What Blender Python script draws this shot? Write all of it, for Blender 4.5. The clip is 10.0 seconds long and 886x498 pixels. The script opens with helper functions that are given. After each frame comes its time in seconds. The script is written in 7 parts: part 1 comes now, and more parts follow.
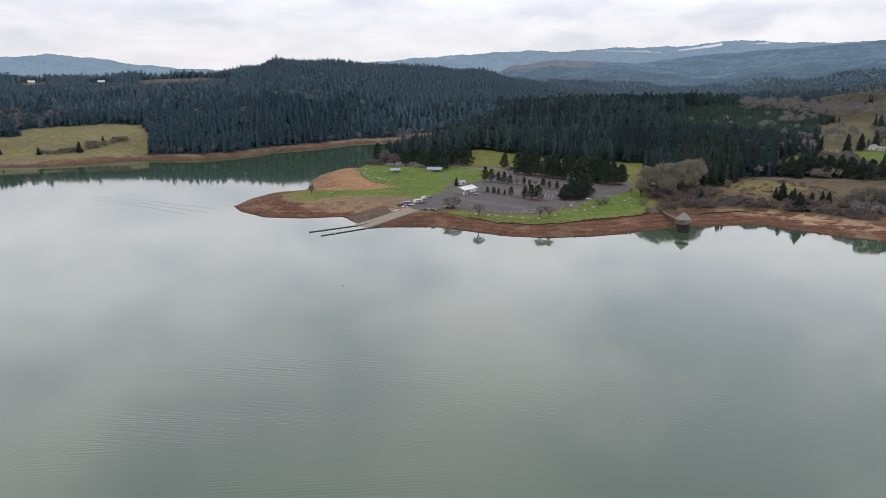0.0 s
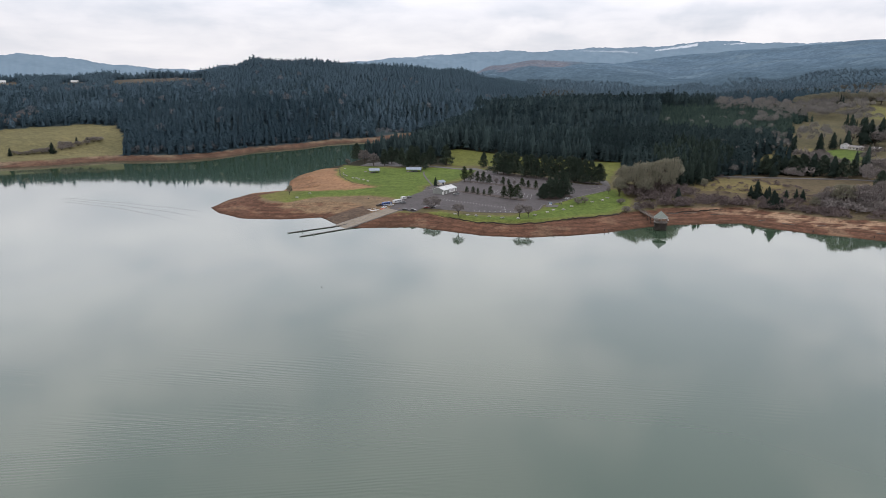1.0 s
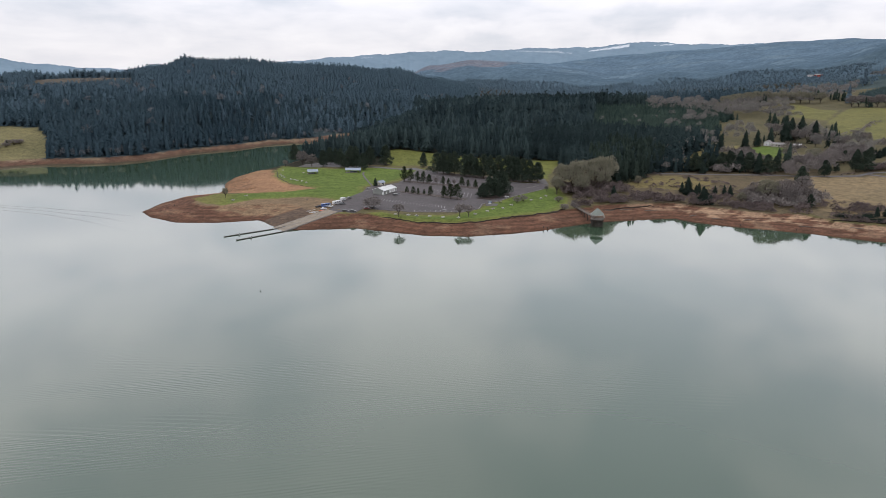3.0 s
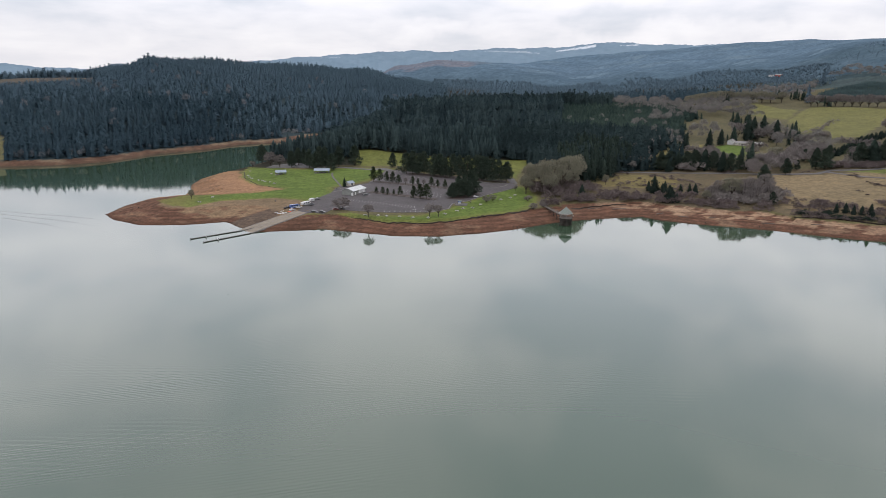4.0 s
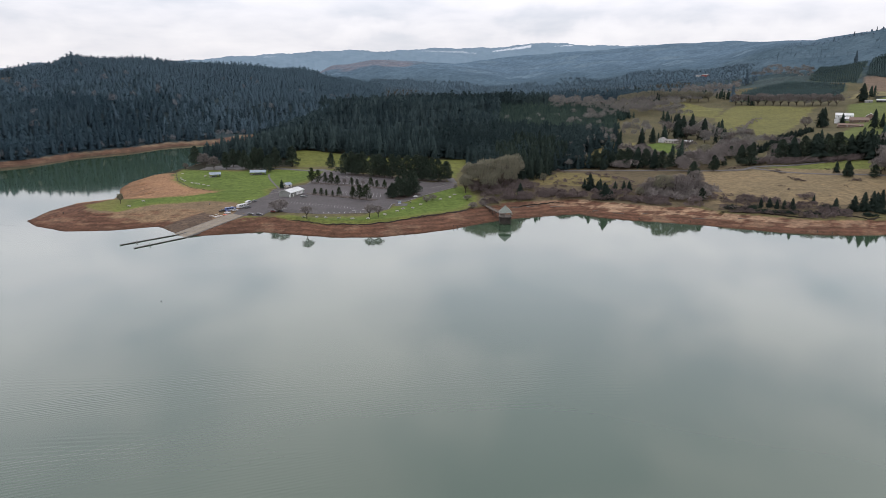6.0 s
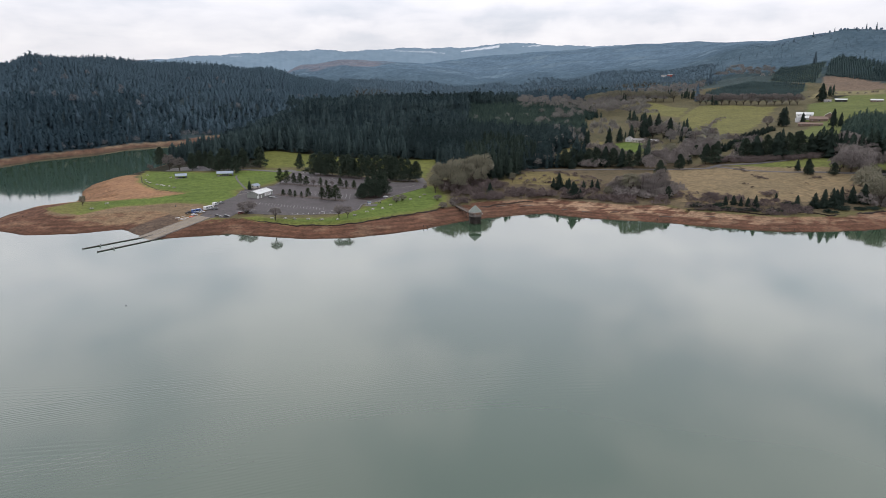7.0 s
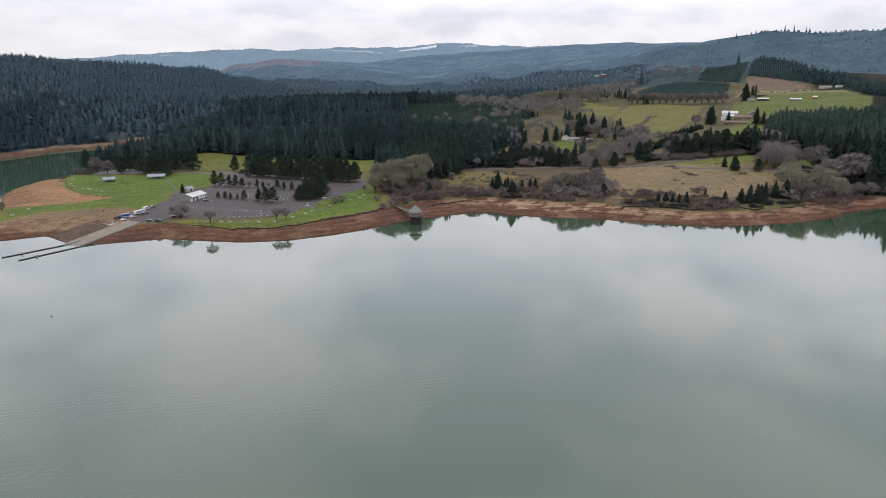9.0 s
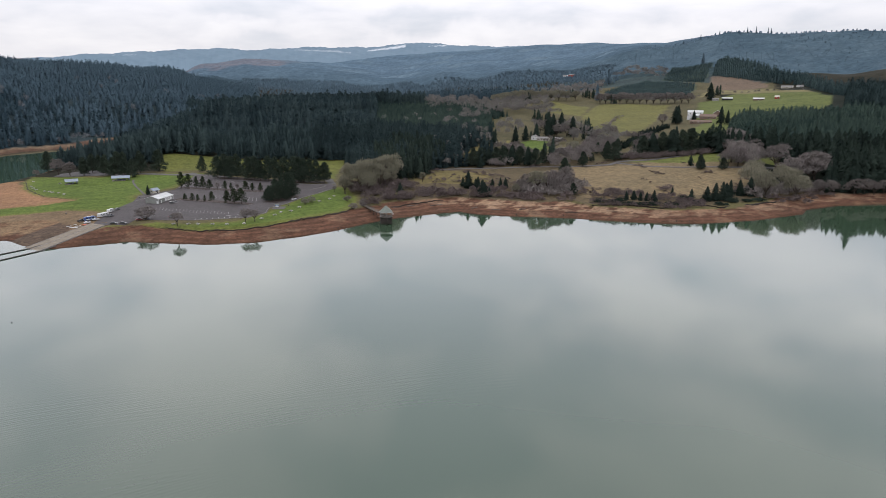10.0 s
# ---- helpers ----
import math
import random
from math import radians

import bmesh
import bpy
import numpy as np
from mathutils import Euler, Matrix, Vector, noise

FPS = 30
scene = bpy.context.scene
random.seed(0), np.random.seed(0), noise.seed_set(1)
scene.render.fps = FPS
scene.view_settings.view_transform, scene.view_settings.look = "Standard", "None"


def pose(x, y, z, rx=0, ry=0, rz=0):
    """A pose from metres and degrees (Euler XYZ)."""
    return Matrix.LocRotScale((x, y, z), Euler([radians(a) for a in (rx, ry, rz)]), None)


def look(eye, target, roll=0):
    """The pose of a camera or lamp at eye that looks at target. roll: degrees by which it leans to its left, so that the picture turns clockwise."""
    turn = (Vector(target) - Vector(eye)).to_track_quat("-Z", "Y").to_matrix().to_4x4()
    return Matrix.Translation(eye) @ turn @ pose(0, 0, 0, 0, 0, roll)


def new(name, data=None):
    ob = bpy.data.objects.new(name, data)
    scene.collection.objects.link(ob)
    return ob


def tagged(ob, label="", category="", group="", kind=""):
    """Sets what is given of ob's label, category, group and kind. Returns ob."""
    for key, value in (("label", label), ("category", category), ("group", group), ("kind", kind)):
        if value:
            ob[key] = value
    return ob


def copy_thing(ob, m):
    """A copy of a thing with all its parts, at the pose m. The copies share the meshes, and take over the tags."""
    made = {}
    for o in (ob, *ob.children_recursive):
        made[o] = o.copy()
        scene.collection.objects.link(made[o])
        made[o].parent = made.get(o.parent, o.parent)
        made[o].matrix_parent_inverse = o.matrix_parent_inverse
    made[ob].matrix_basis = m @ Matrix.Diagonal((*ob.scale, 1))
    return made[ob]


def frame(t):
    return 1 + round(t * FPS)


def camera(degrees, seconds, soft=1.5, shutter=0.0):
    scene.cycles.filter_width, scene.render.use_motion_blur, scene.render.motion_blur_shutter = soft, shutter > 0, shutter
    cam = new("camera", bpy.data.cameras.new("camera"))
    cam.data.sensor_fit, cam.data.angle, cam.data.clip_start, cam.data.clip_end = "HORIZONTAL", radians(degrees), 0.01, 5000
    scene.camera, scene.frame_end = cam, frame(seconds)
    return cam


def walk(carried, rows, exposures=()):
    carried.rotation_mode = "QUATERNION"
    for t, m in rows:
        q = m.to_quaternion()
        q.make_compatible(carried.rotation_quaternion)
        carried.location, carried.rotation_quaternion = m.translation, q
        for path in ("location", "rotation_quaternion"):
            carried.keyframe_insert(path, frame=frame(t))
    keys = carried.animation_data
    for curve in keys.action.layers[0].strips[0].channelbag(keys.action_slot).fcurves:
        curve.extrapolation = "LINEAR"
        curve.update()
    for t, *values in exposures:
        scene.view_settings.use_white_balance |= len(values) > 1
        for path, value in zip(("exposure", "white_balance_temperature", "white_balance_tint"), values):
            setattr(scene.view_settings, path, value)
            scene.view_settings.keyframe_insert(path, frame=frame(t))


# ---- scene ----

# camera: a drone that hovers about 100 m over the lake and turns to the right
cam = camera(66.2, 10.0, soft=0.68)
EYE_HEIGHT, PITCH, LEAN = 100.0, -13.75, 0.18
DRIFT = Vector((2.93, 3.55, 0.09))  # metres in ten seconds
HEADINGS = [(0.0, 0.0), (0.5, 0.6), (1.0, 1.73), (1.5, 2.98), (2.0, 4.23), (2.5, 5.49), (4.0, 9.32), (4.5, 10.59), (5.0, 11.86),
            (5.5, 13.13), (7.0, 16.94), (7.5, 18.21), (8.0, 19.48), (8.5, 20.72), (9.0, 22.02), (9.5, 23.27), (10.0, 24.51)]


def camera_pose(t, heading):
    eye = Vector((0, 0, EYE_HEIGHT)) + DRIFT * t / 10
    a, p = radians(heading), radians(PITCH)
    way = Vector((math.sin(a) * math.cos(p), math.cos(a) * math.cos(p), math.sin(p)))
    return look(eye, eye + way, LEAN)


walk(cam, [(t, camera_pose(t, h)) for t, h in HEADINGS], exposures=[(0.0, 0.05, 6330, 13), (10.0, 0.05, 6330, 13)])

# ---- world and sun: a bright, even overcast with soft banks of cloud ----
SUN_AZIMUTH, SUN_HEIGHT = 12.0, 60.0
world = bpy.data.worlds.new("overcast_sky")
scene.world = world
world.use_nodes = True


# azimuth, height, half-width, half-height, tilt (degrees) and weight of the banks that show in the sky and in the lake
CLOUD_BANKS = [(4, 21, 6, 8, 0, 0.15), (9, 16, 8, 3, 10, 0.10), (42, 17, 5, 2.2, 0, 0.17), (50, 19, 8, 2, 20, 0.15), (-31, 25.5, 9, 2.2, -28, 0.32), (-28, 16, 16, 7, 0, 0.05),
               (37, 14.8, 6, 1.1, 5, -0.12), (22, 29, 12, 7, 0, -0.16), (36, 27, 11, 7, 0, -0.16), (-14, 19, 5, 5, 0, -0.06), (-12, 2.5, 16, 1.3, 0, 0.07), (9, 4.0, 6, 0.7, 3, 0.11),
               (22, 4.6, 6, 0.9, 4, -0.10), (35, 3.8, 16, 0.9, 3, 0.13), (-20, 5.4, 14, 1.0, 0, -0.07)]


def build_sky():
    nt = world.node_tree
    nt.nodes.clear()
    n, ln = nt.nodes.new, nt.links.new
    out, bg = n("ShaderNodeOutputWorld"), n("ShaderNodeBackground")
    sky = n("ShaderNodeTexSky")
    sky.sky_type, sky.sun_disc = "NISHITA", False
    sky.sun_elevation, sky.sun_rotation = radians(SUN_HEIGHT), radians(SUN_AZIMUTH)
    scale = n("ShaderNodeVectorMath")
    scale.operation = "SCALE"
    scale.inputs["Scale"].default_value = 0.10
    ln(sky.outputs[0], scale.inputs[0])
    # direction to the dome, laid out on a flat cloud sheet
    co, sep = n("ShaderNodeTexCoord"), n("ShaderNodeSeparateXYZ")
    ln(co.outputs["Generated"], sep.inputs[0])
    up = n("ShaderNodeMath")
    up.operation = "MAXIMUM"
    up.inputs[1].default_value = 0.0
    ln(sep.outputs["Z"], up.inputs[0])
    low = n("ShaderNodeMath")
    low.operation = "ADD"
    low.inputs[1].default_value = 0.18
    ln(up.outputs[0], low.inputs[0])
    flat = n("ShaderNodeVectorMath")
    flat.operation = "DIVIDE"
    comb = n("ShaderNodeCombineXYZ")
    for k in range(3):
        ln(low.outputs[0], comb.inputs[k])
    ln(co.outputs["Generated"], flat.inputs[0])
    ln(comb.outputs[0], flat.inputs[1])
    mp = n("ShaderNodeMapping")
    mp.inputs["Scale"].default_value = (1.7, 1.5, 0.0)
    mp.inputs["Rotation"].default_value = (0, 0, radians(14))
    mp.inputs["Location"].default_value = (1.7, 0.4, 0.0)
    ln(flat.outputs[0], mp.inputs[0])
    big, fine = n("ShaderNodeTexNoise"), n("ShaderNodeTexNoise")
    big.inputs["Scale"].default_value, big.inputs["Detail"].default_value = 1.1, 5.0
    big.inputs["Roughness"].default_value, big.inputs["Distortion"].default_value = 0.5, 0.35
    fine.inputs["Scale"].default_value, fine.inputs["Detail"].default_value = 3.4, 4.0
    ln(mp.outputs[0], big.inputs["Vector"])
    ln(mp.outputs[0], fine.inputs["Vector"])
    mix = n("ShaderNodeMix")
    mix.data_type = "FLOAT"
    mix.inputs[0].default_value = 0.2
    ln(big.outputs["Fac"], mix.inputs[2])
    ln(fine.outputs["Fac"], mix.inputs[3])
    # the sheet looks even near the horizon, where much cloud lies behind cloud
    calm = n("ShaderNodeMapRange")
    for k, v in zip(("From Min", "From Max", "To Min", "To Max"), (0.03, 0.24, 0.55, 1.6)):
        calm.inputs[k].default_value = v
    ln(up.outputs[0], calm.inputs["Value"])
    mid, out_fac = n("ShaderNodeMath"), n("ShaderNodeMath")
    mid.operation, out_fac.operation = "SUBTRACT", "MULTIPLY_ADD"
    mid.inputs[1].default_value, out_fac.inputs[2].default_value = 0.5, 0.5
    ln(mix.outputs[0], mid.inputs[0])
    ln(mid.outputs[0], out_fac.inputs[0])
    ln(calm.outputs[0], out_fac.inputs[1])
    # the larger banks of cloud, each by its azimuth and height over the horizon, with frayed edges
    def math_node(kind, a, b=None):
        k = n("ShaderNodeMath")
        k.operation = kind
        for slot, v in ((0, a), (1, b)):
            if isinstance(v, (int, float)):
                k.inputs[slot].default_value = v
            elif v is not None:
                ln(v, k.inputs[slot])
        return k.outputs[0]

    azimuth = math_node("MULTIPLY", math_node("ARCTAN2", sep.outputs["X"], sep.outputs["Y"]), 57.2958)
    rise = math_node("MULTIPLY", math_node("ARCSINE", sep.outputs["Z"]), 57.2958)
    place = n("ShaderNodeCombineXYZ")
    ln(azimuth, place.inputs[0])
    ln(rise, place.inputs[1])
    fray = n("ShaderNodeTexNoise")
    fray.inputs["Scale"].default_value, fray.inputs["Detail"].default_value, fray.inputs["Roughness"].default_value = 0.16, 4.0, 0.6
    ln(place.outputs[0], fray.inputs["Vector"])
    torn = n("ShaderNodeVectorMath")
    torn.operation = "MULTIPLY_ADD"
    ln(fray.outputs["Color"], torn.inputs[0])
    torn.inputs[1].default_value = (9.0, 6.0, 0.0)
    ln(place.outputs[0], torn.inputs[2])
    total = out_fac.outputs[0]
    for az, el, wide, tall, tilt, gain in CLOUD_BANKS:
        away = n("ShaderNodeVectorMath")
        away.operation = "SUBTRACT"
        ln(torn.outputs[0], away.inputs[0])
        away.inputs[1].default_value = (az + 4.5, el + 3.0, 0.0)
        lay = n("ShaderNodeMapping")
        lay.vector_type = "TEXTURE"
        lay.inputs["Rotation"].default_value = (0, 0, radians(tilt))
        lay.inputs["Scale"].default_value = (wide, tall, 1.0)
        ln(away.outputs[0], lay.inputs[0])
        far = n("ShaderNodeVectorMath")
        far.operation = "LENGTH"
        ln(lay.outputs[0], far.inputs[0])
        bank = n("ShaderNodeMapRange")
        bank.interpolation_type = "SMOOTHERSTEP"
        for key, v in zip(("From Min", "From Max", "To Min", "To Max"), (0.0, 1.6, gain, 0.0)):
            bank.inputs[key].default_value = v
        ln(far.outputs["Value"], bank.inputs["Value"])
        total = math_node("ADD", total, bank.outputs[0])
    ramp = n("ShaderNodeValToRGB")
    e = ramp.color_ramp.elements
    e[0].position, e[0].color = 0.30, (0.615, 0.64, 0.685, 1)
    e[1].position, e[1].color = 0.72, (0.945, 0.92, 0.91, 1)
    m = ramp.color_ramp.elements.new(0.50)
    m.color = (0.80, 0.79, 0.808, 1)
    ln(total, ramp.inputs[0])
    add = n("ShaderNodeMix")
    add.data_type = "RGBA"
    add.inputs[0].default_value = 0.9
    ln(scale.outputs[0], add.inputs[6])
    ln(ramp.outputs[0], add.inputs[7])
    ln(add.outputs[2], bg.inputs["Color"])
    # an overcast dome grows brighter from the horizon to the zenith
    gain = n("ShaderNodeMapRange")
    gain.interpolation_type = "SMOOTHSTEP"
    for k, v in zip(("From Min", "From Max", "To Min", "To Max"), (0.05, 0.30, 1.05, 2.12)):
        gain.inputs[k].default_value = v
    ln(up.outputs[0], gain.inputs["Value"])
    ln(gain.outputs[0], bg.inputs["Strength"])
    ln(bg.outputs[0], out.inputs["Surface"])


build_sky()
sun = new("sun", bpy.data.lights.new("sun", "SUN"))
sun.data.energy, sun.data.angle, sun.data.color = 0.3, radians(20), (1.0, 0.96, 0.9)
_a, _h = radians(SUN_AZIMUTH), radians(SUN_HEIGHT)
sun.matrix_world = look((600 * math.sin(_a) * math.cos(_h), 600 * math.cos(_a) * math.cos(_h), 600 * math.sin(_h)), (0, 0, 0))

# ---- terrain arithmetic: shoreline, valley sections fitted to the camera's view, cover ----
FAR_SHORE = [(-1500, 300), (-1100, 640), (-760, 770), (-532, 816), (-493, 822), (-446, 853), (-409, 893), (-321, 902), (-277, 939), (-241, 1028),
             (-184, 1085), (-148, 1159), (-77, 1207), (-41, 1285), (10, 1350)]
NEAR_SHORE = [(20, 1310), (-20, 1130), (-60, 960), (-90, 882), (-101, 839), (-118, 794), (-136, 753), (-137, 704), (-131, 670), (-131, 644), (-157, 629), (-169, 593),
              (-173, 554), (-160, 531), (-136, 508), (-106, 504), (-77, 511), (-73, 505), (-62, 484), (-47, 472), (-6, 475), (21, 458), (46, 444),
              (72, 440), (99, 445), (122, 452), (154, 469), (178, 478), (222, 484), (236, 484), (243, 469), (263, 452)]
EAST_SHORE = [(303, 425), (342, 389), (363, 376), (380, 370), (423, 363), (481, 366), (499, 378), (538, 381), (587, 369), (660, 330), (800, 240), (900, -200),
              (700, -750), (0, -950), (-900, -750), (-1500, -300)]
LAKE = np.array(FAR_SHORE + NEAR_SHORE + EAST_SHORE, float)
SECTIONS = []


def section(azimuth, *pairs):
    """Ground heights along one line of sight from the camera, shaped to fit its view: (distance, height)."""
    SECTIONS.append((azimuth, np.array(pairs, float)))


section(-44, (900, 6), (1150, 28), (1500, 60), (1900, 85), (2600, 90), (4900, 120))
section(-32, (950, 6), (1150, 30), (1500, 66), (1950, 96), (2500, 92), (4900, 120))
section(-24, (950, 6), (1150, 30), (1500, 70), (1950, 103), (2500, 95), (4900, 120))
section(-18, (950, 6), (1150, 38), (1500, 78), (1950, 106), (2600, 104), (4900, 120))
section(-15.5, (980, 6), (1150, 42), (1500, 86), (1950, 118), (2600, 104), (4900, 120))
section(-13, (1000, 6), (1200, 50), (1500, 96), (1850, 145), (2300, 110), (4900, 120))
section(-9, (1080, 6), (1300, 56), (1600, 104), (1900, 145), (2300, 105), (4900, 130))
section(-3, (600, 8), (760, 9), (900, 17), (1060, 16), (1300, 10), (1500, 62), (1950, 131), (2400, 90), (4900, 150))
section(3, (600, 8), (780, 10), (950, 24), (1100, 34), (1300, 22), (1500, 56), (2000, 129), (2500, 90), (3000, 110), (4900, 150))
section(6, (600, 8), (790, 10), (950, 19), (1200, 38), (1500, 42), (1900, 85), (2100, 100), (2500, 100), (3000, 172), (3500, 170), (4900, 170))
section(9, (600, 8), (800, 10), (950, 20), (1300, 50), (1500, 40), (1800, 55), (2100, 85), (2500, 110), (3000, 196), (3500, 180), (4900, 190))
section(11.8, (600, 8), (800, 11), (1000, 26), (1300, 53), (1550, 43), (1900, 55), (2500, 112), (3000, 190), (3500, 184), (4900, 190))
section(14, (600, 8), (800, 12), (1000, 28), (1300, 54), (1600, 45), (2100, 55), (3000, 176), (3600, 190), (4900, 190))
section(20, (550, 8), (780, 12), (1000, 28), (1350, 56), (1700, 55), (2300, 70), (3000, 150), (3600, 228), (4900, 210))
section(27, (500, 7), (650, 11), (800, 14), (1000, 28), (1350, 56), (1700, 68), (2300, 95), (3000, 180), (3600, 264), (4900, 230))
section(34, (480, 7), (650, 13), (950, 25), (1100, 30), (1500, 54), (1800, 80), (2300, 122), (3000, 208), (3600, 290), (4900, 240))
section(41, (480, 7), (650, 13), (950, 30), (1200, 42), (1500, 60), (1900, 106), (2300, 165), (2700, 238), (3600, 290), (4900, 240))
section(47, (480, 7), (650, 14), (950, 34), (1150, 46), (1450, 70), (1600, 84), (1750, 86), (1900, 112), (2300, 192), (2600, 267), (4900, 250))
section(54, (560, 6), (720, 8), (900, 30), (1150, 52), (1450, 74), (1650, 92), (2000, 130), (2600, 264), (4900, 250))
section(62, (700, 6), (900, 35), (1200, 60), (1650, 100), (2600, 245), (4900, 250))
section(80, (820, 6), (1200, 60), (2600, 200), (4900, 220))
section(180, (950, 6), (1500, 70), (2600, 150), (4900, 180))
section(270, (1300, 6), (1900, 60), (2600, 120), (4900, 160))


def smooth(t):
    t = np.clip(t, 0, 1)
    return t * t * (3 - 2 * t)


def inside(poly, x, y):
    """Which of the places (x, y) lie in the polygon."""
    hit, (px, py) = np.zeros(x.shape, bool), poly[-1]
    for qx, qy in poly:
        if qy != py:
            hit ^= ((qy > y) != (py > y)) & (x < (px - qx) * (y - qy) / (py - qy) + qx)
        px, py = qx, qy
    return hit


def edge_distance(poly, x, y, closed=True):
    best, n = np.full(x.shape, 1e9), len(poly)
    for i in range(n if closed else n - 1):
        (ax, ay), (bx, by) = poly[i], poly[(i + 1) % n]
        dx, dy = bx - ax, by - ay
        s = np.clip(((x - ax) * dx + (y - ay) * dy) / (dx * dx + dy * dy + 1e-9), 0, 1)
        best = np.minimum(best, (x - ax - s * dx) ** 2 + (y - ay - s * dy) ** 2)
    return np.sqrt(best)


def ripple(x, y, size, seed=0.0):
    """A cheap smooth noise between -1 and 1."""
    a, b = x / size + seed * 7.3, y / size - seed * 3.1
    return (np.sin(a * 1.7 + 1.3 * np.sin(b * 1.1 + seed)) * np.cos(b * 1.9 + 1.1 * np.sin(a * 0.8 + 2 * seed)) + 0.5 * np.sin(a * 3.7 + b * 2.9 + seed) * np.cos(b * 4.1 - a * 1.3)) / 1.5


def inland(x, y):
    """Distance from the waterline, positive on land."""
    d = edge_distance(LAKE, x, y)
    d = np.where(inside(LAKE, x, y), -d, d)
    return d + 2.2 * ripple(x, y, 9.0, 1.0) * np.clip(np.abs(d) / 4, 0.35, 1) * 0.6


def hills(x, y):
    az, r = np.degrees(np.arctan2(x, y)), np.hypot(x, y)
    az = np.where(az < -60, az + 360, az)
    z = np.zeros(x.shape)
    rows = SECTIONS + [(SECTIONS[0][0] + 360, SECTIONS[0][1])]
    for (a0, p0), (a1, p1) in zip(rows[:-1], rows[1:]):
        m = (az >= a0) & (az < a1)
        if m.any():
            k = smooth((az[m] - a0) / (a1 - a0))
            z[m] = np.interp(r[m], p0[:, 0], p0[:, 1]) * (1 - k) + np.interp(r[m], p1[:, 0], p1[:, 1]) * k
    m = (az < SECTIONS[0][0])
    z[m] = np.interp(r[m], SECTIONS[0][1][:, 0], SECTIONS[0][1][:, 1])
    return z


# the boat ramp's axis: foot, direction, length, and the heights of its bed
RAMP_FOOT, RAMP_WAY, RAMP_RUN, RAMP_LOW, RAMP_TOP = (-61.5, 473.5), (0.71, 0.704), 55.0, -0.9, 5.6


def bank_width(x, y):
    """How far the bare drawdown bank reaches from the water."""
    w = 27 + 5 * ripple(x, y, 40, 2.0)
    w = np.where((x < -40) & (y < 640), 36.0, w)
    w = np.where((x > 180) & (x < 330) & (y < 520), 36 + 7 * ripple(x, y, 22, 3.0), w)
    return np.where(y > 700, 18.0, w)


def ground_height(x, y, d=None):
    x, y = np.atleast_1d(np.asarray(x, float)), np.atleast_1d(np.asarray(y, float))
    if d is None:
        d = inland(x, y)
    w, r = bank_width(x, y), np.hypot(x, y)
    bank = 5.2 * np.clip(d / w, 0, 1) ** 0.85 + 0.7 * smooth((d - w + 1.2) / 1.6)
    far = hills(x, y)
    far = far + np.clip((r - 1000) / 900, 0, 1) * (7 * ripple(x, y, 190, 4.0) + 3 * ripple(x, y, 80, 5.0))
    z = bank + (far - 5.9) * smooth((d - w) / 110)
    z = z + 0.12 * ripple(x, y, 6.0, 6.0) * np.clip(d / 6, 0, 1)
    # the graded apron round the boat ramp
    px, py = x - RAMP_FOOT[0], y - RAMP_FOOT[1]
    along, across = px * RAMP_WAY[0] + py * RAMP_WAY[1], px * RAMP_WAY[1] - py * RAMP_WAY[0]
    away = np.maximum(np.maximum(-across - 13, across - 8), np.maximum(along - RAMP_RUN - 4, 0))
    plane = RAMP_LOW + (RAMP_TOP - RAMP_LOW) * np.clip(along / RAMP_RUN, -0.2, 1) + np.maximum(away, 0) * 0.45
    z = np.where((d > -8) & (along > -4), np.minimum(z, plane), z)
    return np.where(d < 0, np.maximum(d * 0.16, -5.0), z)


def height(x, y):
    return float(ground_height(x, y)[0])


# open ground, by its cover
LAWN = [(-144, 596), (-133, 564), (-111, 543), (-88, 571), (-46, 575), (-22, 558), (-2, 556), (6, 572), (2, 617), (36, 652), (70, 735), (30, 748), (-30, 752), (-60, 779), (-92, 802),
        (-94, 760), (-91, 707), (-71, 655), (-44, 626), (-90, 607)]
FRONT_LAWN = [(-20, 496), (-14, 498), (2, 500), (14, 491), (38, 470), (61, 464), (83, 467), (120, 482), (144, 493), (158, 512), (170, 540), (176, 590), (160, 610), (133, 573), (94, 517), (64, 486), (36, 488), (15, 503)]
BACK_MEADOW = [(40, 872), (78, 862), (140, 812), (203, 775), (230, 768), (200, 700), (178, 640), (172, 664), (97, 752), (80, 760), (35, 760), (26, 800), (30, 860)]
WEST_MEADOW = [(-760, 810), (-560, 815), (-470, 845), (-415, 890), (-396, 925), (-427, 1000), (-470, 1078), (-520, 1082), (-575, 1040), (-612, 1000), (-588, 952), (-650, 890), (-760, 850)]
SAND_FLAT = [(-140, 770), (-98, 766), (-94, 745), (-85, 693), (-67, 656), (-40, 620), (-70, 606), (-118, 606), (-160, 640)]
EAST_HEATH = [(205, 505), (262, 492), (330, 440), (400, 385), (480, 385), (500, 420), (560, 470), (580, 520), (560, 560), (500, 600), (420, 612), (340, 640), (290, 650), (255, 620), (230, 570)]

# ---- materials ----
def node_material(name, rough=0.9, specular=0.3):
    mat = bpy.data.materials.new(name)
    mat.use_nodes = True
    b = mat.node_tree.nodes["Principled BSDF"]
    b.inputs["Roughness"].default_value = rough
    b.inputs["Specular IOR Level"].default_value = specular
    return mat, mat.node_tree.nodes.new, mat.node_tree.links.new, b


def noise_node(n, ln, scale, detail=4.0, vector=None, rough=0.55):
    k = n("ShaderNodeTexNoise")
    k.inputs["Scale"].default_value, k.inputs["Detail"].default_value, k.inputs["Roughness"].default_value = scale, detail, rough
    if vector is not None:
        ln(vector, k.inputs["Vector"])
    return k


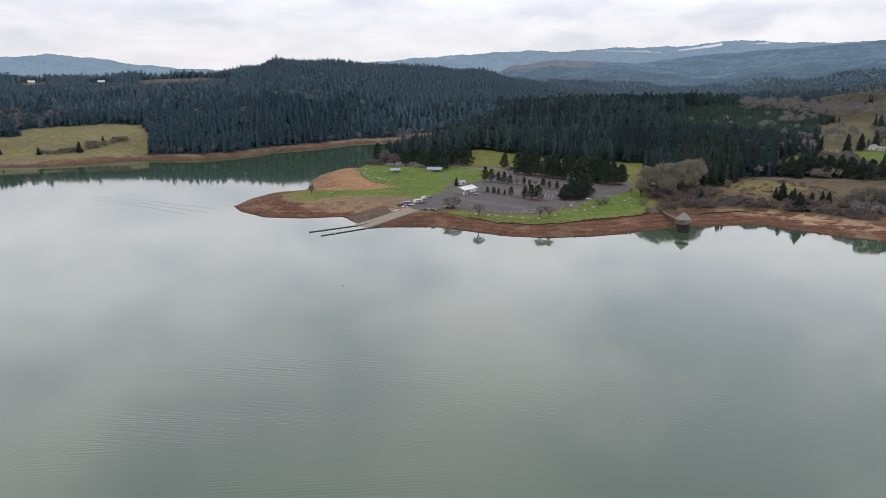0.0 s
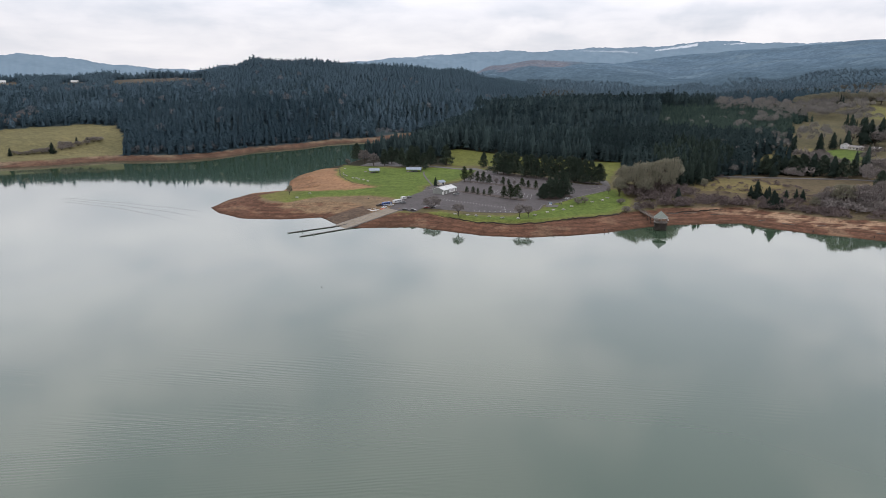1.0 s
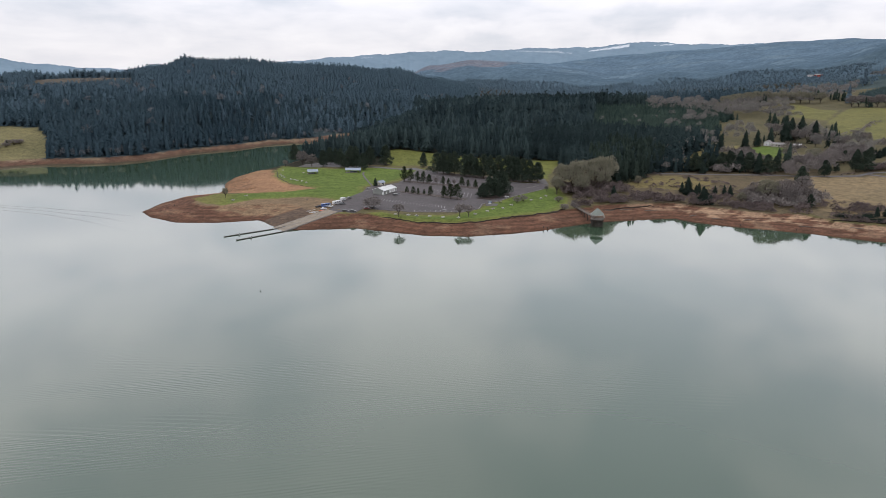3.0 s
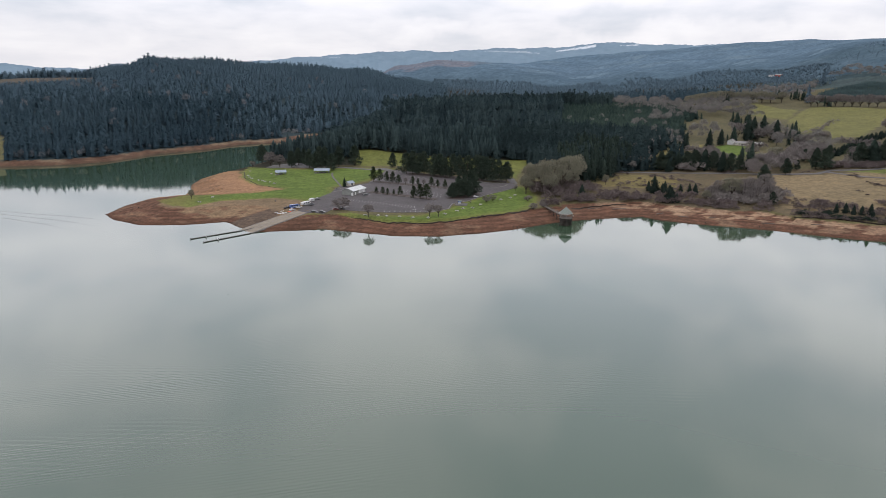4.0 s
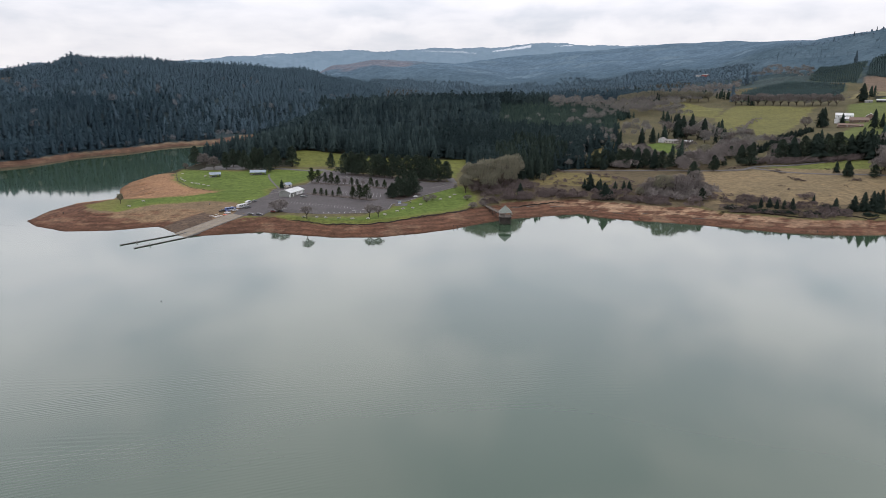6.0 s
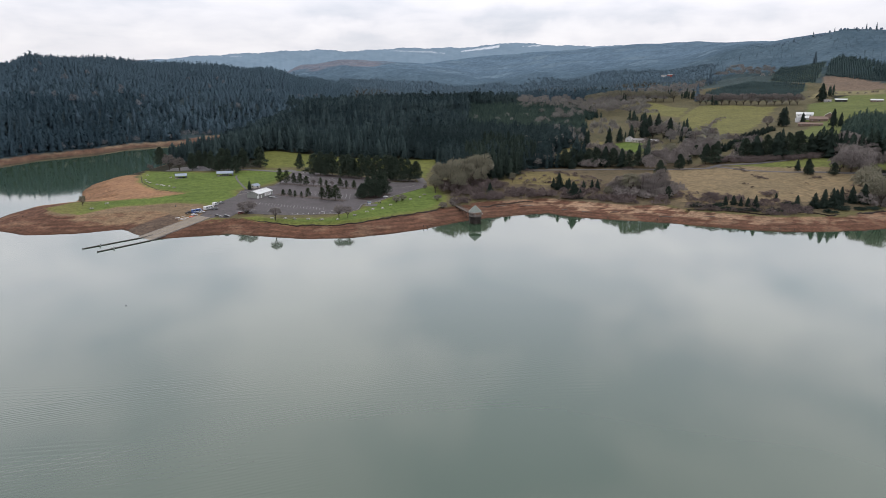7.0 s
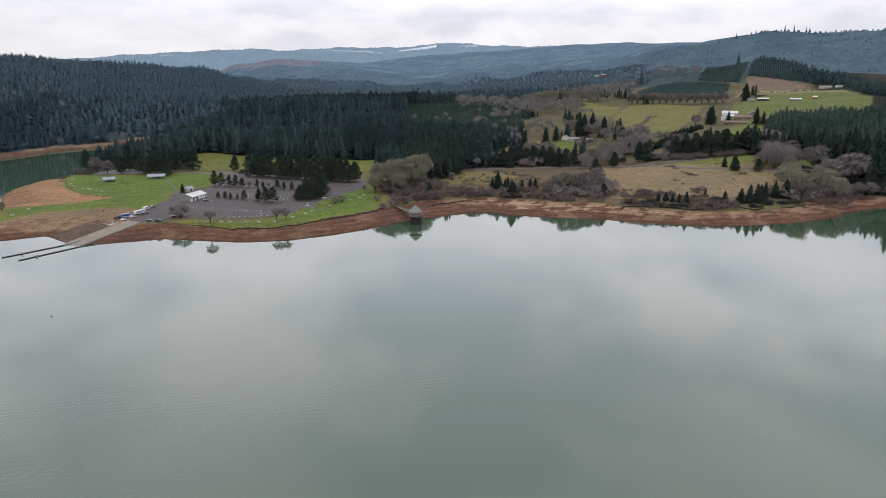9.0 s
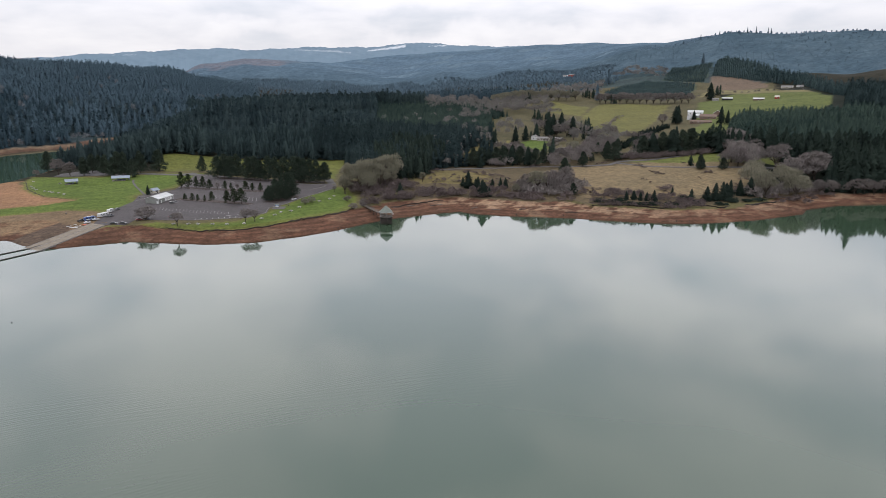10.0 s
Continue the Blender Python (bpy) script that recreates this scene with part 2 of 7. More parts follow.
def ramp_node(n, ln, fac, stops):
    r = n("ShaderNodeValToRGB")
    e = r.color_ramp.elements
    e[0].position, e[0].color = stops[0][0], (*stops[0][1], 1)
    e[1].position, e[1].color = stops[-1][0], (*stops[-1][1], 1)
    for p, c in stops[1:-1]:
        e.new(p).color = (*c, 1)
    ln(fac, r.inputs[0])
    return r


def blend(n, ln, kind, fac, a, b):
    m = n("ShaderNodeMix")
    m.data_type, m.blend_type = "RGBA", kind
    if isinstance(fac, float):
        m.inputs[0].default_value = fac
    else:
        ln(fac, m.inputs[0])
    for k, v in ((6, a), (7, b)):
        if isinstance(v, tuple):
            m.inputs[k].default_value = (*v, 1)
        else:
            ln(v, m.inputs[k])
    return m.outputs[2]


def bump_node(n, ln, fac, strength, distance, b):
    k = n("ShaderNodeBump")
    k.inputs["Strength"].default_value, k.inputs["Distance"].default_value = strength, distance
    ln(fac, k.inputs["Height"])
    ln(k.outputs[0], b.inputs["Normal"])


def surface(name, colour, rough=0.8, grain=8.0, vary=0.25, stain=0.6, metal=0.0, specular=0.3, bump=0.15, per_object=0.12):
    """A plain material with grain and stains at two scales, a little different on each object."""
    mat, n, ln, b = node_material(name, rough, specular)
    co = n("ShaderNodeTexCoord").outputs["Object"]
    fine, wide = noise_node(n, ln, grain, 5.0, co), noise_node(n, ln, stain, 3.0, co)
    dark, light = tuple(c * (1 - vary) for c in colour), tuple(min(1.0, c * (1 + vary)) for c in colour)
    c1 = ramp_node(n, ln, fine.outputs["Fac"], [(0.3, dark), (0.7, light)]).outputs[0]
    c2 = blend(n, ln, "MULTIPLY", 0.5, c1, ramp_node(n, ln, wide.outputs["Fac"], [(0.35, (0.7, 0.7, 0.68)), (0.6, (1, 1, 1))]).outputs[0])
    info = n("ShaderNodeObjectInfo")
    c3 = blend(n, ln, "MULTIPLY", 1.0, c2, ramp_node(n, ln, info.outputs["Random"], [(0.0, (1 - per_object,) * 3), (1.0, (1.0,) * 3)]).outputs[0])
    ln(c3, b.inputs["Base Color"])
    b.inputs["Metallic"].default_value = metal
    bump_node(n, ln, fine.outputs["Fac"], bump, 0.02, b)
    return mat


def ground_material():
    """Earth, lawn, heath and woodland floor: the cover's colour is laid on the mesh, grain and wear are added here."""
    mat, n, ln, b = node_material("ground_cover", 0.95, 0.05)
    at = n("ShaderNodeAttribute")
    at.attribute_name = "cover"
    pos = n("ShaderNodeNewGeometry").outputs["Position"]
    fine, mid, wide = noise_node(n, ln, 0.9, 5.0, pos, 0.65), noise_node(n, ln, 0.11, 5.0, pos, 0.6), noise_node(n, ln, 0.018, 4.0, pos)
    c = blend(n, ln, "MULTIPLY", 1.0, at.outputs["Color"], ramp_node(n, ln, fine.outputs["Fac"], [(0.25, (0.72, 0.72, 0.7)), (0.5, (0.98, 0.98, 0.98)), (0.78, (1.28, 1.25, 1.2))]).outputs[0])
    c = blend(n, ln, "MULTIPLY", 1.0, c, ramp_node(n, ln, mid.outputs["Fac"], [(0.3, (0.78, 0.79, 0.77)), (0.52, (1.0, 1.0, 1.0)), (0.75, (1.2, 1.15, 1.07))]).outputs[0])
    knots = noise_node(n, ln, 0.34, 4.0, pos, 0.7)
    c = blend(n, ln, "MULTIPLY", 1.0, c, ramp_node(n, ln, knots.outputs["Fac"], [(0.34, (0.68, 0.67, 0.66)), (0.5, (1.0, 1.0, 1.0)), (0.7, (1.22, 1.19, 1.13))]).outputs[0])
    c = blend(n, ln, "MULTIPLY", 0.7, c, ramp_node(n, ln, wide.outputs["Fac"], [(0.3, (0.78, 0.8, 0.76)), (0.7, (1.16, 1.1, 1.0))]).outputs[0])
    # strand lines that the falling water left on the bare bank
    sep = n("ShaderNodeSeparateXYZ")
    ln(pos, sep.inputs[0])
    bent = n("ShaderNodeMath")
    bent.operation = "MULTIPLY_ADD"
    ln(mid.outputs["Fac"], bent.inputs[0])
    bent.inputs[1].default_value = 1.6
    ln(sep.outputs["Z"], bent.inputs[2])
    level = n("ShaderNodeCombineXYZ")
    ln(bent.outputs[0], level.inputs[2])
    strand = noise_node(n, ln, 2.6, 5.0, level.outputs[0], 0.75)
    bare = n("ShaderNodeMapRange")
    for key, v in zip(("From Min", "From Max", "To Min", "To Max"), (5.0, 5.7, 1.0, 0.0)):
        bare.inputs[key].default_value = v
    ln(sep.outputs["Z"], bare.inputs["Value"])
    c = blend(n, ln, "MULTIPLY", bare.outputs[0], c, ramp_node(n, ln, strand.outputs["Fac"], [(0.34, (0.62, 0.60, 0.58)), (0.5, (0.98, 0.98, 0.98)), (0.68, (1.35, 1.3, 1.22))]).outputs[0])
    ln(c, b.inputs["Base Color"])
    bump_node(n, ln, mid.outputs["Fac"], 0.5, 0.6, b)
    return mat


def ridge_material():
    """Distant forest cover: the colour laid on the mesh, painted haze included, broken by clumps of trees."""
    mat, n, ln, b = node_material("hazed_ridge_forest_cover", 1.0, 0.0)
    at = n("ShaderNodeAttribute")
    at.attribute_name = "cover"
    pos = n("ShaderNodeNewGeometry").outputs["Position"]
    clumps, stands = noise_node(n, ln, 0.09, 3.0, pos, 0.7), noise_node(n, ln, 0.011, 3.0, pos, 0.5)
    c = blend(n, ln, "MULTIPLY", 1.0, at.outputs["Color"], ramp_node(n, ln, clumps.outputs["Fac"], [(0.35, (0.82, 0.84, 0.86)), (0.65, (1.14, 1.12, 1.10))]).outputs[0])
    c = blend(n, ln, "MULTIPLY", 1.0, c, ramp_node(n, ln, stands.outputs["Fac"], [(0.4, (0.93, 0.94, 0.95)), (0.6, (1.06, 1.05, 1.04))]).outputs[0])
    ln(c, b.inputs["Base Color"])
    return mat


def water_material():
    """Turbid green lake water with a faint breeze on it."""
    mat, n, ln, b = node_material("lake_water", 0.045, 1.0)
    b.inputs["IOR"].default_value = 1.333
    pos = n("ShaderNodeNewGeometry").outputs["Position"]
    wide = noise_node(n, ln, 0.006, 3.0, pos)
    ln(ramp_node(n, ln, wide.outputs["Fac"], [(0.3, (0.028, 0.050, 0.029)), (0.7, (0.036, 0.060, 0.036))]).outputs[0], b.inputs["Base Color"])
    # cat's paws: two trains of small waves that come and go in patches, most of them on the open water in the west
    def patch_at(x, y, reach):
        d = n("ShaderNodeVectorMath")
        d.operation = "DISTANCE"
        d.inputs[1].default_value = (x, y, 0.0)
        ln(pos, d.inputs[0])
        m = n("ShaderNodeMapRange")
        m.interpolation_type = "SMOOTHSTEP"
        for key, v in zip(("From Min", "From Max", "To Min", "To Max"), (reach * 0.3, reach, 1.0, 0.0)):
            m.inputs[key].default_value = v
        ln(d.outputs["Value"], m.inputs["Value"])
        return m.outputs[0]

    def combine(kind, a, b):
        k = n("ShaderNodeMath")
        k.operation = kind
        for slot, v in ((0, a), (1, b)):
            if isinstance(v, float):
                k.inputs[slot].default_value = v
            else:
                ln(v, k.inputs[slot])
        return k.outputs[0]

    height_sum = None
    for turn, size, seed, amount in ((-24, 0.16, 0.0, 1.0), (38, 0.11, 40.0, 0.8)):
        mp = n("ShaderNodeMapping")
        mp.inputs["Location"].default_value = (seed, seed, 0)
        mp.inputs["Scale"].default_value = (0.35, 1.5, 1.0)
        mp.inputs["Rotation"].default_value = (0, 0, radians(turn))
        ln(pos, mp.inputs[0])
        waves = n("ShaderNodeTexWave")
        for key, v in (("Scale", size), ("Distortion", 4.0), ("Detail", 2.0), ("Detail Scale", 0.9)):
            waves.inputs[key].default_value = v
        waves.bands_direction = "Y"
        ln(mp.outputs[0], waves.inputs["Vector"])
        gate = ramp_node(n, ln, noise_node(n, ln, 0.017 + 0.0001 * seed, 4.0, mp.outputs[0]).outputs["Fac"], [(0.46, (0.0,) * 3), (0.66, (amount,) * 3)]).outputs[0]
        k = combine("MULTIPLY", waves.outputs["Fac"], gate)
        height_sum = k if height_sum is None else combine("ADD", height_sum, k)
    where = combine("MAXIMUM", patch_at(-75, 150, 150.0), combine("MULTIPLY", patch_at(50, 175, 120.0), 0.4))
    where = combine("MAXIMUM", where, combine("MULTIPLY", patch_at(40, 330, 60.0), 0.35))
    bump_node(n, ln, combine("MULTIPLY", height_sum, combine("MAXIMUM", where, 0.03)), 0.5, 0.055, b)
    return mat


def leaf_material(name, dark, light, rough=0.85):
    """Foliage: two greens mixed by each tree's own tint and by grain inside the crown."""
    mat, n, ln, b = node_material(name, rough, 0.0)
    at = n("ShaderNodeAttribute")
    at.attribute_name = "tint"
    pos = n("ShaderNodeNewGeometry").outputs["Position"]
    grain = noise_node(n, ln, 0.9, 3.0, pos)
    f = n("ShaderNodeMath")
    f.operation = "MULTIPLY_ADD"
    ln(grain.outputs["Fac"], f.inputs[0])
    f.inputs[1].default_value = 0.55
    info, own = n("ShaderNodeObjectInfo"), n("ShaderNodeMath")
    own.operation = "MULTIPLY_ADD"
    ln(info.outputs["Random"], own.inputs[0])
    own.inputs[1].default_value = 0.22
    ln(at.outputs["Fac"], own.inputs[2])
    ln(own.outputs[0], f.inputs[2])
    ln(ramp_node(n, ln, f.outputs[0], [(0.1, dark), (1.15, light)]).outputs[0], b.inputs["Base Color"])
    return mat


GROUND = ground_material()
RIDGE = ridge_material()
WATER = water_material()
FIR = leaf_material("fir_needles", (0.0070, 0.0112, 0.0104), (0.027, 0.038, 0.030))
# Haze painted into the needle colours: bluer and paler the farther the wood.
FAR_FIR = leaf_material("hazed_far_needles", (0.0205, 0.0365, 0.0480), (0.045, 0.071, 0.086))
VALLEY_FIR = leaf_material("hazed_upper_slope_needles", (0.038, 0.062, 0.080), (0.060, 0.091, 0.111))
VALLEY_WOOD = leaf_material("hazed_valley_needles", (0.048, 0.074, 0.092), (0.076, 0.109, 0.130))
SLOPE_FIR = leaf_material("hazed_slope_needles", (0.059, 0.089, 0.111), (0.080, 0.114, 0.138))
RIDGE_FIR = leaf_material("hazed_ridge_needles", (0.076, 0.114, 0.152), (0.100, 0.142, 0.182))
HILL_FIR = leaf_material("hazed_hillside_needles", (0.0100, 0.0180, 0.0220), (0.041, 0.061, 0.063))
# Twigs of distant bare trees, blue-grey haze painted into the colour.
HAZED_ALDER = leaf_material("hazed_alder_twigs", (0.072, 0.082, 0.092), (0.150, 0.158, 0.164))
PLOT_FIR = leaf_material("planted_fir_needles", (0.019, 0.033, 0.036), (0.052, 0.077, 0.076))
# Dark needles with a little blue haze painted in, unlike the near firs.
BLACK_FIR = leaf_material("hazed_plantation_needles", (0.0070, 0.0125, 0.0150), (0.033, 0.049, 0.048))
YOUNG_FIR = leaf_material("young_fir_needles", (0.014, 0.026, 0.024), (0.047, 0.070, 0.057))
PARK_PINE = leaf_material("dark_pine_needles", (0.0115, 0.0175, 0.0150), (0.052, 0.069, 0.050))
LOT_PINE = leaf_material("olive_pine_needles", (0.010, 0.016, 0.011), (0.042, 0.054, 0.030))
OAK = leaf_material("lichen_twigs", (0.066, 0.063, 0.046), (0.238, 0.226, 0.168))
# Oak twigs for distant trees: the bare-twig colour greyed to imitate haze.
HAZED_OAK = leaf_material("hazed_oak_twigs", (0.094, 0.090, 0.086), (0.200, 0.188, 0.174))
BARE = leaf_material("bare_twigs", (0.082, 0.073, 0.070), (0.196, 0.174, 0.163))
BRAMBLE = leaf_material("bramble_stems", (0.044, 0.036, 0.035), (0.120, 0.097, 0.091))
BARK = surface("bark", (0.06, 0.048, 0.038), 0.95, 14.0)
ASPHALT = surface("asphalt", (0.060, 0.053, 0.053), 0.92, 0.9, 0.42, 0.09)
WORN_ASPHALT = surface("worn_asphalt", (0.085, 0.08, 0.08), 0.92, 1.5, 0.2, 0.06)
CONCRETE = surface("ramp_concrete", (0.19, 0.16, 0.122), 0.9, 2.0, 0.2, 0.25)
KERB = surface("kerb_concrete", (0.21, 0.197, 0.18), 0.9, 3.0, 0.15, 0.4)
PAINT = surface("stall_paint", (0.30, 0.30, 0.29), 0.8, 3.0, 0.25, 0.5)
MULCH = surface("mulch", (0.045, 0.031, 0.025), 0.95, 2.0, 0.3, 0.2)
# Scarp soil kept near-black: the shadow line is painted into it.
SHADOW_SCARP = surface("shadow_line_soil", (0.022, 0.016, 0.012), 0.95, 2.0, 0.35, 0.3)
DECK = surface("weathered_timber", (0.125, 0.106, 0.09), 0.9, 5.0, 0.3, 0.7)
PILE = surface("dark_timber_pile", (0.040, 0.034, 0.029), 0.9, 5.0, 0.3, 0.6)
GREEN_ROOF = surface("green_metal_roof", (0.150, 0.172, 0.150), 0.6, 4.0, 0.15, 0.5)
DOCK = surface("dock_boards", (0.062, 0.055, 0.05), 0.9, 4.0, 0.25, 0.5)
FLOAT = surface("dock_float", (0.03, 0.03, 0.032), 0.8, 4.0)
WALL = surface("tan_metal_siding", (0.22, 0.23, 0.21), 0.6, 3.0, 0.08, 0.3)
PALE_ROOF = surface("pale_metal_roof", (0.50, 0.51, 0.50), 0.5, 3.0, 0.08, 0.25)
WHITE = surface("white_paint", (0.66, 0.66, 0.65), 0.6, 3.0, 0.08, 0.4)
TRIM_GREY = surface("grey_trim", (0.3, 0.3, 0.29), 0.7, 4.0, 0.12)
BLUE_ROOF = surface("blue_grey_roof", (0.24, 0.28, 0.34), 0.6, 3.0, 0.12, 0.4)
BLUE_WALL = surface("blue_siding", (0.12, 0.16, 0.23), 0.7, 3.0, 0.12, 0.4)
DARK = surface("dark_interior", (0.025, 0.025, 0.027), 0.9, 2.0)
GLASS = surface("dark_window_glass", (0.03, 0.035, 0.04), 0.08, 2.0, 0.1, specular=0.5, bump=0.0)
RUBBER = surface("tyre_rubber", (0.02, 0.02, 0.02), 0.9, 8.0)
STEEL = surface("galvanised_steel", (0.42, 0.43, 0.44), 0.45, 6.0, 0.12, metal=0.7)
RED = surface("red_paint", (0.32, 0.05, 0.035), 0.6, 3.0, 0.12)
ORANGE = surface("orange_plastic", (0.75, 0.16, 0.08), 0.5, 3.0, 0.08)
SHED_ROOF = surface("brown_shed_roof", (0.17, 0.12, 0.095), 0.8, 2.0, 0.2, 0.4)
GREY_ROOF = surface("grey_shingle_roof", (0.21, 0.20, 0.19), 0.9, 2.0, 0.15, 0.4)
CREAM = surface("cream_siding", (0.5, 0.47, 0.40), 0.8, 2.0, 0.08, 0.4)
TABLE_STONE = surface("picnic_table_concrete", (0.36, 0.35, 0.32), 0.85, 3.0, 0.12, 0.5)
SIGN_BLUE = surface("sign_blue", (0.12, 0.2, 0.38), 0.6, 3.0, 0.08)


def car_paint(name, colour):
    mat = surface(name, colour, 0.3, 6.0, 0.05, 0.8, specular=0.5, bump=0.0)
    mat.node_tree.nodes["Principled BSDF"].inputs["Coat Weight"].default_value = 0.5
    return mat


CAR_BLACK, CAR_GREY = car_paint("black_car_paint", (0.02, 0.02, 0.022)), car_paint("grey_car_paint", (0.12, 0.125, 0.13))
CAR_WHITE, CAR_BLUE, CAR_RED = car_paint("white_car_paint", (0.62, 0.62, 0.62)), car_paint("blue_car_paint", (0.035, 0.08, 0.24)), car_paint("dark_red_car_paint", (0.12, 0.02, 0.02))

# ---- helpers for meshes ----
def link_mesh(name, verts, faces, material, parent=None, label="", tint=None, smooth_faces=False):
    """One mesh object from arrays of vertices and faces (all triangles or all quads)."""
    verts, faces = np.asarray(verts, np.float32), np.asarray(faces, np.int32)
    me = bpy.data.meshes.new(name)
    k = faces.shape[1]
    me.vertices.add(len(verts))
    me.vertices.foreach_set("co", verts.ravel())
    me.loops.add(faces.size)
    me.loops.foreach_set("vertex_index", faces.ravel())
    me.polygons.add(len(faces))
    me.polygons.foreach_set("loop_start", np.arange(0, faces.size, k, dtype=np.int32))
    if smooth_faces:
        me.polygons.foreach_set("use_smooth", np.ones(len(faces), bool))
    if tint is not None:
        a = me.attributes.new("tint", "FLOAT", "POINT")
        a.data.foreach_set("value", np.asarray(tint, np.float32))
    me.update(calc_edges=True)
    me.materials.append(material)
    ob = new(name, me)
    if parent is not None:
        ob.parent = parent
    if label:
        ob["label"] = label
    return ob


# ---- the ground: one sheet from the lake bed to the horizon ----
CLEARINGS = []


def area_cover(poly, colour):
    CLEARINGS.append((np.array(poly, float), colour))


DRY, GREEN, OLIVE = (0.088, 0.072, 0.047), (0.078, 0.112, 0.028), (0.112, 0.110, 0.044)
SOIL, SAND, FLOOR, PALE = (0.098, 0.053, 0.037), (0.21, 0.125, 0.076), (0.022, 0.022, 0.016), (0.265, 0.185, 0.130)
area_cover(EAST_HEATH, DRY)
area_cover([(346, 470), (372, 446), (430, 432), (500, 440), (565, 490), (570, 520), (500, 575), (455, 572), (400, 590), (372, 575), (352, 520)], (0.152, 0.120, 0.075))
area_cover([(230, 590), (300, 560), (330, 600), (290, 645)], (0.125, 0.105, 0.05))
area_cover(LAWN, GREEN)
area_cover(FRONT_LAWN, GREEN)
area_cover([(-24, 503), (-10, 499), (-6, 504), (-16, 507)], OLIVE)
area_cover(BACK_MEADOW, (0.098, 0.108, 0.032))
area_cover(WEST_MEADOW, (0.122, 0.113, 0.060))
area_cover([(748, 1035), (895, 1180), (961, 1048), (810, 907), (673, 784), (656, 801), (601, 766), (589, 785)], OLIVE)
area_cover([(473, 788), (495, 801), (511, 778), (453, 692), (425, 700)], GREEN)
area_cover([(1004, 1015), (1135, 1045), (1224, 938), (1181, 868), (985, 735), (895, 820), (840, 778), (750, 700), (655, 622), (650, 690), (814, 805), (807, 827)], (0.088, 0.106, 0.038))
area_cover([(1372, 1358), (1417, 1311), (1392, 1198), (1341, 1156), (1262, 1232)], (0.125, 0.096, 0.076))
area_cover([(1256, 1225), (1337, 1144), (1283, 1048), (1224, 938), (1135, 1045), (1076, 1090)], (0.145, 0.13, 0.07))
area_cover([(875, 1322), (856, 1160), (748, 1035), (740, 1120)], OLIVE)
area_cover([(328, 674), (362, 741), (425, 811), (471, 815), (455, 788), (408, 779), (350, 669)], (0.135, 0.12, 0.052))
area_cover([(475, 590), (523, 545), (605, 495), (640, 520), (584, 575), (510, 575)], (0.10, 0.115, 0.038))
area_cover([(1269, 1411), (1430, 1559), (1507, 1484), (1307, 1313)], (0.06, 0.075, 0.05))
area_cover([(933, 1222), (1034, 1345), (1229, 1438), (1267, 1299), (1082, 1114)], (0.06, 0.075, 0.05))
area_cover(SAND_FLAT, SAND)
for az0, az1, r0, r1 in ((-23.6, -17.2, 1835, 2000), (-31.3, -29.6, 1850, 2010), (-27.0, -25.3, 1850, 2010)):
    area_cover([(r * math.sin(radians(a)), r * math.cos(radians(a))) for a, r in ((az0, r0), (az0, r1), (az1, r1), (az1, r0))], (0.075, 0.066, 0.055))


def in_clearing(x, y):
    hit = np.zeros(x.shape, bool)
    for poly, _ in CLEARINGS:
        hit |= inside(poly, x, y)
    return hit


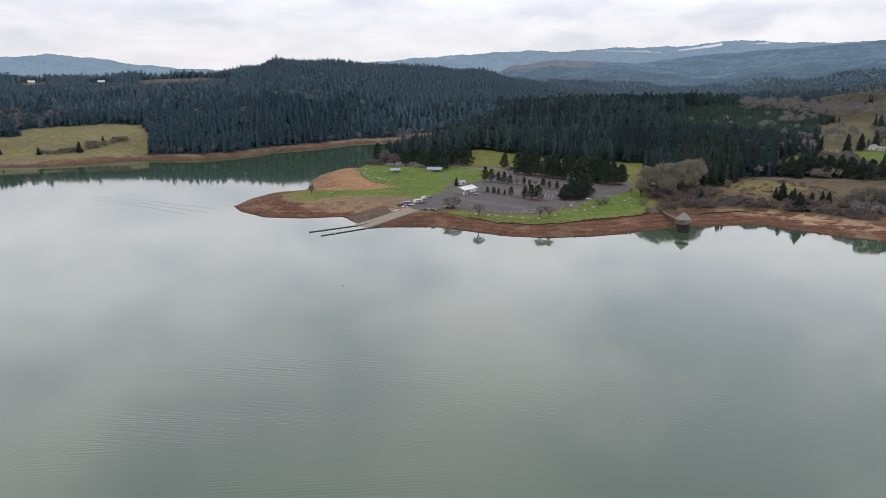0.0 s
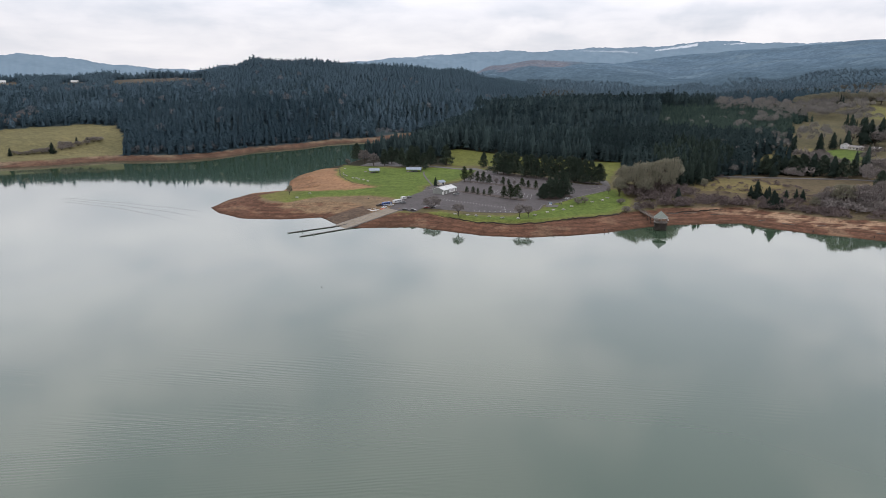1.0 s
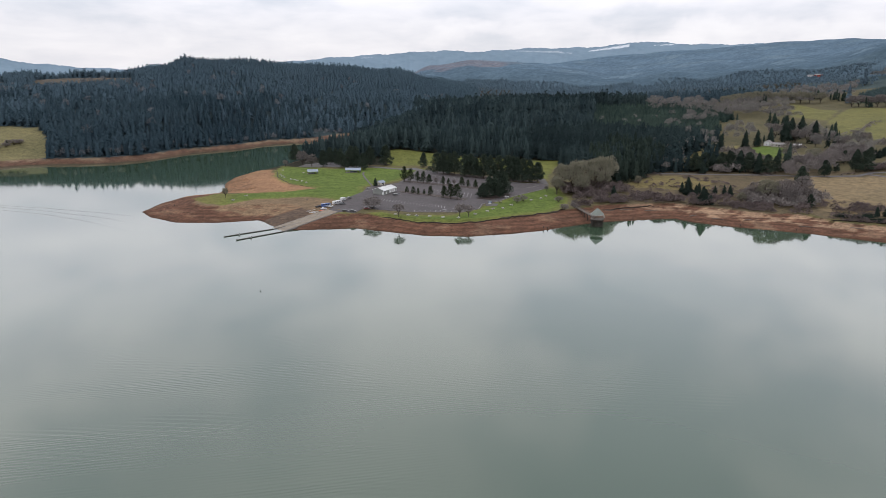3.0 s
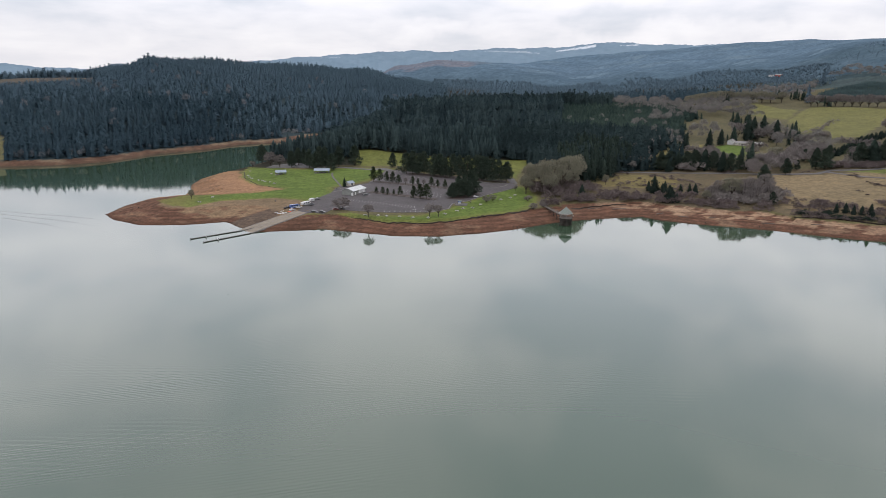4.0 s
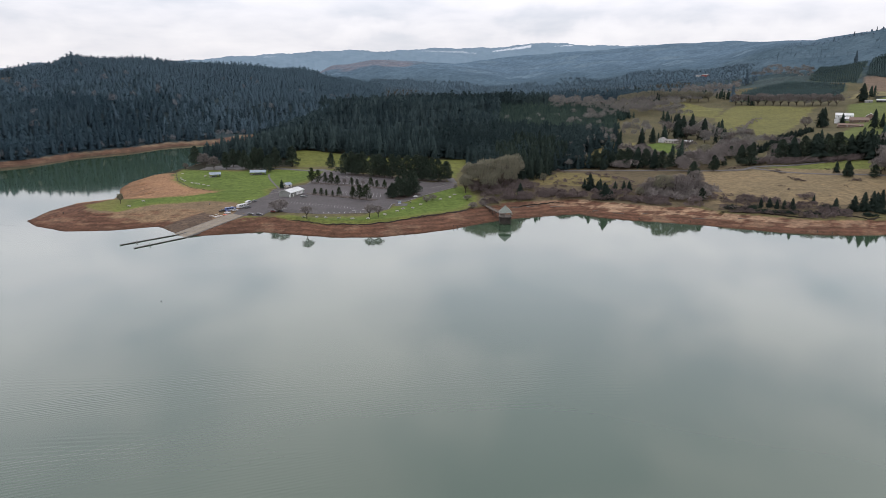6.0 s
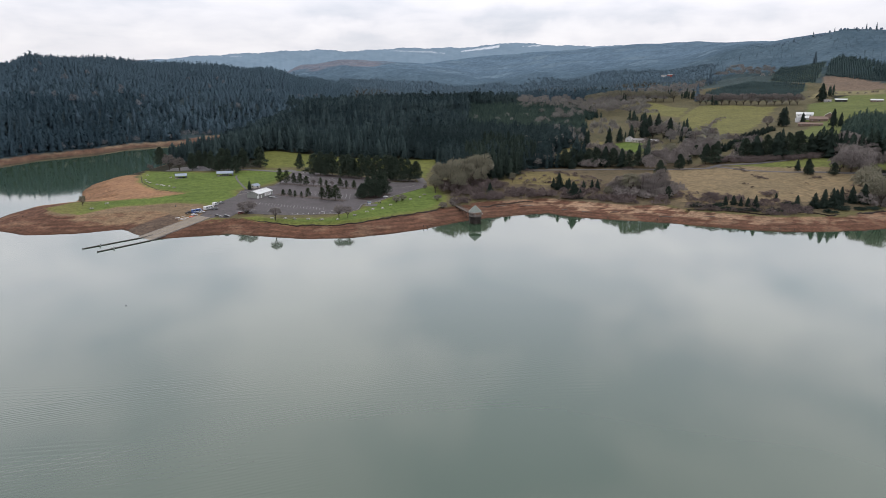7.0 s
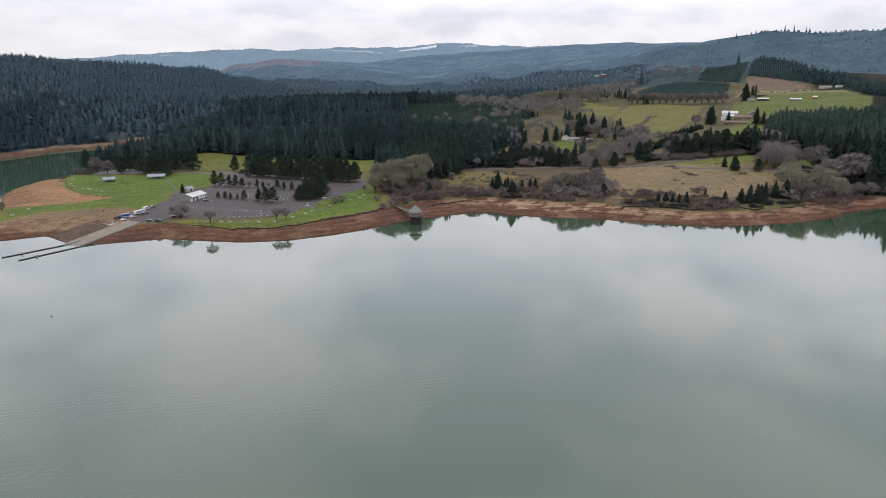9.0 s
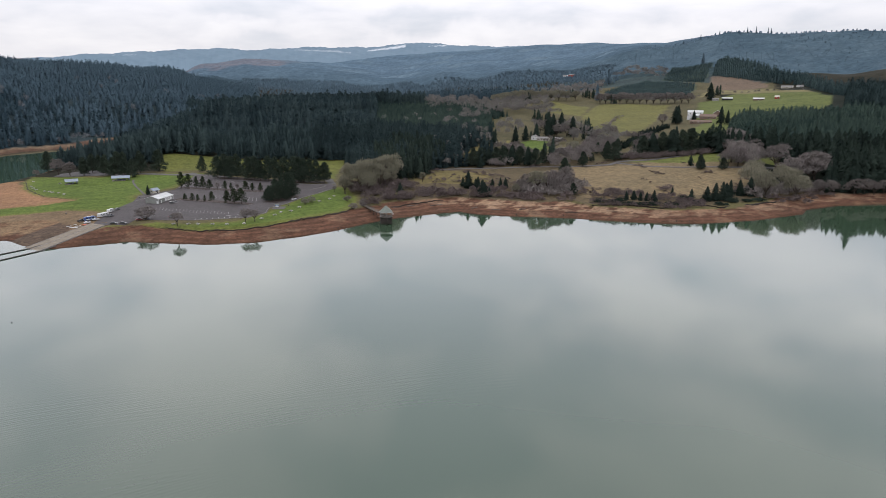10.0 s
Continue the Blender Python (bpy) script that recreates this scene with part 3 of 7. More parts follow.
def ground_cover(x, y, z, d):
    """Base colours of the ground's cover, with distance haze painted into the far parts."""
    az, r = np.degrees(np.arctan2(x, y)), np.hypot(x, y)
    col = np.empty((len(x), 3))
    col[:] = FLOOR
    # Floor of the far hill, blue-grey: haze painted into its colour.
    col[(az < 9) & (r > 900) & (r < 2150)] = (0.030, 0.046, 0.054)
    heath = (az > 16) & (az < 60) & (r < 760)
    col[heath] = DRY
    mixed = (az > 28) & (az < 50) & (r >= 760) & (r < 1900)
    col[mixed] = (0.080, 0.073, 0.043)
    col[(az > 34) & (az < 50) & (r >= 1850) & (r < 2100)] = (0.040, 0.058, 0.062)
    park = (x > -150) & (x < 260) & (y < 770) & (y > 430)
    col[park] = (0.092, 0.083, 0.045)
    col[park & (x < -15) & (y < 575)] = (0.140, 0.103, 0.068)
    # Ridges, slope and logged top: haze painted in, bluer and paler with distance.
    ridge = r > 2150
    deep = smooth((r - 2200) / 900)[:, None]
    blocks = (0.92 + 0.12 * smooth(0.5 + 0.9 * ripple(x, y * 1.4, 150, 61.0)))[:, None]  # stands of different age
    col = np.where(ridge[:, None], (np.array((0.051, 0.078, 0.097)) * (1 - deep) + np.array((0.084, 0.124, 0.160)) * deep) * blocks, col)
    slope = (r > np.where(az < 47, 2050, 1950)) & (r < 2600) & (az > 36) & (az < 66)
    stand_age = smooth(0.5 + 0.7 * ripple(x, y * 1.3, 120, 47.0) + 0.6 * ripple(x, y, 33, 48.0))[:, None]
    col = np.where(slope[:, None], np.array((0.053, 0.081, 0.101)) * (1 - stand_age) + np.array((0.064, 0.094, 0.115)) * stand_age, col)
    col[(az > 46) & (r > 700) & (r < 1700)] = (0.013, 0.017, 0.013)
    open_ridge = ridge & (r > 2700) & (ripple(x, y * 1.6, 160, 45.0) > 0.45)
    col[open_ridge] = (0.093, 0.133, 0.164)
    cut = smooth((1.1 - np.hypot((az - 8.3) / 4.2, (r - 3010) / 210) + 0.25 * ripple(x, y, 60, 46.0)) / 0.3)[:, None] * (0.75 + 0.25 * np.sin(z * 0.5))[:, None]
    col = col * (1 - cut) + np.array((0.128, 0.126, 0.142)) * cut
    grainy = np.random.default_rng(8).normal(0, 0.07, len(x)) * (r > 1750)
    col = col * np.clip(1 + grainy, 0.5, 1.5)[:, None]
    wob = 3.0 * ripple(x, y, 14, 7.0)
    for poly, colour in CLEARINGS:
        m = inside(poly, x + wob * 0.5, y + wob)
        col[m] = colour
    # the drawdown bank: bands of red earth, with tan flats and paler scraped places
    w = bank_width(x, y)
    bank = (d < w) & (d > -60)
    s = ripple(x, y, 18, 8.0)
    band = 0.5 + 0.5 * np.sin(d * 0.9 + 3 * ripple(x, y, 30, 9.0))
    soil = np.outer(0.76 + 0.36 * band + 0.14 * ripple(x, y, 7, 15.0), SOIL)
    tan = smooth((s + 0.35 * ripple(x, y, 6, 13.0) - 0.35) / 0.18)[:, None] * 0.35
    tan = np.where(((x > 205) & (d > w * 0.50 + 7 * ripple(x, y, 13, 17.0)))[:, None], np.clip(tan + 0.8 * smooth((ripple(x, y, 11, 10.0) + 0.5 * ripple(x, y, 4.0, 14.0) + 0.12) / 0.12)[:, None], 0, 1), tan)
    soil = soil * (1 - tan) + np.outer(np.ones(len(x)), PALE) * tan * np.where((x > 245) & (x < 355), 0.95, 0.62)[:, None] + soil * tan * np.where((x > 245) & (x < 355), 0.05, 0.38)[:, None]
    flat = (x < -40) & (y > 618) & (y < 800)
    soil[flat] = soil[flat] * 0.2 + np.array(SAND) * 0.8
    west = (y > 780)
    soil[west] = soil[west] * 0.62 + np.array((0.13, 0.095, 0.078)) * 0.25
    shelf = west * smooth((d - 7 - 5 * ripple(x, y, 40, 62.0)) / 4) * smooth((ripple(x, y, 55, 63.0) + 0.5 * ripple(x, y, 14, 64.0) + 0.15) / 0.3)
    soil = soil * (1 - 0.8 * shelf)[:, None] + np.outer(0.8 * shelf, (0.178, 0.138, 0.100))
    # a worn tan flat between the lawn and the ramp
    worn = smooth((1.05 - np.hypot((x + 78) / 36, (y - 537) / 20) + 0.3 * ripple(x, y, 9, 18.0)) / 0.35) * (0.35 + 0.65 * smooth((ripple(x, y, 6.5, 19.0) + 0.45) / 0.4))
    soil = soil * (1 - worn)[:, None] + np.outer(worn, (0.165, 0.118, 0.078))
    wet = smooth((d - 0.5) / 3.0)
    verge = smooth((14 + 6 * ripple(x, y, 12, 16.0) - (d - w)) / 6) * (d > w) * (x > 325) * (x < 500) * (y < 470)
    col = col * (1 - 0.7 * verge)[:, None] + np.outer(0.7 * verge, (0.092, 0.088, 0.036))
    soil = soil * (0.62 + 0.38 * wet)[:, None]
    grass = np.zeros(len(x), bool)
    apron = (np.abs((x + 75) * 0.704 - (y - 487) * 0.71) < 13) & (x > -85) & (x < -22) & (d > 0)
    soil[apron] = np.array((0.088, 0.066, 0.053))
    for poly in (LAWN, FRONT_LAWN):
        grass |= inside(np.array(poly, float), x + wob * 0.4, y + wob * 0.5)
    m = bank & ~grass
    col[m] = soil[m]
    # worn, yellower turf at the edges of the lawn
    e = np.minimum(edge_distance(np.array(LAWN, float), x, y), edge_distance(np.array(FRONT_LAWN, float), x, y))
    k = grass * np.clip(1 - e / 9, 0, 1) * 0.55
    k = np.maximum(k, grass * smooth((-95 - x) / 30) * 0.75)
    col = col * (1 - k)[:, None] + np.outer(k, (0.135, 0.122, 0.045))
    return col


def build_ground():
    fine = np.arange(-40, 65.01, 0.25)
    az = np.radians(np.concatenate([fine, np.arange(70, 318, 4.0)]))
    r = np.concatenate([[20, 120, 240, 320], np.geomspace(355, 1000, 300), np.geomspace(1004, 4850, 190)])
    R, A = np.meshgrid(r, az, indexing="ij")
    x, y = (R * np.sin(A)).ravel(), (R * np.cos(A)).ravel()
    d = inland(x, y)
    z = ground_height(x, y, d)
    n, m = len(r), len(az)
    i = np.arange(n * m).reshape(n, m)
    j = np.roll(i, -1, axis=1)
    faces = np.stack([i[:-1], i[1:], j[1:], j[:-1]], -1).reshape(-1, 4)
    ob = link_mesh("ground", np.stack([x, y, z], -1), faces, GROUND, smooth_faces=True)
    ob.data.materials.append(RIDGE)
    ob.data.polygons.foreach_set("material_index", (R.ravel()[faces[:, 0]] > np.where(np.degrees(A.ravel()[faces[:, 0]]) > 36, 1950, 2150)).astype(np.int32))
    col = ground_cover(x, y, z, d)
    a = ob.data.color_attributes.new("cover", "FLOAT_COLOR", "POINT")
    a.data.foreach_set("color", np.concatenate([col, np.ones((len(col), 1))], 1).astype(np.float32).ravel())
    tagged(ob, "reservoir shore of red earth, lawns, dry heath and wooded hills", "ground", kind="structure")


build_ground()


def build_water():
    a = np.radians(np.arange(0, 360, 5.0))
    verts = [(0, 0, 0)] + [(rr * math.sin(t), rr * math.cos(t), 0) for rr in (500, 1700) for t in a]
    n = len(a)
    tri = [(0, 1 + (k + 1) % n, 1 + k) for k in range(n)]
    for k in range(n):
        p, q = 1 + k, 1 + (k + 1) % n
        tri += [(p, q, q + n), (p, q + n, p + n)]
    ob = link_mesh("water", verts, tri, WATER)
    tagged(ob, "calm grey-green lake mirroring an overcast sky", "water", kind="structure")


build_water()

# ---- the mountains at the horizon, blue haze painted into them ----
RANGE_EL = [(-60, 1.2), (-40, 1.4), (-32, 1.6), (-29.4, 1.88), (-26.6, 1.7), (-23.6, 1.25), (-19.7, 0.95), (-17, 0.9), (-15.5, 1.3), (-12, 1.0), (-8, 1.2), (-6.6, 1.5), (-2, 1.95), (3, 2.3), (6.6, 2.53),
            (9.7, 2.43), (13.2, 2.7), (18.3, 2.75), (20.7, 2.95), (22.3, 3.17), (25.4, 2.95), (27.6, 2.87), (32, 2.85), (40, 2.9), (60, 2.4), (90, 1.5)]


def build_mountains():
    """Far folded ridges, with fresh snow on the clearings below the summit."""
    az, drop = np.meshgrid(np.arange(-60, 90, 0.11), np.concatenate([[-2.6], np.linspace(-0.9, 0, 20)]))
    el = np.interp(az, [p[0] for p in RANGE_EL], [p[1] for p in RANGE_EL]) + 0.035 * np.sin(az * 1.9) + 0.02 * np.sin(az * 4.7 + 1) + 0.012 * np.sin(az * 13) + 0.008 * np.sin(az * 41)
    el = el + drop
    fold = 1.2 * np.sin(az * 1.1 + 5 * drop) + 0.7 * np.sin(az * 3.1 - 9 * drop) + 0.4 * np.sin(az * 7.3 + 14 * drop)
    r = 4760 + 60 * drop + fold
    x, y, z = r * np.sin(np.radians(az)), r * np.cos(np.radians(az)), 100 + r * np.tan(np.radians(el))
    n, m = az.shape
    i = np.arange(n * m).reshape(n, m)
    faces = np.stack([i[:-1, :-1], i[:-1, 1:], i[1:, 1:], i[1:, :-1]], -1).reshape(-1, 4)
    rag = 0.5 * ripple(az * 8, el * 40, 1.6, 2.0) + 0.5 * ripple(az * 8, el * 40, 0.5, 3.0)
    snow = np.zeros(az.shape)
    for a0, a1, e0, e1, half in ((12.6, 16.3, 2.50, 2.40, 0.07), (14.4, 17.0, 2.44, 2.32, 0.03), (18.4, 21.4, 2.46, 2.86, 0.11), (23.2, 24.7, 2.86, 2.90, 0.035), (-0.5, 1.0, 1.9, 1.95, 0.02)):
        t = (az - a0) / (a1 - a0)
        off = np.abs(el - (e0 + (e1 - e0) * np.clip(t, 0, 1))) / (half * (0.35 + 0.9 * np.clip(t, 0, 1)))
        snow = np.maximum(snow, smooth((0.95 - off - 0.8 * rag) / 0.5) * ((t > 0) & (t < 1)) * (0.45 if a0 < 18 else 1.0))
    # Haze blue and a soft uneven shade are painted into the ridges' colour.
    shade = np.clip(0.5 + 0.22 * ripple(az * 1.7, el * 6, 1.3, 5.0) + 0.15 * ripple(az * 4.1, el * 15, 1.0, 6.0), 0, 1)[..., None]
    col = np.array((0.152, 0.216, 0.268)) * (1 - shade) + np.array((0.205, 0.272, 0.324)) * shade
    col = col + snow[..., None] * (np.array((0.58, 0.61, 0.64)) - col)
    mat, nn, ln, b = node_material("hazed_distant_ridges", 1.0, 0.0)
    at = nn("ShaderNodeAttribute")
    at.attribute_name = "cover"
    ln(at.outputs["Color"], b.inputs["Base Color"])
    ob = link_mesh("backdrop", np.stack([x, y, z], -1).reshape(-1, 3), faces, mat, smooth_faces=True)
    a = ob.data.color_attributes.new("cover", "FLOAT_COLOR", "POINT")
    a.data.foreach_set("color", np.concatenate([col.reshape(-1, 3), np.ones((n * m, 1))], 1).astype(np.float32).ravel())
    tagged(ob, "mountain ridges in painted blue haze, with snow, far behind the valley", "mountains", kind="structure")


build_mountains()

# ---- trees ----
RNG = np.random.default_rng(5)


def conifer_arrays(tiers, points, seed, droop=0.55, slim=0.24, bare=0.08, taper=0.8, notch=0.36, skirt=1.0):
    """A fir of unit height: ragged whorls of drooping boughs, each with its own length. Triangles only."""
    g = np.random.default_rng(seed)
    verts, tris = [], []
    for k in range(tiers):
        f = k / tiers
        z0 = bare + (1 - bare) * f
        top = min(1.0, z0 + (1 - bare) / tiers * (2.0 + 0.5 * g.random()))
        rad = slim * (1 - f) ** taper * min(1.0, skirt + (1 - skirt) * 4 * f) * (0.85 + 0.3 * g.random()) + 0.012
        c = len(verts)
        verts.append((0, 0, top if k < tiers - 1 else 1.0))
        turn = g.random() * 6.28
        for j in range(2 * points):
            a = turn + math.pi * j / points + 0.25 * (g.random() - 0.5)
            rr = rad * ((0.75 + 0.5 * g.random()) if j % 2 == 0 else (notch + 0.2 * g.random()))
            verts.append((rr * math.cos(a), rr * math.sin(a), z0 + (0.03 * (g.random() - 0.7) if j % 2 == 0 else droop * 0.5 * (top - z0))))
        tris += [(c, c + 1 + j, c + 1 + (j + 1) % (2 * points)) for j in range(2 * points)]
    return np.array(verts), np.array(tris)


def fir_arrays(boughs, seed, slim=0.3, bare=0.12, core=5, length=0.5):
    """A fir of unit height: a dark ragged core with single boughs that droop and turn up at the tip."""
    g = np.random.default_rng(seed)
    cv, cf = conifer_arrays(core, 5, seed, slim=slim * 0.55, bare=bare + 0.02, taper=0.55, notch=0.5, skirt=0.7)
    n = boughs
    f = 1 - np.sqrt(g.uniform(0.0, 1.0, n))
    f = np.clip(f * 1.05, 0, 0.985)
    z = bare + (1 - bare) * f
    lump = 1 + 0.16 * np.sin(f * 21 + seed) + 0.12 * np.sin(f * 47 + 2 * seed)
    R = slim * (1 - f) ** 0.62 * np.minimum(1, 0.62 + 1.6 * f) * lump * g.uniform(0.72, 1.15, n) + 0.012
    a = g.uniform(0, 6.283, n)
    d = np.stack([np.cos(a), np.sin(a), np.zeros(n)], -1)
    s = np.stack([-np.sin(a), np.cos(a), np.zeros(n)], -1)
    up = np.array((0, 0, 1.0))
    w = (0.10 + 0.08 * g.random(n)) * R + 0.008
    drop = g.uniform(0.05, 0.32, n) * R
    p0 = d * (R * (1 - length))[:, None] + up * (z + 0.04)[:, None]
    mid = d * (R * 0.8)[:, None] + up * (z - drop * 0.6)[:, None]
    tip = d * R[:, None] + up * (z - drop)[:, None]
    v = np.stack([p0, mid + s * w[:, None], tip, mid - s * w[:, None]], 1).reshape(-1, 3)
    c = np.arange(n)[:, None] * 4 + len(cv)
    t = np.stack([c + [0, 1, 2], c + [0, 2, 3]], 1).reshape(-1, 3)
    return np.concatenate([cv, v]), np.concatenate([cf, t])


def spire_arrays(boughs, seed, slim=0.17, bare=0.05, blunt=0.6, ragged=0.35):
    """A forest fir of unit height, seen from afar: a slim core hung with small single boughs of uneven length."""
    g = np.random.default_rng(seed)
    k = 5
    a = np.arange(k) * 6.283 / k + g.random()
    core = np.concatenate([np.stack([np.cos(a) * slim * 0.6, np.sin(a) * slim * 0.6, np.full(k, bare)], -1), [[0, 0, 0.97]]])
    cf = np.array([(j, (j + 1) % k, k) for j in range(k)])
    f = np.sort(g.uniform(0, 1, boughs) ** 1.15)
    f[-3:] = (0.93, 0.96, 0.985)
    z = bare + (1 - bare) * f
    lump = 1 + 0.16 * np.sin(f * 17 + seed) + 0.12 * np.sin(f * 39 + 2 * seed)
    R = slim * (1 - f) ** blunt * np.minimum(1, 0.7 + 1.5 * f) * lump * (1 + ragged * g.uniform(-1, 0.7, boughs)) + 0.014
    a = np.arange(boughs) * 2.4 + g.uniform(-0.5, 0.5, boughs)
    w = g.uniform(0.22, 0.46, boughs) * R * (1.0 if boughs < 200 else 0.5) + 0.010
    drop = g.uniform(0.0, 0.5, boughs) * R
    d, s = np.stack([np.cos(a), np.sin(a)], -1), np.stack([-np.sin(a), np.cos(a)], -1)
    inner = np.concatenate([d * (R * 0.15)[:, None], (z + 0.045 + 0.03 * g.random(boughs))[:, None]], 1)
    p = np.concatenate([d * (R * 0.8)[:, None] + s * w[:, None], (z - drop * 0.5)[:, None]], 1)
    q = np.concatenate([d * R[:, None] - s * (w * 0.5)[:, None], (z - drop)[:, None]], 1)
    v = np.stack([inner, p, q], 1).reshape(-1, 3)
    return np.concatenate([core, v]), np.concatenate([cf, np.arange(boughs * 3).reshape(-1, 3) + k + 1])


def tuft_arrays(pads, tufts, seed, slim=0.3, bare=0.25, size=1.0):
    """A pine of unit height: pads of needle tufts at the ends of its limbs, an uneven rounded top and gaps between the pads."""
    g = np.random.default_rng(seed)
    f = (np.arange(pads) + g.uniform(0, 1, pads)) / pads
    a = np.arange(pads) * 2.4 + g.uniform(-0.6, 0.6, pads)
    prof = (1.02 - f) ** 0.68 * np.minimum(1, 0.78 + 1.3 * f)
    reach = slim * prof * g.uniform(0.3, 1.0, pads)
    c = np.stack([np.cos(a) * reach, np.sin(a) * reach, bare + (0.955 - bare) * f], -1)
    rad = size * (0.03 + 0.075 * prof) * g.uniform(0.8, 1.25, pads)
    n = pads * tufts
    pick = np.repeat(np.arange(pads), tufts)
    v = g.normal(size=(n, 3))
    v /= np.linalg.norm(v, axis=1)[:, None]
    p = c[pick] + v * (rad[pick] * g.uniform(0.3, 1.0, n))[:, None] * (1.25, 1.25, 0.75)
    side = np.cross(v, g.normal(size=(n, 3)))
    side /= np.linalg.norm(side, axis=1)[:, None] + 1e-9
    out = v + np.cross(side, v) * 0.8 + (0, 0, 0.25)
    out *= (0.036 * g.uniform(0.7, 1.4, n) * size)[:, None]
    side *= (0.020 * g.uniform(0.7, 1.4, n) * size)[:, None]
    return np.stack([p - side, p + side, p + out], 1).reshape(-1, 3), np.arange(n * 3).reshape(-1, 3)


def crown_arrays(clumps, seed, low=0.28, twig=0.05, spread=0.44, flat=1.0, thin=0.16):
    """A broad bare crown of unit height: fine twigs that fan out from domed lobes, with gaps between. Triangles only."""
    g = np.random.default_rng(seed)
    m, n = 24, clumps
    # lobes like a cauliflower over a dome, and a few inside it
    f = (np.arange(m) + 0.5) / m
    lift = np.arcsin(np.clip(1.1 * f - 0.12 + g.uniform(-0.06, 0.06, m), -0.2, 1.0))
    turn = np.arange(m) * 2.4 + g.uniform(-0.4, 0.4, m)
    reach = g.uniform(0.62, 0.98, m)
    middle = low + 0.30 * (1 - low)
    L = np.stack([np.cos(turn) * np.cos(lift) * reach * spread * 0.82, np.sin(turn) * np.cos(lift) * reach * spread * 0.82, middle + (0.88 - middle) * np.sin(lift) * reach * flat], -1)
    rad = (0.5 + spread) * g.uniform(0.11, 0.17, m)
    pick = np.arange(n) % m
    v = g.normal(size=(n, 3))
    v /= np.linalg.norm(v, axis=1)[:, None]
    v[:, 2] = np.where(v[:, 2] < -0.3, -v[:, 2] * g.uniform(0.2, 1, n), v[:, 2])
    p = L[pick] + v * (rad[pick] * g.uniform(0.05, 1.0, n) ** 0.45)[:, None] * (1, 1, 0.85)
    p[:, 2] = np.clip(p[:, 2], low * 0.5, 1.0)
    side = np.cross(v, g.normal(size=(n, 3)))
    side /= np.linalg.norm(side, axis=1)[:, None] + 1e-9
    out = v + 0.45 * g.normal(size=(n, 3)) + (0, 0, 0.2)
    out = out / np.linalg.norm(out, axis=1)[:, None] * (twig * g.uniform(0.8, 1.9, n))[:, None]
    side = side * (twig * thin * g.uniform(0.7, 1.4, n))[:, None]
    return np.stack([p - side, p + side, p + out], 1).reshape(-1, 3), np.arange(n * 3).reshape(-1, 3)


def plant(name, shapes, places, heights, widths, material, label, category, tint=None, sink=0.3, speckle=0.09):
    """Many trees of one wood in a single mesh."""
    n = len(places)
    x, y = places[:, 0], places[:, 1]
    z = ground_height(x, y) - sink
    pick, turn = RNG.integers(0, len(shapes), n), RNG.random(n) * 6.283
    tint = np.clip(RNG.normal(0.34, 0.13, n), 0, 0.9) if tint is None else tint
    tint = np.clip(tint + 0.22 * ripple(x, y, 230, 33.0) + 0.22 * ripple(x, y, 85, 31.0) + 0.10 * ripple(x, y, 28, 32.0), 0, 1)  # random tone by stand; broad patches also imitate sunlit and shadowed wood
    V, F, T, base = [], [], [], 0
    for k, (sv, sf) in enumerate(shapes):
        m = np.where(pick == k)[0]
        if not len(m):
            continue
        c, s = np.cos(turn[m])[:, None], np.sin(turn[m])[:, None]
        h, w = heights[m][:, None], (heights[m] * widths[m])[:, None]
        px, py = sv[None, :, 0] * w, sv[None, :, 1] * w
        v = np.stack([x[m][:, None] + px * c - py * s, y[m][:, None] + px * s + py * c, z[m][:, None] + sv[None, :, 2] * h], -1)
        V.append(v.reshape(-1, 3))
        F.append((sf[None] + (base + np.arange(len(m)) * len(sv))[:, None, None]).reshape(-1, 3))
        T.append(np.clip(np.repeat(tint[m], len(sv)) + RNG.normal(0, speckle, len(m) * len(sv)), 0, 1))
        base += v.shape[0] * v.shape[1]
    ob = link_mesh(name, np.concatenate(V), np.concatenate(F), material, tint=np.concatenate(T))
    return tagged(ob, label, category, kind="stuff")


def scatter(spacing, x0, x1, y0, y1, keep):
    gx, gy = np.meshgrid(np.arange(x0, x1, spacing), np.arange(y0, y1, spacing))
    p = np.stack([gx.ravel(), gy.ravel()], -1) + RNG.uniform(-0.45, 0.45, (gx.size, 2)) * spacing
    az, r = np.degrees(np.arctan2(p[:, 0], p[:, 1])), np.hypot(p[:, 0], p[:, 1])
    m = keep(az, r, p[:, 0], p[:, 1])
    p = p[m]
    x, y = p[:, 0], p[:, 1]
    ok = (inland(x, y) > bank_width(x, y) + 2) & ~in_clearing(x, y)
    return p[ok]


PARK = np.array([(-185, 440), (262, 430), (262, 600), (250, 640), (205, 772), (140, 812), (80, 860), (42, 872), (30, 850), (24, 800), (0, 775), (-50, 800), (-98, 812)], float)
far_firs = [spire_arrays(32, s, slim=0.36, blunt=0.42, ragged=0.3) for s in range(8)]
ridge_firs = [conifer_arrays(3, 4, 70 + s, slim=0.26, bare=0.0, taper=0.5, notch=0.62) for s in range(6)]
wood_firs = [spire_arrays(58, 10 + s, slim=0.29, blunt=0.5) for s in range(9)]
near_firs = [spire_arrays(150, 80 + s, slim=0.27, bare=0.04, blunt=0.62, ragged=0.45) for s in range(6)]
edge_firs = [fir_arrays(64, 90 + s, slim=0.25, bare=0.05, core=4) for s in range(7)]
round_firs = [spire_arrays(66, 30 + s, slim=0.34, bare=0.03, blunt=0.44, ragged=0.3) for s in range(9)]


def between(v, a, b):
    return (v >= a) & (v < b)


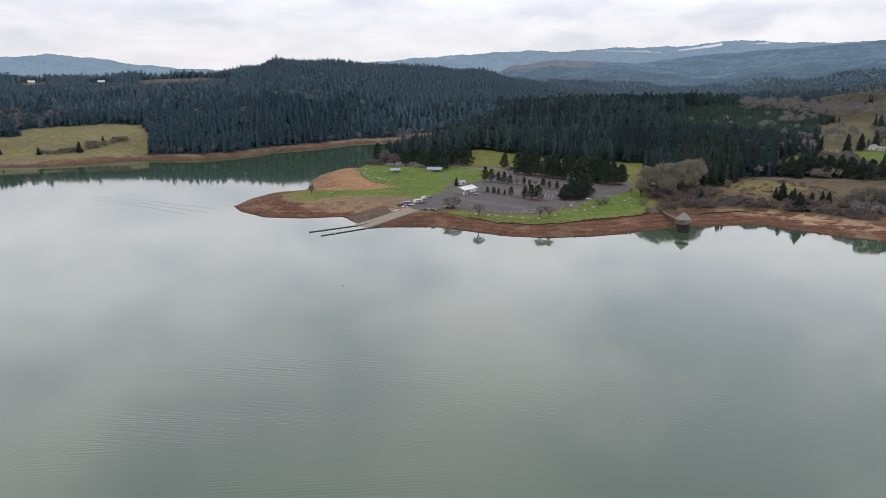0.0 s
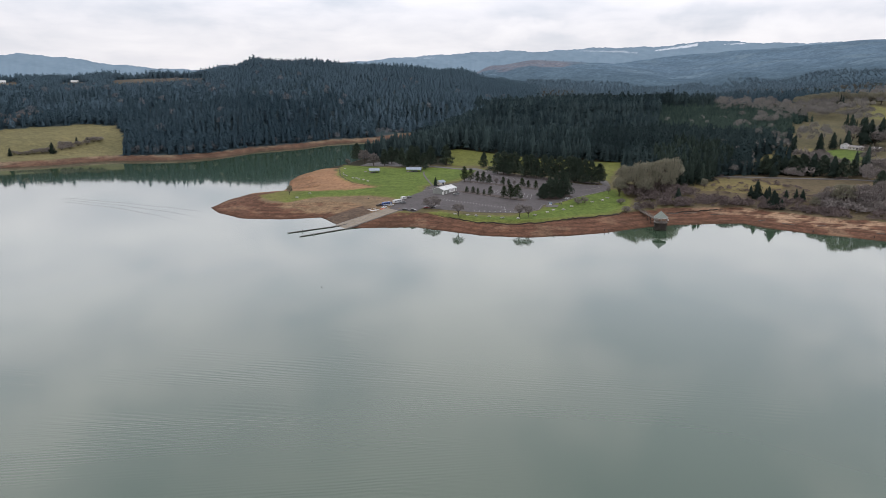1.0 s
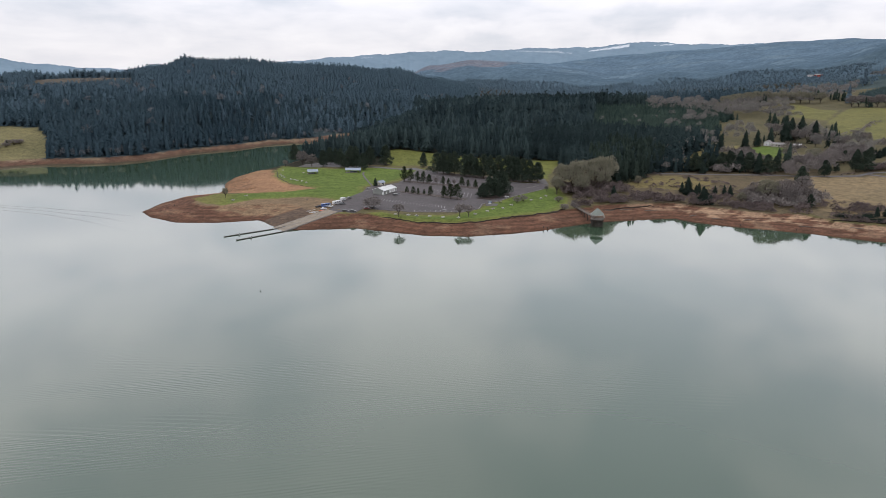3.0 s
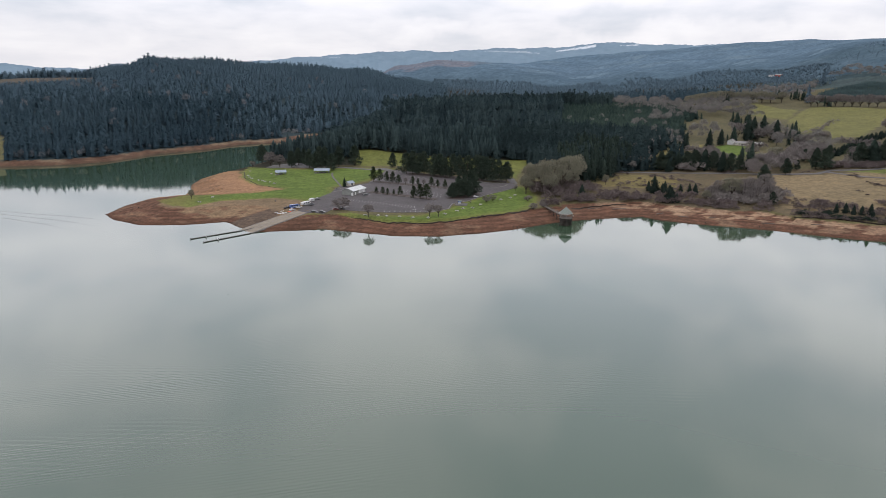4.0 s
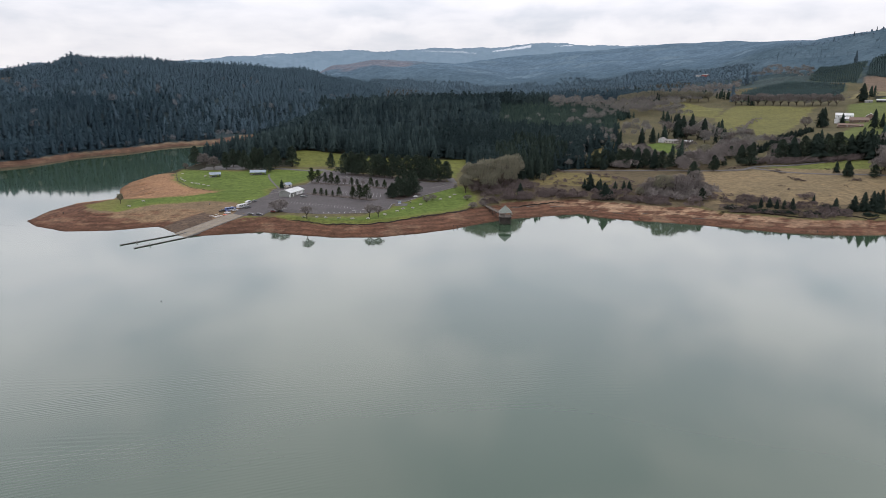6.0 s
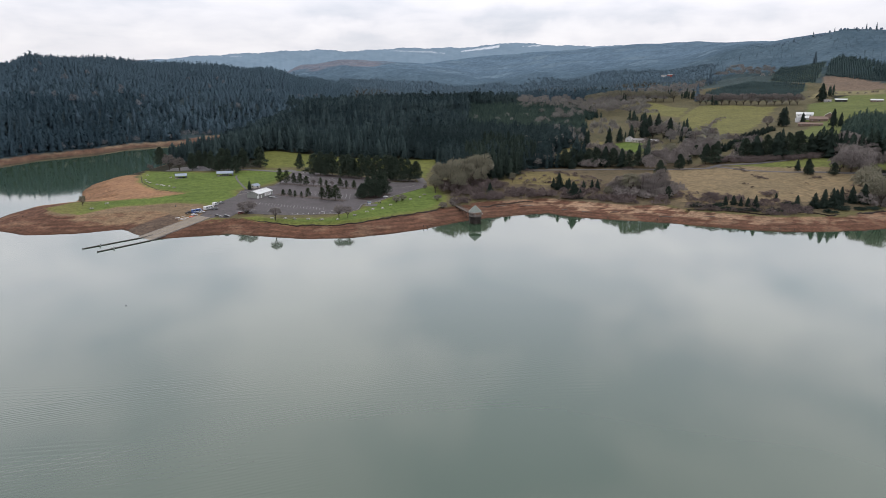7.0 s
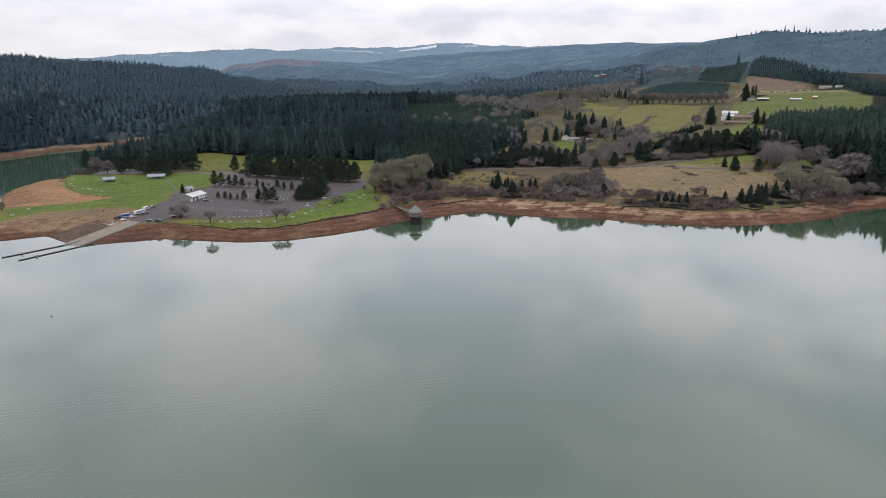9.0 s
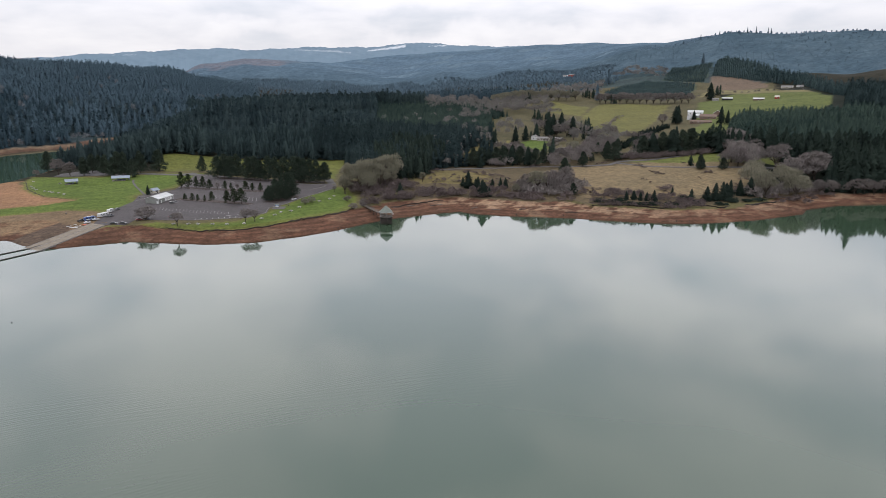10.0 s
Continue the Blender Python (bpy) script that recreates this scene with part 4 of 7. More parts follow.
def build_woods():
    u = RNG.uniform
    # the wooded hill beyond the inlet
    p = scatter(10.2, -1700, 420, 780, 2150, lambda az, r, x, y: between(az, -40, 9.5) & between(r, 950, 2080) & ~inside(PARK, x, y) & ~((az > -4) & (r < 1330)))
    a, far = np.degrees(np.arctan2(p[:, 0], p[:, 1])), np.hypot(p[:, 0], p[:, 1])
    # Farther trees more often take the colour with stronger painted haze.
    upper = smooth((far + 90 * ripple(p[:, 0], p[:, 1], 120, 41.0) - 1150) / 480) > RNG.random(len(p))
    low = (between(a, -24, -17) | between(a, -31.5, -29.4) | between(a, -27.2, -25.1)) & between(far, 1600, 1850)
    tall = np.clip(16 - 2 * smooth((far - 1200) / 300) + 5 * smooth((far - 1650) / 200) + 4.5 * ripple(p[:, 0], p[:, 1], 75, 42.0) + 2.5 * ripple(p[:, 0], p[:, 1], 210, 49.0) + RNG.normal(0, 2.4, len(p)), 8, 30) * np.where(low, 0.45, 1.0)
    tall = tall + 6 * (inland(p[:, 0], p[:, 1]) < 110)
    plant("woodland", far_firs, p[upper], tall[upper], u(0.95, 1.4, upper.sum()), VALLEY_FIR, "fir forest on the upper slopes of the far hill, colour paled for haze", "forest")
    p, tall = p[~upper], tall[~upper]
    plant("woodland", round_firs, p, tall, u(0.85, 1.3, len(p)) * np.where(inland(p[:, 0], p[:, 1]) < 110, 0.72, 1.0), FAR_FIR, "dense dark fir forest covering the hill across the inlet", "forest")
    p = scatter(9, -560, 20, 850, 1330, lambda az, r, x, y: between(az, -32, -1) & (inland(x, y) < 45) & (r > 940) & ~inside(np.array(WEST_MEADOW, float), x, y) & (RNG.random(len(x)) < 0.35))
    plant("shore_thicket", [crown_arrays(120, 40 + s, low=0.1, twig=0.14, thin=0.2) for s in range(3)], p, u(6, 13, len(p)), u(0.7, 1.0, len(p)), HAZED_ALDER, "pale bare alders along the far shore, greyed with painted haze", "thicket")
    p = scatter(26, -800, 420, 900, 1900, lambda az, r, x, y: between(az, -30, 9) & between(r, 1000, 1750) & ~inside(PARK, x, y) & (RNG.random(len(x)) < 0.07 + 0.10 * ripple(x, y, 90, 43.0)) & ~((az > -4) & (r < 1330)))
    plant("bare_grove", [crown_arrays(110, 45 + s, low=0.2, twig=0.12, spread=0.3, thin=0.2) for s in range(3)], p, u(17, 24, len(p)), u(0.8, 1.1, len(p)), HAZED_ALDER, "pale bare trees among the firs of the far hill, greyed with painted haze", "trees")
    # the fir plantation behind the park
    p = scatter(7.6, -90, 560, 760, 1480, lambda az, r, x, y: between(az, -6.5, 19 - 5.0 * (r < 1005)) & between(r, 800, np.where(az < 4.5, 1130 + 55 * np.clip(az, -2, 4.5), 1470)) & ~inside(PARK, x, y) & ~((x < -20) & (y < 850)) & ~((x < 20) & (y < 815)))
    far = np.hypot(p[:, 0], p[:, 1]) + 14 * ripple(p[:, 0], p[:, 1], 45, 54.0)
    keep = ~(between(far, 962, 982) | between(far, 1052, 1074) | between(far, 1150, 1172)) & (RNG.random(len(p)) < 0.93)
    p, far = p[keep], far[keep]
    veteran = np.where(RNG.random(len(p)) < 0.07, 1.35, 1.0)
    age = veteran * np.select([far < 968, far < 1060, far < 1158], [19.0, 12.5, 16.5], 23.0) + 3 * ripple(p[:, 0], p[:, 1], 38, 55.0)
    tall = np.clip(age + 5 * (p[:, 0] < 90) + RNG.normal(0, 2.6, len(p)), 8, 31)
    for m, shapes, label in ((far < 990, edge_firs, "dark fir plantation along the park meadow"), (far >= 990, wood_firs, "older dark fir plantation on the rising ground behind")):
        plant("fir_plantation", shapes, p[m], tall[m], u(0.9, 1.3, m.sum()), BLACK_FIR if shapes is edge_firs else HILL_FIR, label, "forest", tint=np.clip(RNG.normal(0.3, 0.24, m.sum()), 0, 1))
    p = scatter(7.2, 180, 560, 660, 1100, lambda az, r, x, y: between(az + 1.2 * ripple(x, y, 30, 53.0), 14, 27.6) & between(r + 25 * ripple(x, y, 40, 52.0), 655, 1005) & ~inside(PARK, x, y) & ~inside(np.array(EAST_HEATH, float), x, y))
    plant("fir_plantation", wood_firs, p, u(14, 22, len(p)), u(0.9, 1.3, len(p)), BLACK_FIR, "dark firs between the oaks and the young plantation", "forest", tint=np.clip(RNG.normal(0.25, 0.15, len(p)), 0, 0.8))
    p = scatter(6.2, 220, 720, 800, 1420, lambda az, r, x, y: between(az + 1.3 * ripple(x, y, 45, 51.0), 19, 28.6) & between(r + 25 * ripple(x, y, 40, 52.0), 1005, 1320))
    plant("young_plantation", wood_firs, p, u(9, 14, len(p)), u(0.95, 1.3, len(p)), YOUNG_FIR, "lighter green young fir plantation on the rising ground", "forest")
    p = scatter(9, 100, 760, 1200, 1600, lambda az, r, x, y: between(az, 6, 23) & between(r, 1310, 1470))
    plant("woodland", wood_firs, p, np.clip(23 + 6 * ripple(p[:, 0], p[:, 1], 30, 56.0) + RNG.normal(0, 4, len(p)), 12, 38), u(0.8, 1.2, len(p)), BLACK_FIR, "tall firs on the crest behind the plantation", "forest", tint=np.clip(RNG.normal(0.34, 0.16, len(p)), 0, 0.9))
    # the valley floor and the ridges behind
    p = scatter(15, 100, 2100, 1300, 2700, lambda az, r, x, y: between(az, 8.5, 38 + 2 * ripple(x, y, 90, 66.0)) & (r >= 1470) & (r < 2480 - 62 * np.clip(az - 35.5, 0, 20) + 70 * ripple(x, y, 70, 59.0)) & ~((az > 28) & (r < 1500 + 34 * (az - 28))))
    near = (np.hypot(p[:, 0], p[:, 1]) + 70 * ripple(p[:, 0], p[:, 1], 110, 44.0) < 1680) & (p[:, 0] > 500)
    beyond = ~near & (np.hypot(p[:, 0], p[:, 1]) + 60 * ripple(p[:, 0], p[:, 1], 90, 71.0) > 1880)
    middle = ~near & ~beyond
    # Valley, ridge and slope woods use needle colours with haze painted in.
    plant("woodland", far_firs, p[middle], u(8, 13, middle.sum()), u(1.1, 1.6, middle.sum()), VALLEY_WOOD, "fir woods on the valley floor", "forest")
    plant("woodland", far_firs, p[beyond], u(5, 10, beyond.sum()), u(1.2, 1.8, beyond.sum()), SLOPE_FIR, "fir woods at the back of the valley, tinted blue for haze", "forest")
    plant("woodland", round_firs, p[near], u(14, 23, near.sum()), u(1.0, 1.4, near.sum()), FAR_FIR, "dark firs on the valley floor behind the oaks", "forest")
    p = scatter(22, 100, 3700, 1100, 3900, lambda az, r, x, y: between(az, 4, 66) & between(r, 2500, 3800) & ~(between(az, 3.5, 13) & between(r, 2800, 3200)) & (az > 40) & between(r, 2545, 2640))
    plant("woodland", ridge_firs, p, u(4, 8, len(p)), u(1.8, 2.8, len(p)), RIDGE_FIR, "forest on the long ridge behind the valley, tinted blue for haze", "forest", speckle=0.05)
    p = scatter(75, 150, 800, 2500, 3400, lambda az, r, x, y: between(az, 4, 13) & between(r, 2780, 3230))
    plant("regrowth", ridge_firs, p, u(3, 7, len(p)) * np.where(RNG.random(len(p)) < 0.05, 2.6, 1.0), u(1.2, 1.8, len(p)), RIDGE_FIR, "scattered young firs on the logged hilltop", "forest", speckle=0.05)
    p = scatter(15, 900, 2500, 900, 2100, lambda az, r, x, y: between(az, 33, 66) & between(r, 2000, 2540) & ~inside(np.array([(1385, 1360), (1558, 1523), (1545, 1380), (1490, 1196), (1320, 940), (1260, 740), (1195, 855), (1240, 945), (1345, 1050), (1395, 1140), (1411, 1215)], float), x, y) & (RNG.random(len(x)) < 0.30 + 0.4 * ripple(x, y, 90, 65.0)))
    plant("woodland", ridge_firs, p, u(3, 5.5, len(p)) * np.where(RNG.random(len(p)) < 0.02, 1.9, 1.0), u(1.3, 2.0, len(p)), SLOPE_FIR, "young fir regrowth on the slope above the farm, tinted blue for haze", "forest", speckle=0.05)
    # the wood that comes down to the water in the east
    p = scatter(8.2, 520, 1500, 330, 1300, lambda az, r, x, y: between(az + 1.6 * ripple(x, y, 34, 60.0), np.where(r > 760, 46.8, 47.8), 66) & between(r, 690, 1650) & ~((az < 54.5) & (r > 1235)) & ~((az < 54) & (r < 790)))
    a, far = np.degrees(np.arctan2(p[:, 0], p[:, 1])), np.hypot(p[:, 0], p[:, 1])
    young = (far > 860) & (far < 1260) & (a < 58)
    plant("young_plantation", wood_firs, p[young], np.clip(12 + 4 * ripple(p[young][:, 0], p[young][:, 1], 26, 57.0) + RNG.normal(0, 1.6, young.sum()), 4, 16), u(1.0, 1.3, young.sum()), YOUNG_FIR, "young green fir wood below the hill pasture", "forest", tint=np.clip(RNG.normal(0.5, 0.2, young.sum()), 0, 1))
    hill_wood = np.array([(1558, 1523), (1545, 1380), (1490, 1196), (1320, 940), (1260, 740), (1190, 560), (1000, 560), (1060, 690), (1195, 855), (1240, 945), (1345, 1050), (1395, 1140), (1411, 1215), (1500, 1380)], float)
    q = scatter(10.5, 1150, 1950, 700, 1600, lambda az, r, x, y: inside(hill_wood, x, y))
    plant("woodland", wood_firs, q, u(10, 19, len(q)), u(0.95, 1.3, len(q)), PLOT_FIR, "dark fir wood behind the hill pasture", "forest", tint=np.clip(RNG.normal(0.2, 0.15, len(q)), 0, 0.8))
    block = np.array([(1385, 1360), (1550, 1508), (1590, 1478), (1411, 1215), (1400, 1290)], float)
    gx, gy = np.meshgrid(np.arange(1380, 1600, 7.0), np.arange(1200, 1520, 7.0))
    q = np.stack([gx.ravel(), gy.ravel()], -1) + RNG.uniform(-0.8, 0.8, (gx.size, 2))
    q = q[inside(block, q[:, 0], q[:, 1])]
    plant("young_plantation", far_firs, q, u(8, 10, len(q)), u(1.1, 1.4, len(q)), PLOT_FIR, "close rows of planted firs above the brown field", "plantation")
    p = p[~young]
    near = np.hypot(p[:, 0], p[:, 1]) < 850
    tall = np.clip(17 + 11 * (near & (p[:, 0] > 590)) + 5 * ripple(p[:, 0], p[:, 1], 34, 58.0) + RNG.normal(0, 3, len(p)), 8, 32)
    plant("woodland", near_firs, p[near], tall[near], u(0.75, 1.15, near.sum()), FIR, "dark firs along the eastern shore", "forest", tint=np.clip(RNG.normal(0.4, 0.22, near.sum()), 0, 1))
    plant("woodland", wood_firs, p[~near], tall[~near], u(0.8, 1.2, (~near).sum()), BLACK_FIR, "dark mixed fir wood behind the eastern shore", "forest", tint=np.clip(RNG.normal(0.3, 0.2, (~near).sum()), 0, 0.9))
    # oaks about the farms
    oaks = [crown_arrays(460, 60 + s, low=0.32, twig=0.042, spread=0.36, thin=0.42) for s in range(5)]
    belts = [[(414, 946), (496, 982), (570, 1035), (702, 1136), (790, 1235), (846, 1270), (1018, 1339), (1168, 1530), (1050, 1544), (981, 1514), (854, 1410), (718, 1272), (537, 1087), (438, 983)],
             [(905, 1180), (968, 1020), (1020, 1060), (955, 1230)], [(1224, 1555), (1253, 1514), (1268, 1426), (1293, 1395), (1374, 1506), (1329, 1666)],
             [(425, 836), (494, 839), (540, 880), (592, 956), (560, 960), (500, 905), (420, 870)], [(592, 956), (640, 900), (610, 840), (570, 803), (545, 850)],
             [(515, 770), (590, 800), (600, 740), (540, 655), (500, 690)], [(330, 700), (420, 770), (450, 820), (425, 830), (350, 760)]]
    belts = [np.array(b, float) for b in belts]
    p = scatter(18, 330, 1500, 600, 1750, lambda az, r, x, y: np.any([inside(b, x, y) for b in belts], axis=0) & (np.hypot(x - 480, y - 735) > 50) & (np.hypot(x - 505, y - 795) > 38) & (RNG.random(len(x)) < 0.75))
    high = np.hypot(p[:, 0], p[:, 1]) > 1500
    plant("oak_wood", oaks, p[~high], u(13, 22, (~high).sum()), u(0.8, 1.1, (~high).sum()), HAZED_OAK, "leafless grey-brown oaks between the fields, greyed for haze", "wood")
    plant("oak_wood", oaks, p[high], u(14, 21, high.sum()), u(1.0, 1.3, high.sum()), HAZED_OAK, "leafless oaks up the far slope, greyed for haze", "wood")
    p = scatter(42, 330, 1500, 620, 1750, lambda az, r, x, y: between(az, 28, 47) & between(r, 740, 1750) & (RNG.random(len(x)) < 0.16))
    p = np.concatenate([p + o for o in ((0, 0), (5, 3), (-3, 6), (7, 9), (1, -6))])
    plant("fir_clump", edge_firs, p, u(10, 24, len(p)), u(0.9, 1.3, len(p)), FIR, "dark firs in small clumps between the fields", "trees")
    p = scatter(17, 480, 900, 1000, 1450, lambda az, r, x, y: between(az, 23, 34) & between(r, 1270, 1450) & (RNG.random(len(x)) < 0.8))
    plant("oak_wood", oaks, p, u(13, 21, len(p)), u(0.9, 1.2, len(p)), HAZED_OAK, "belt of leafless oaks along the top of the plantation", "wood")
    p = scatter(26, 330, 700, 800, 1300, lambda az, r, x, y: between(az, 19, 28) & between(r, 1000, 1260) & (RNG.random(len(x)) < 0.2))
    plant("oak_wood", oaks, p, u(11, 15, len(p)), u(0.9, 1.2, len(p)), HAZED_OAK, "pale lichened oaks standing in the young firs, greyed for haze", "wood")
    wedge = np.array([(223, 605), (253, 606), (289, 648), (322, 697), (352, 807), (305, 825), (258, 760), (240, 690)], float)
    gx, gy = np.meshgrid(np.arange(215, 360, 6.5), np.arange(600, 830, 6.5))
    p = np.stack([gx.ravel(), gy.ravel()], -1) + RNG.uniform(-2.6, 2.6, (gx.size, 2))
    p = p[inside(wedge, p[:, 0], p[:, 1])]
    plant("fir_plantation", edge_firs, p, u(14, 26, len(p)), u(0.85, 1.25, len(p)), FIR, "dark firs coming forward to the mossy oaks", "forest", tint=np.clip(RNG.normal(0.28, 0.18, len(p)), 0, 0.9))
    p = scatter(14, 250, 420, 660, 900, lambda az, r, x, y: between(az, 22.5, 27.5) & between(r, 690, 930) & (RNG.random(len(x)) < 0.5))
    plant("oak_wood", oaks, p, u(11, 16, len(p)), u(0.9, 1.2, len(p)), HAZED_OAK, "lichened oaks at the plantation's edge, greyed for haze", "wood")
    p = scatter(14, -700, -560, 860, 1120, lambda az, r, x, y: (x < -600))
    plant("oak_wood", oaks, p, u(9, 16, len(p)), u(1.0, 1.3, len(p)), BARE, "bare trees at the end of the western meadow", "wood")


build_woods()

# ---- parts and simple forms ----
def part(name, bm, material, parent, label="", bevel=0.0):
    """Links a bmesh as one mesh object under a thing or a part."""
    if bevel:
        bmesh.ops.bevel(bm, geom=bm.edges[:], offset=bevel, segments=1, affect="EDGES")
    me = bpy.data.meshes.new(name)
    bm.to_mesh(me)
    bm.free()
    me.materials.append(material)
    ob = new(name, me)
    ob.parent = parent
    if label:
        ob["label"] = label
    return ob


def box(sx, sy, sz, x=0, y=0, z=0, bm=None, turn=None):
    """A block on its base centre; further blocks may be added to the same part."""
    bm = bm or bmesh.new()
    m = Matrix.Translation((x, y, z + sz / 2)) @ (turn or Matrix.Identity(4)) @ Matrix.Diagonal((sx, sy, sz, 1))
    bmesh.ops.create_cube(bm, size=1, matrix=m)
    return bm


def rod(p, q, r0, r1=None, sides=6, bm=None):
    """A tapered round bar from p to q."""
    bm = bm or bmesh.new()
    p, q = Vector(p), Vector(q)
    m = Matrix.Translation((p + q) / 2) @ (q - p).to_track_quat("Z", "Y").to_matrix().to_4x4()
    bmesh.ops.create_cone(bm, cap_ends=True, segments=sides, radius1=r0, radius2=r0 if r1 is None else r1, depth=(q - p).length, matrix=m)
    return bm


def solid(verts, faces):
    bm = bmesh.new()
    vs = [bm.verts.new(v) for v in verts]
    for f in faces:
        bm.faces.new([vs[k] for k in f])
    bmesh.ops.recalc_face_normals(bm, faces=bm.faces)
    return bm


def prism(outline, y0, y1):
    """An outline in x and z, drawn out along y."""
    n = len(outline)
    v = [(x, y0, z) for x, z in outline] + [(x, y1, z) for x, z in outline]
    return solid(v, [tuple(range(n)), tuple(range(2 * n - 1, n - 1, -1))] + [(k, (k + 1) % n, n + (k + 1) % n, n + k) for k in range(n)])


def thing(name, x, y, turn=0.0, label="", category="", group="", z=None):
    ob = new(name)
    ob.empty_display_size = 0.5
    ob.matrix_world = pose(x, y, height(x, y) if z is None else z, 0, 0, turn)
    return tagged(ob, label, category, group)


def drape(name, outline, material, lift, parent=None, step=5.0, skirt=0.5):
    """A paved or planted area that follows the ground, with an edge of its own."""
    bm = bmesh.new()
    bm.faces.new([bm.verts.new((x, y, 0)) for x, y in outline])
    bmesh.ops.triangulate(bm, faces=bm.faces[:])
    xs, ys = [p[0] for p in outline], [p[1] for p in outline]
    for lo, hi, no in ((min(xs), max(xs), (1, 0, 0)), (min(ys), max(ys), (0, 1, 0))):
        k = lo + step
        while k < hi:
            bmesh.ops.bisect_plane(bm, geom=bm.verts[:] + bm.edges[:] + bm.faces[:], plane_co=(k, k, 0), plane_no=no)
            k += step
    co = np.array([v.co[:2] for v in bm.verts])
    z = ground_height(co[:, 0], co[:, 1]) + lift
    for v, h in zip(bm.verts, z):
        v.co.z = h
    bmesh.ops.recalc_face_normals(bm, faces=bm.faces)
    if sum(f.normal.z for f in bm.faces) < 0:
        bmesh.ops.reverse_faces(bm, faces=bm.faces)
    rim = [e for e in bm.edges if e.is_boundary]
    got = bmesh.ops.extrude_edge_only(bm, edges=rim)
    for v in got["geom"]:
        if isinstance(v, bmesh.types.BMVert):
            v.co.z -= skirt
    return part(name, bm, material, parent)


# ---- single trees ----
def tree_parts(ob, crown, bark_bm, leaves, tint=0.3):
    sv, sf = crown
    link_mesh("crown", sv, sf, leaves, ob, tint=np.clip(np.random.default_rng(len(sv)).normal(tint, 0.12, len(sv)), 0, 1))
    part("trunk", bark_bm, BARK, ob)


def fir_kind(seed, slim, leaves, label, bare=0.14):
    """A fir of unit height with a bare lower stem."""
    ob = tagged(new("fir_tree"), label, "tree")
    v, f = spire_arrays(520, seed, slim * 0.84, bare * 0.7, 0.62, 0.42)
    tree_parts(ob, (v, f), rod((0, 0, -0.03), (0, 0, 0.9), 0.022, 0.004), leaves)
    return ob


def pine_kind(seed, slim, leaves, label, bare=0.25, pads=44, tufts=48, size=1.0):
    """A pine of unit height: a bare lower stem, limbs and pads of needles."""
    ob = tagged(new("pine_tree"), label, "tree")
    g = np.random.default_rng(seed)
    bm = rod((0, 0, -0.03), (0, 0, 0.9), 0.020, 0.004)
    for k in range(9):
        a, z = k * 2.4 + g.random(), bare + 0.6 * k / 9
        rod((0, 0, z - 0.03), (0.7 * slim * math.cos(a), 0.7 * slim * math.sin(a), z + 0.04), 0.006, 0.002, 4, bm)
    tree_parts(ob, tuft_arrays(pads, tufts, seed, slim, bare, size), bm, leaves)
    return ob


def oak_kind(seed, clumps, leaves, label, name="oak_tree", low=0.18, twig=0.052, thin=0.13):
    """A broad bare tree of unit height: stem, forked limbs and sprays of twigs."""
    ob = tagged(new(name), label, "tree")
    g = np.random.default_rng(seed)
    bm = rod((0, 0, -0.03), (0.01, 0, low + 0.05), 0.032, 0.024)
    for k in range(7):
        a, s = k * 0.9 + g.random() * 0.5, g.uniform(0.18, 0.34)
        mid = (s * 0.5 * math.cos(a), s * 0.5 * math.sin(a), low + g.uniform(0.16, 0.26))
        end = (s * math.cos(a), s * math.sin(a), g.uniform(0.62, 0.9))
        rod((0.01, 0, low), mid, 0.017, 0.011, 5, bm)
        rod(mid, end, 0.011, 0.004, 4, bm)
        rod(mid, (end[0] * 1.3, end[1] * 1.2, end[2] - 0.14), 0.007, 0.003, 4, bm)
    tree_parts(ob, crown_arrays(clumps, seed, low=low, twig=twig, thin=thin), bm, leaves)
    return ob


def stand(kinds, places, group, width=1.0, jitter=0.12):
    """Sets copies of the kinds at (x, y, height)."""
    for k, (x, y, h) in enumerate(places):
        src = kinds[k % len(kinds)]
        w = h * width * (1 + jitter * math.sin(k * 7.1 + x))
        m = Matrix.Translation((x, y, height(x, y) - 0.15)) @ Matrix.Rotation(k * 2.4 + x, 4, "Z") @ Matrix.Diagonal((w, w, h, 1))
        tagged(copy_thing(src, m), group=group)


def discard(kinds):
    for ob in kinds:
        for o in (*ob.children_recursive, ob):
            bpy.data.objects.remove(o)


DARK_FIRS = [fir_kind(s, sl, FIR, "dark green fir with a straight stem") for s, sl in ((101, 0.33), (102, 0.36), (103, 0.30), (104, 0.39))]
# Skyline firs take the slope's hazed colour, not that of near firs.
SKYLINE_FIRS = [fir_kind(s, 0.3, SLOPE_FIR, "lone fir standing above the hill, tinted blue-grey for haze") for s in (171, 172)]
LOT_FIRS = [pine_kind(s, sl, LOT_PINE, "young olive-green pine in a mulched strip of the car park", 0.2, 22, 36, 1.15) for s, sl in ((111, 0.26), (112, 0.30), (113, 0.24))]
SHORE_FIRS = [fir_kind(s, sl, FIR, "small bushy fir near the shore", 0.04) for s, sl in ((121, 0.38), (122, 0.44), (123, 0.34))]
PARK_PINES = [pine_kind(s, sl, PARK_PINE, "dark green pine with a bare lower stem and a rounded top", bare) for s, sl, bare in ((161, 0.33, 0.12), (162, 0.37, 0.10), (163, 0.30, 0.14), (164, 0.35, 0.11))]
BELT_TREES = [PARK_PINES[0], DARK_FIRS[1], PARK_PINES[3], DARK_FIRS[3], PARK_PINES[1]]
MOSSY_OAKS = [oak_kind(s, 3800, OAK, "leafless oak covered in pale green lichen", twig=0.036, thin=0.24) for s in (131, 132, 133)]
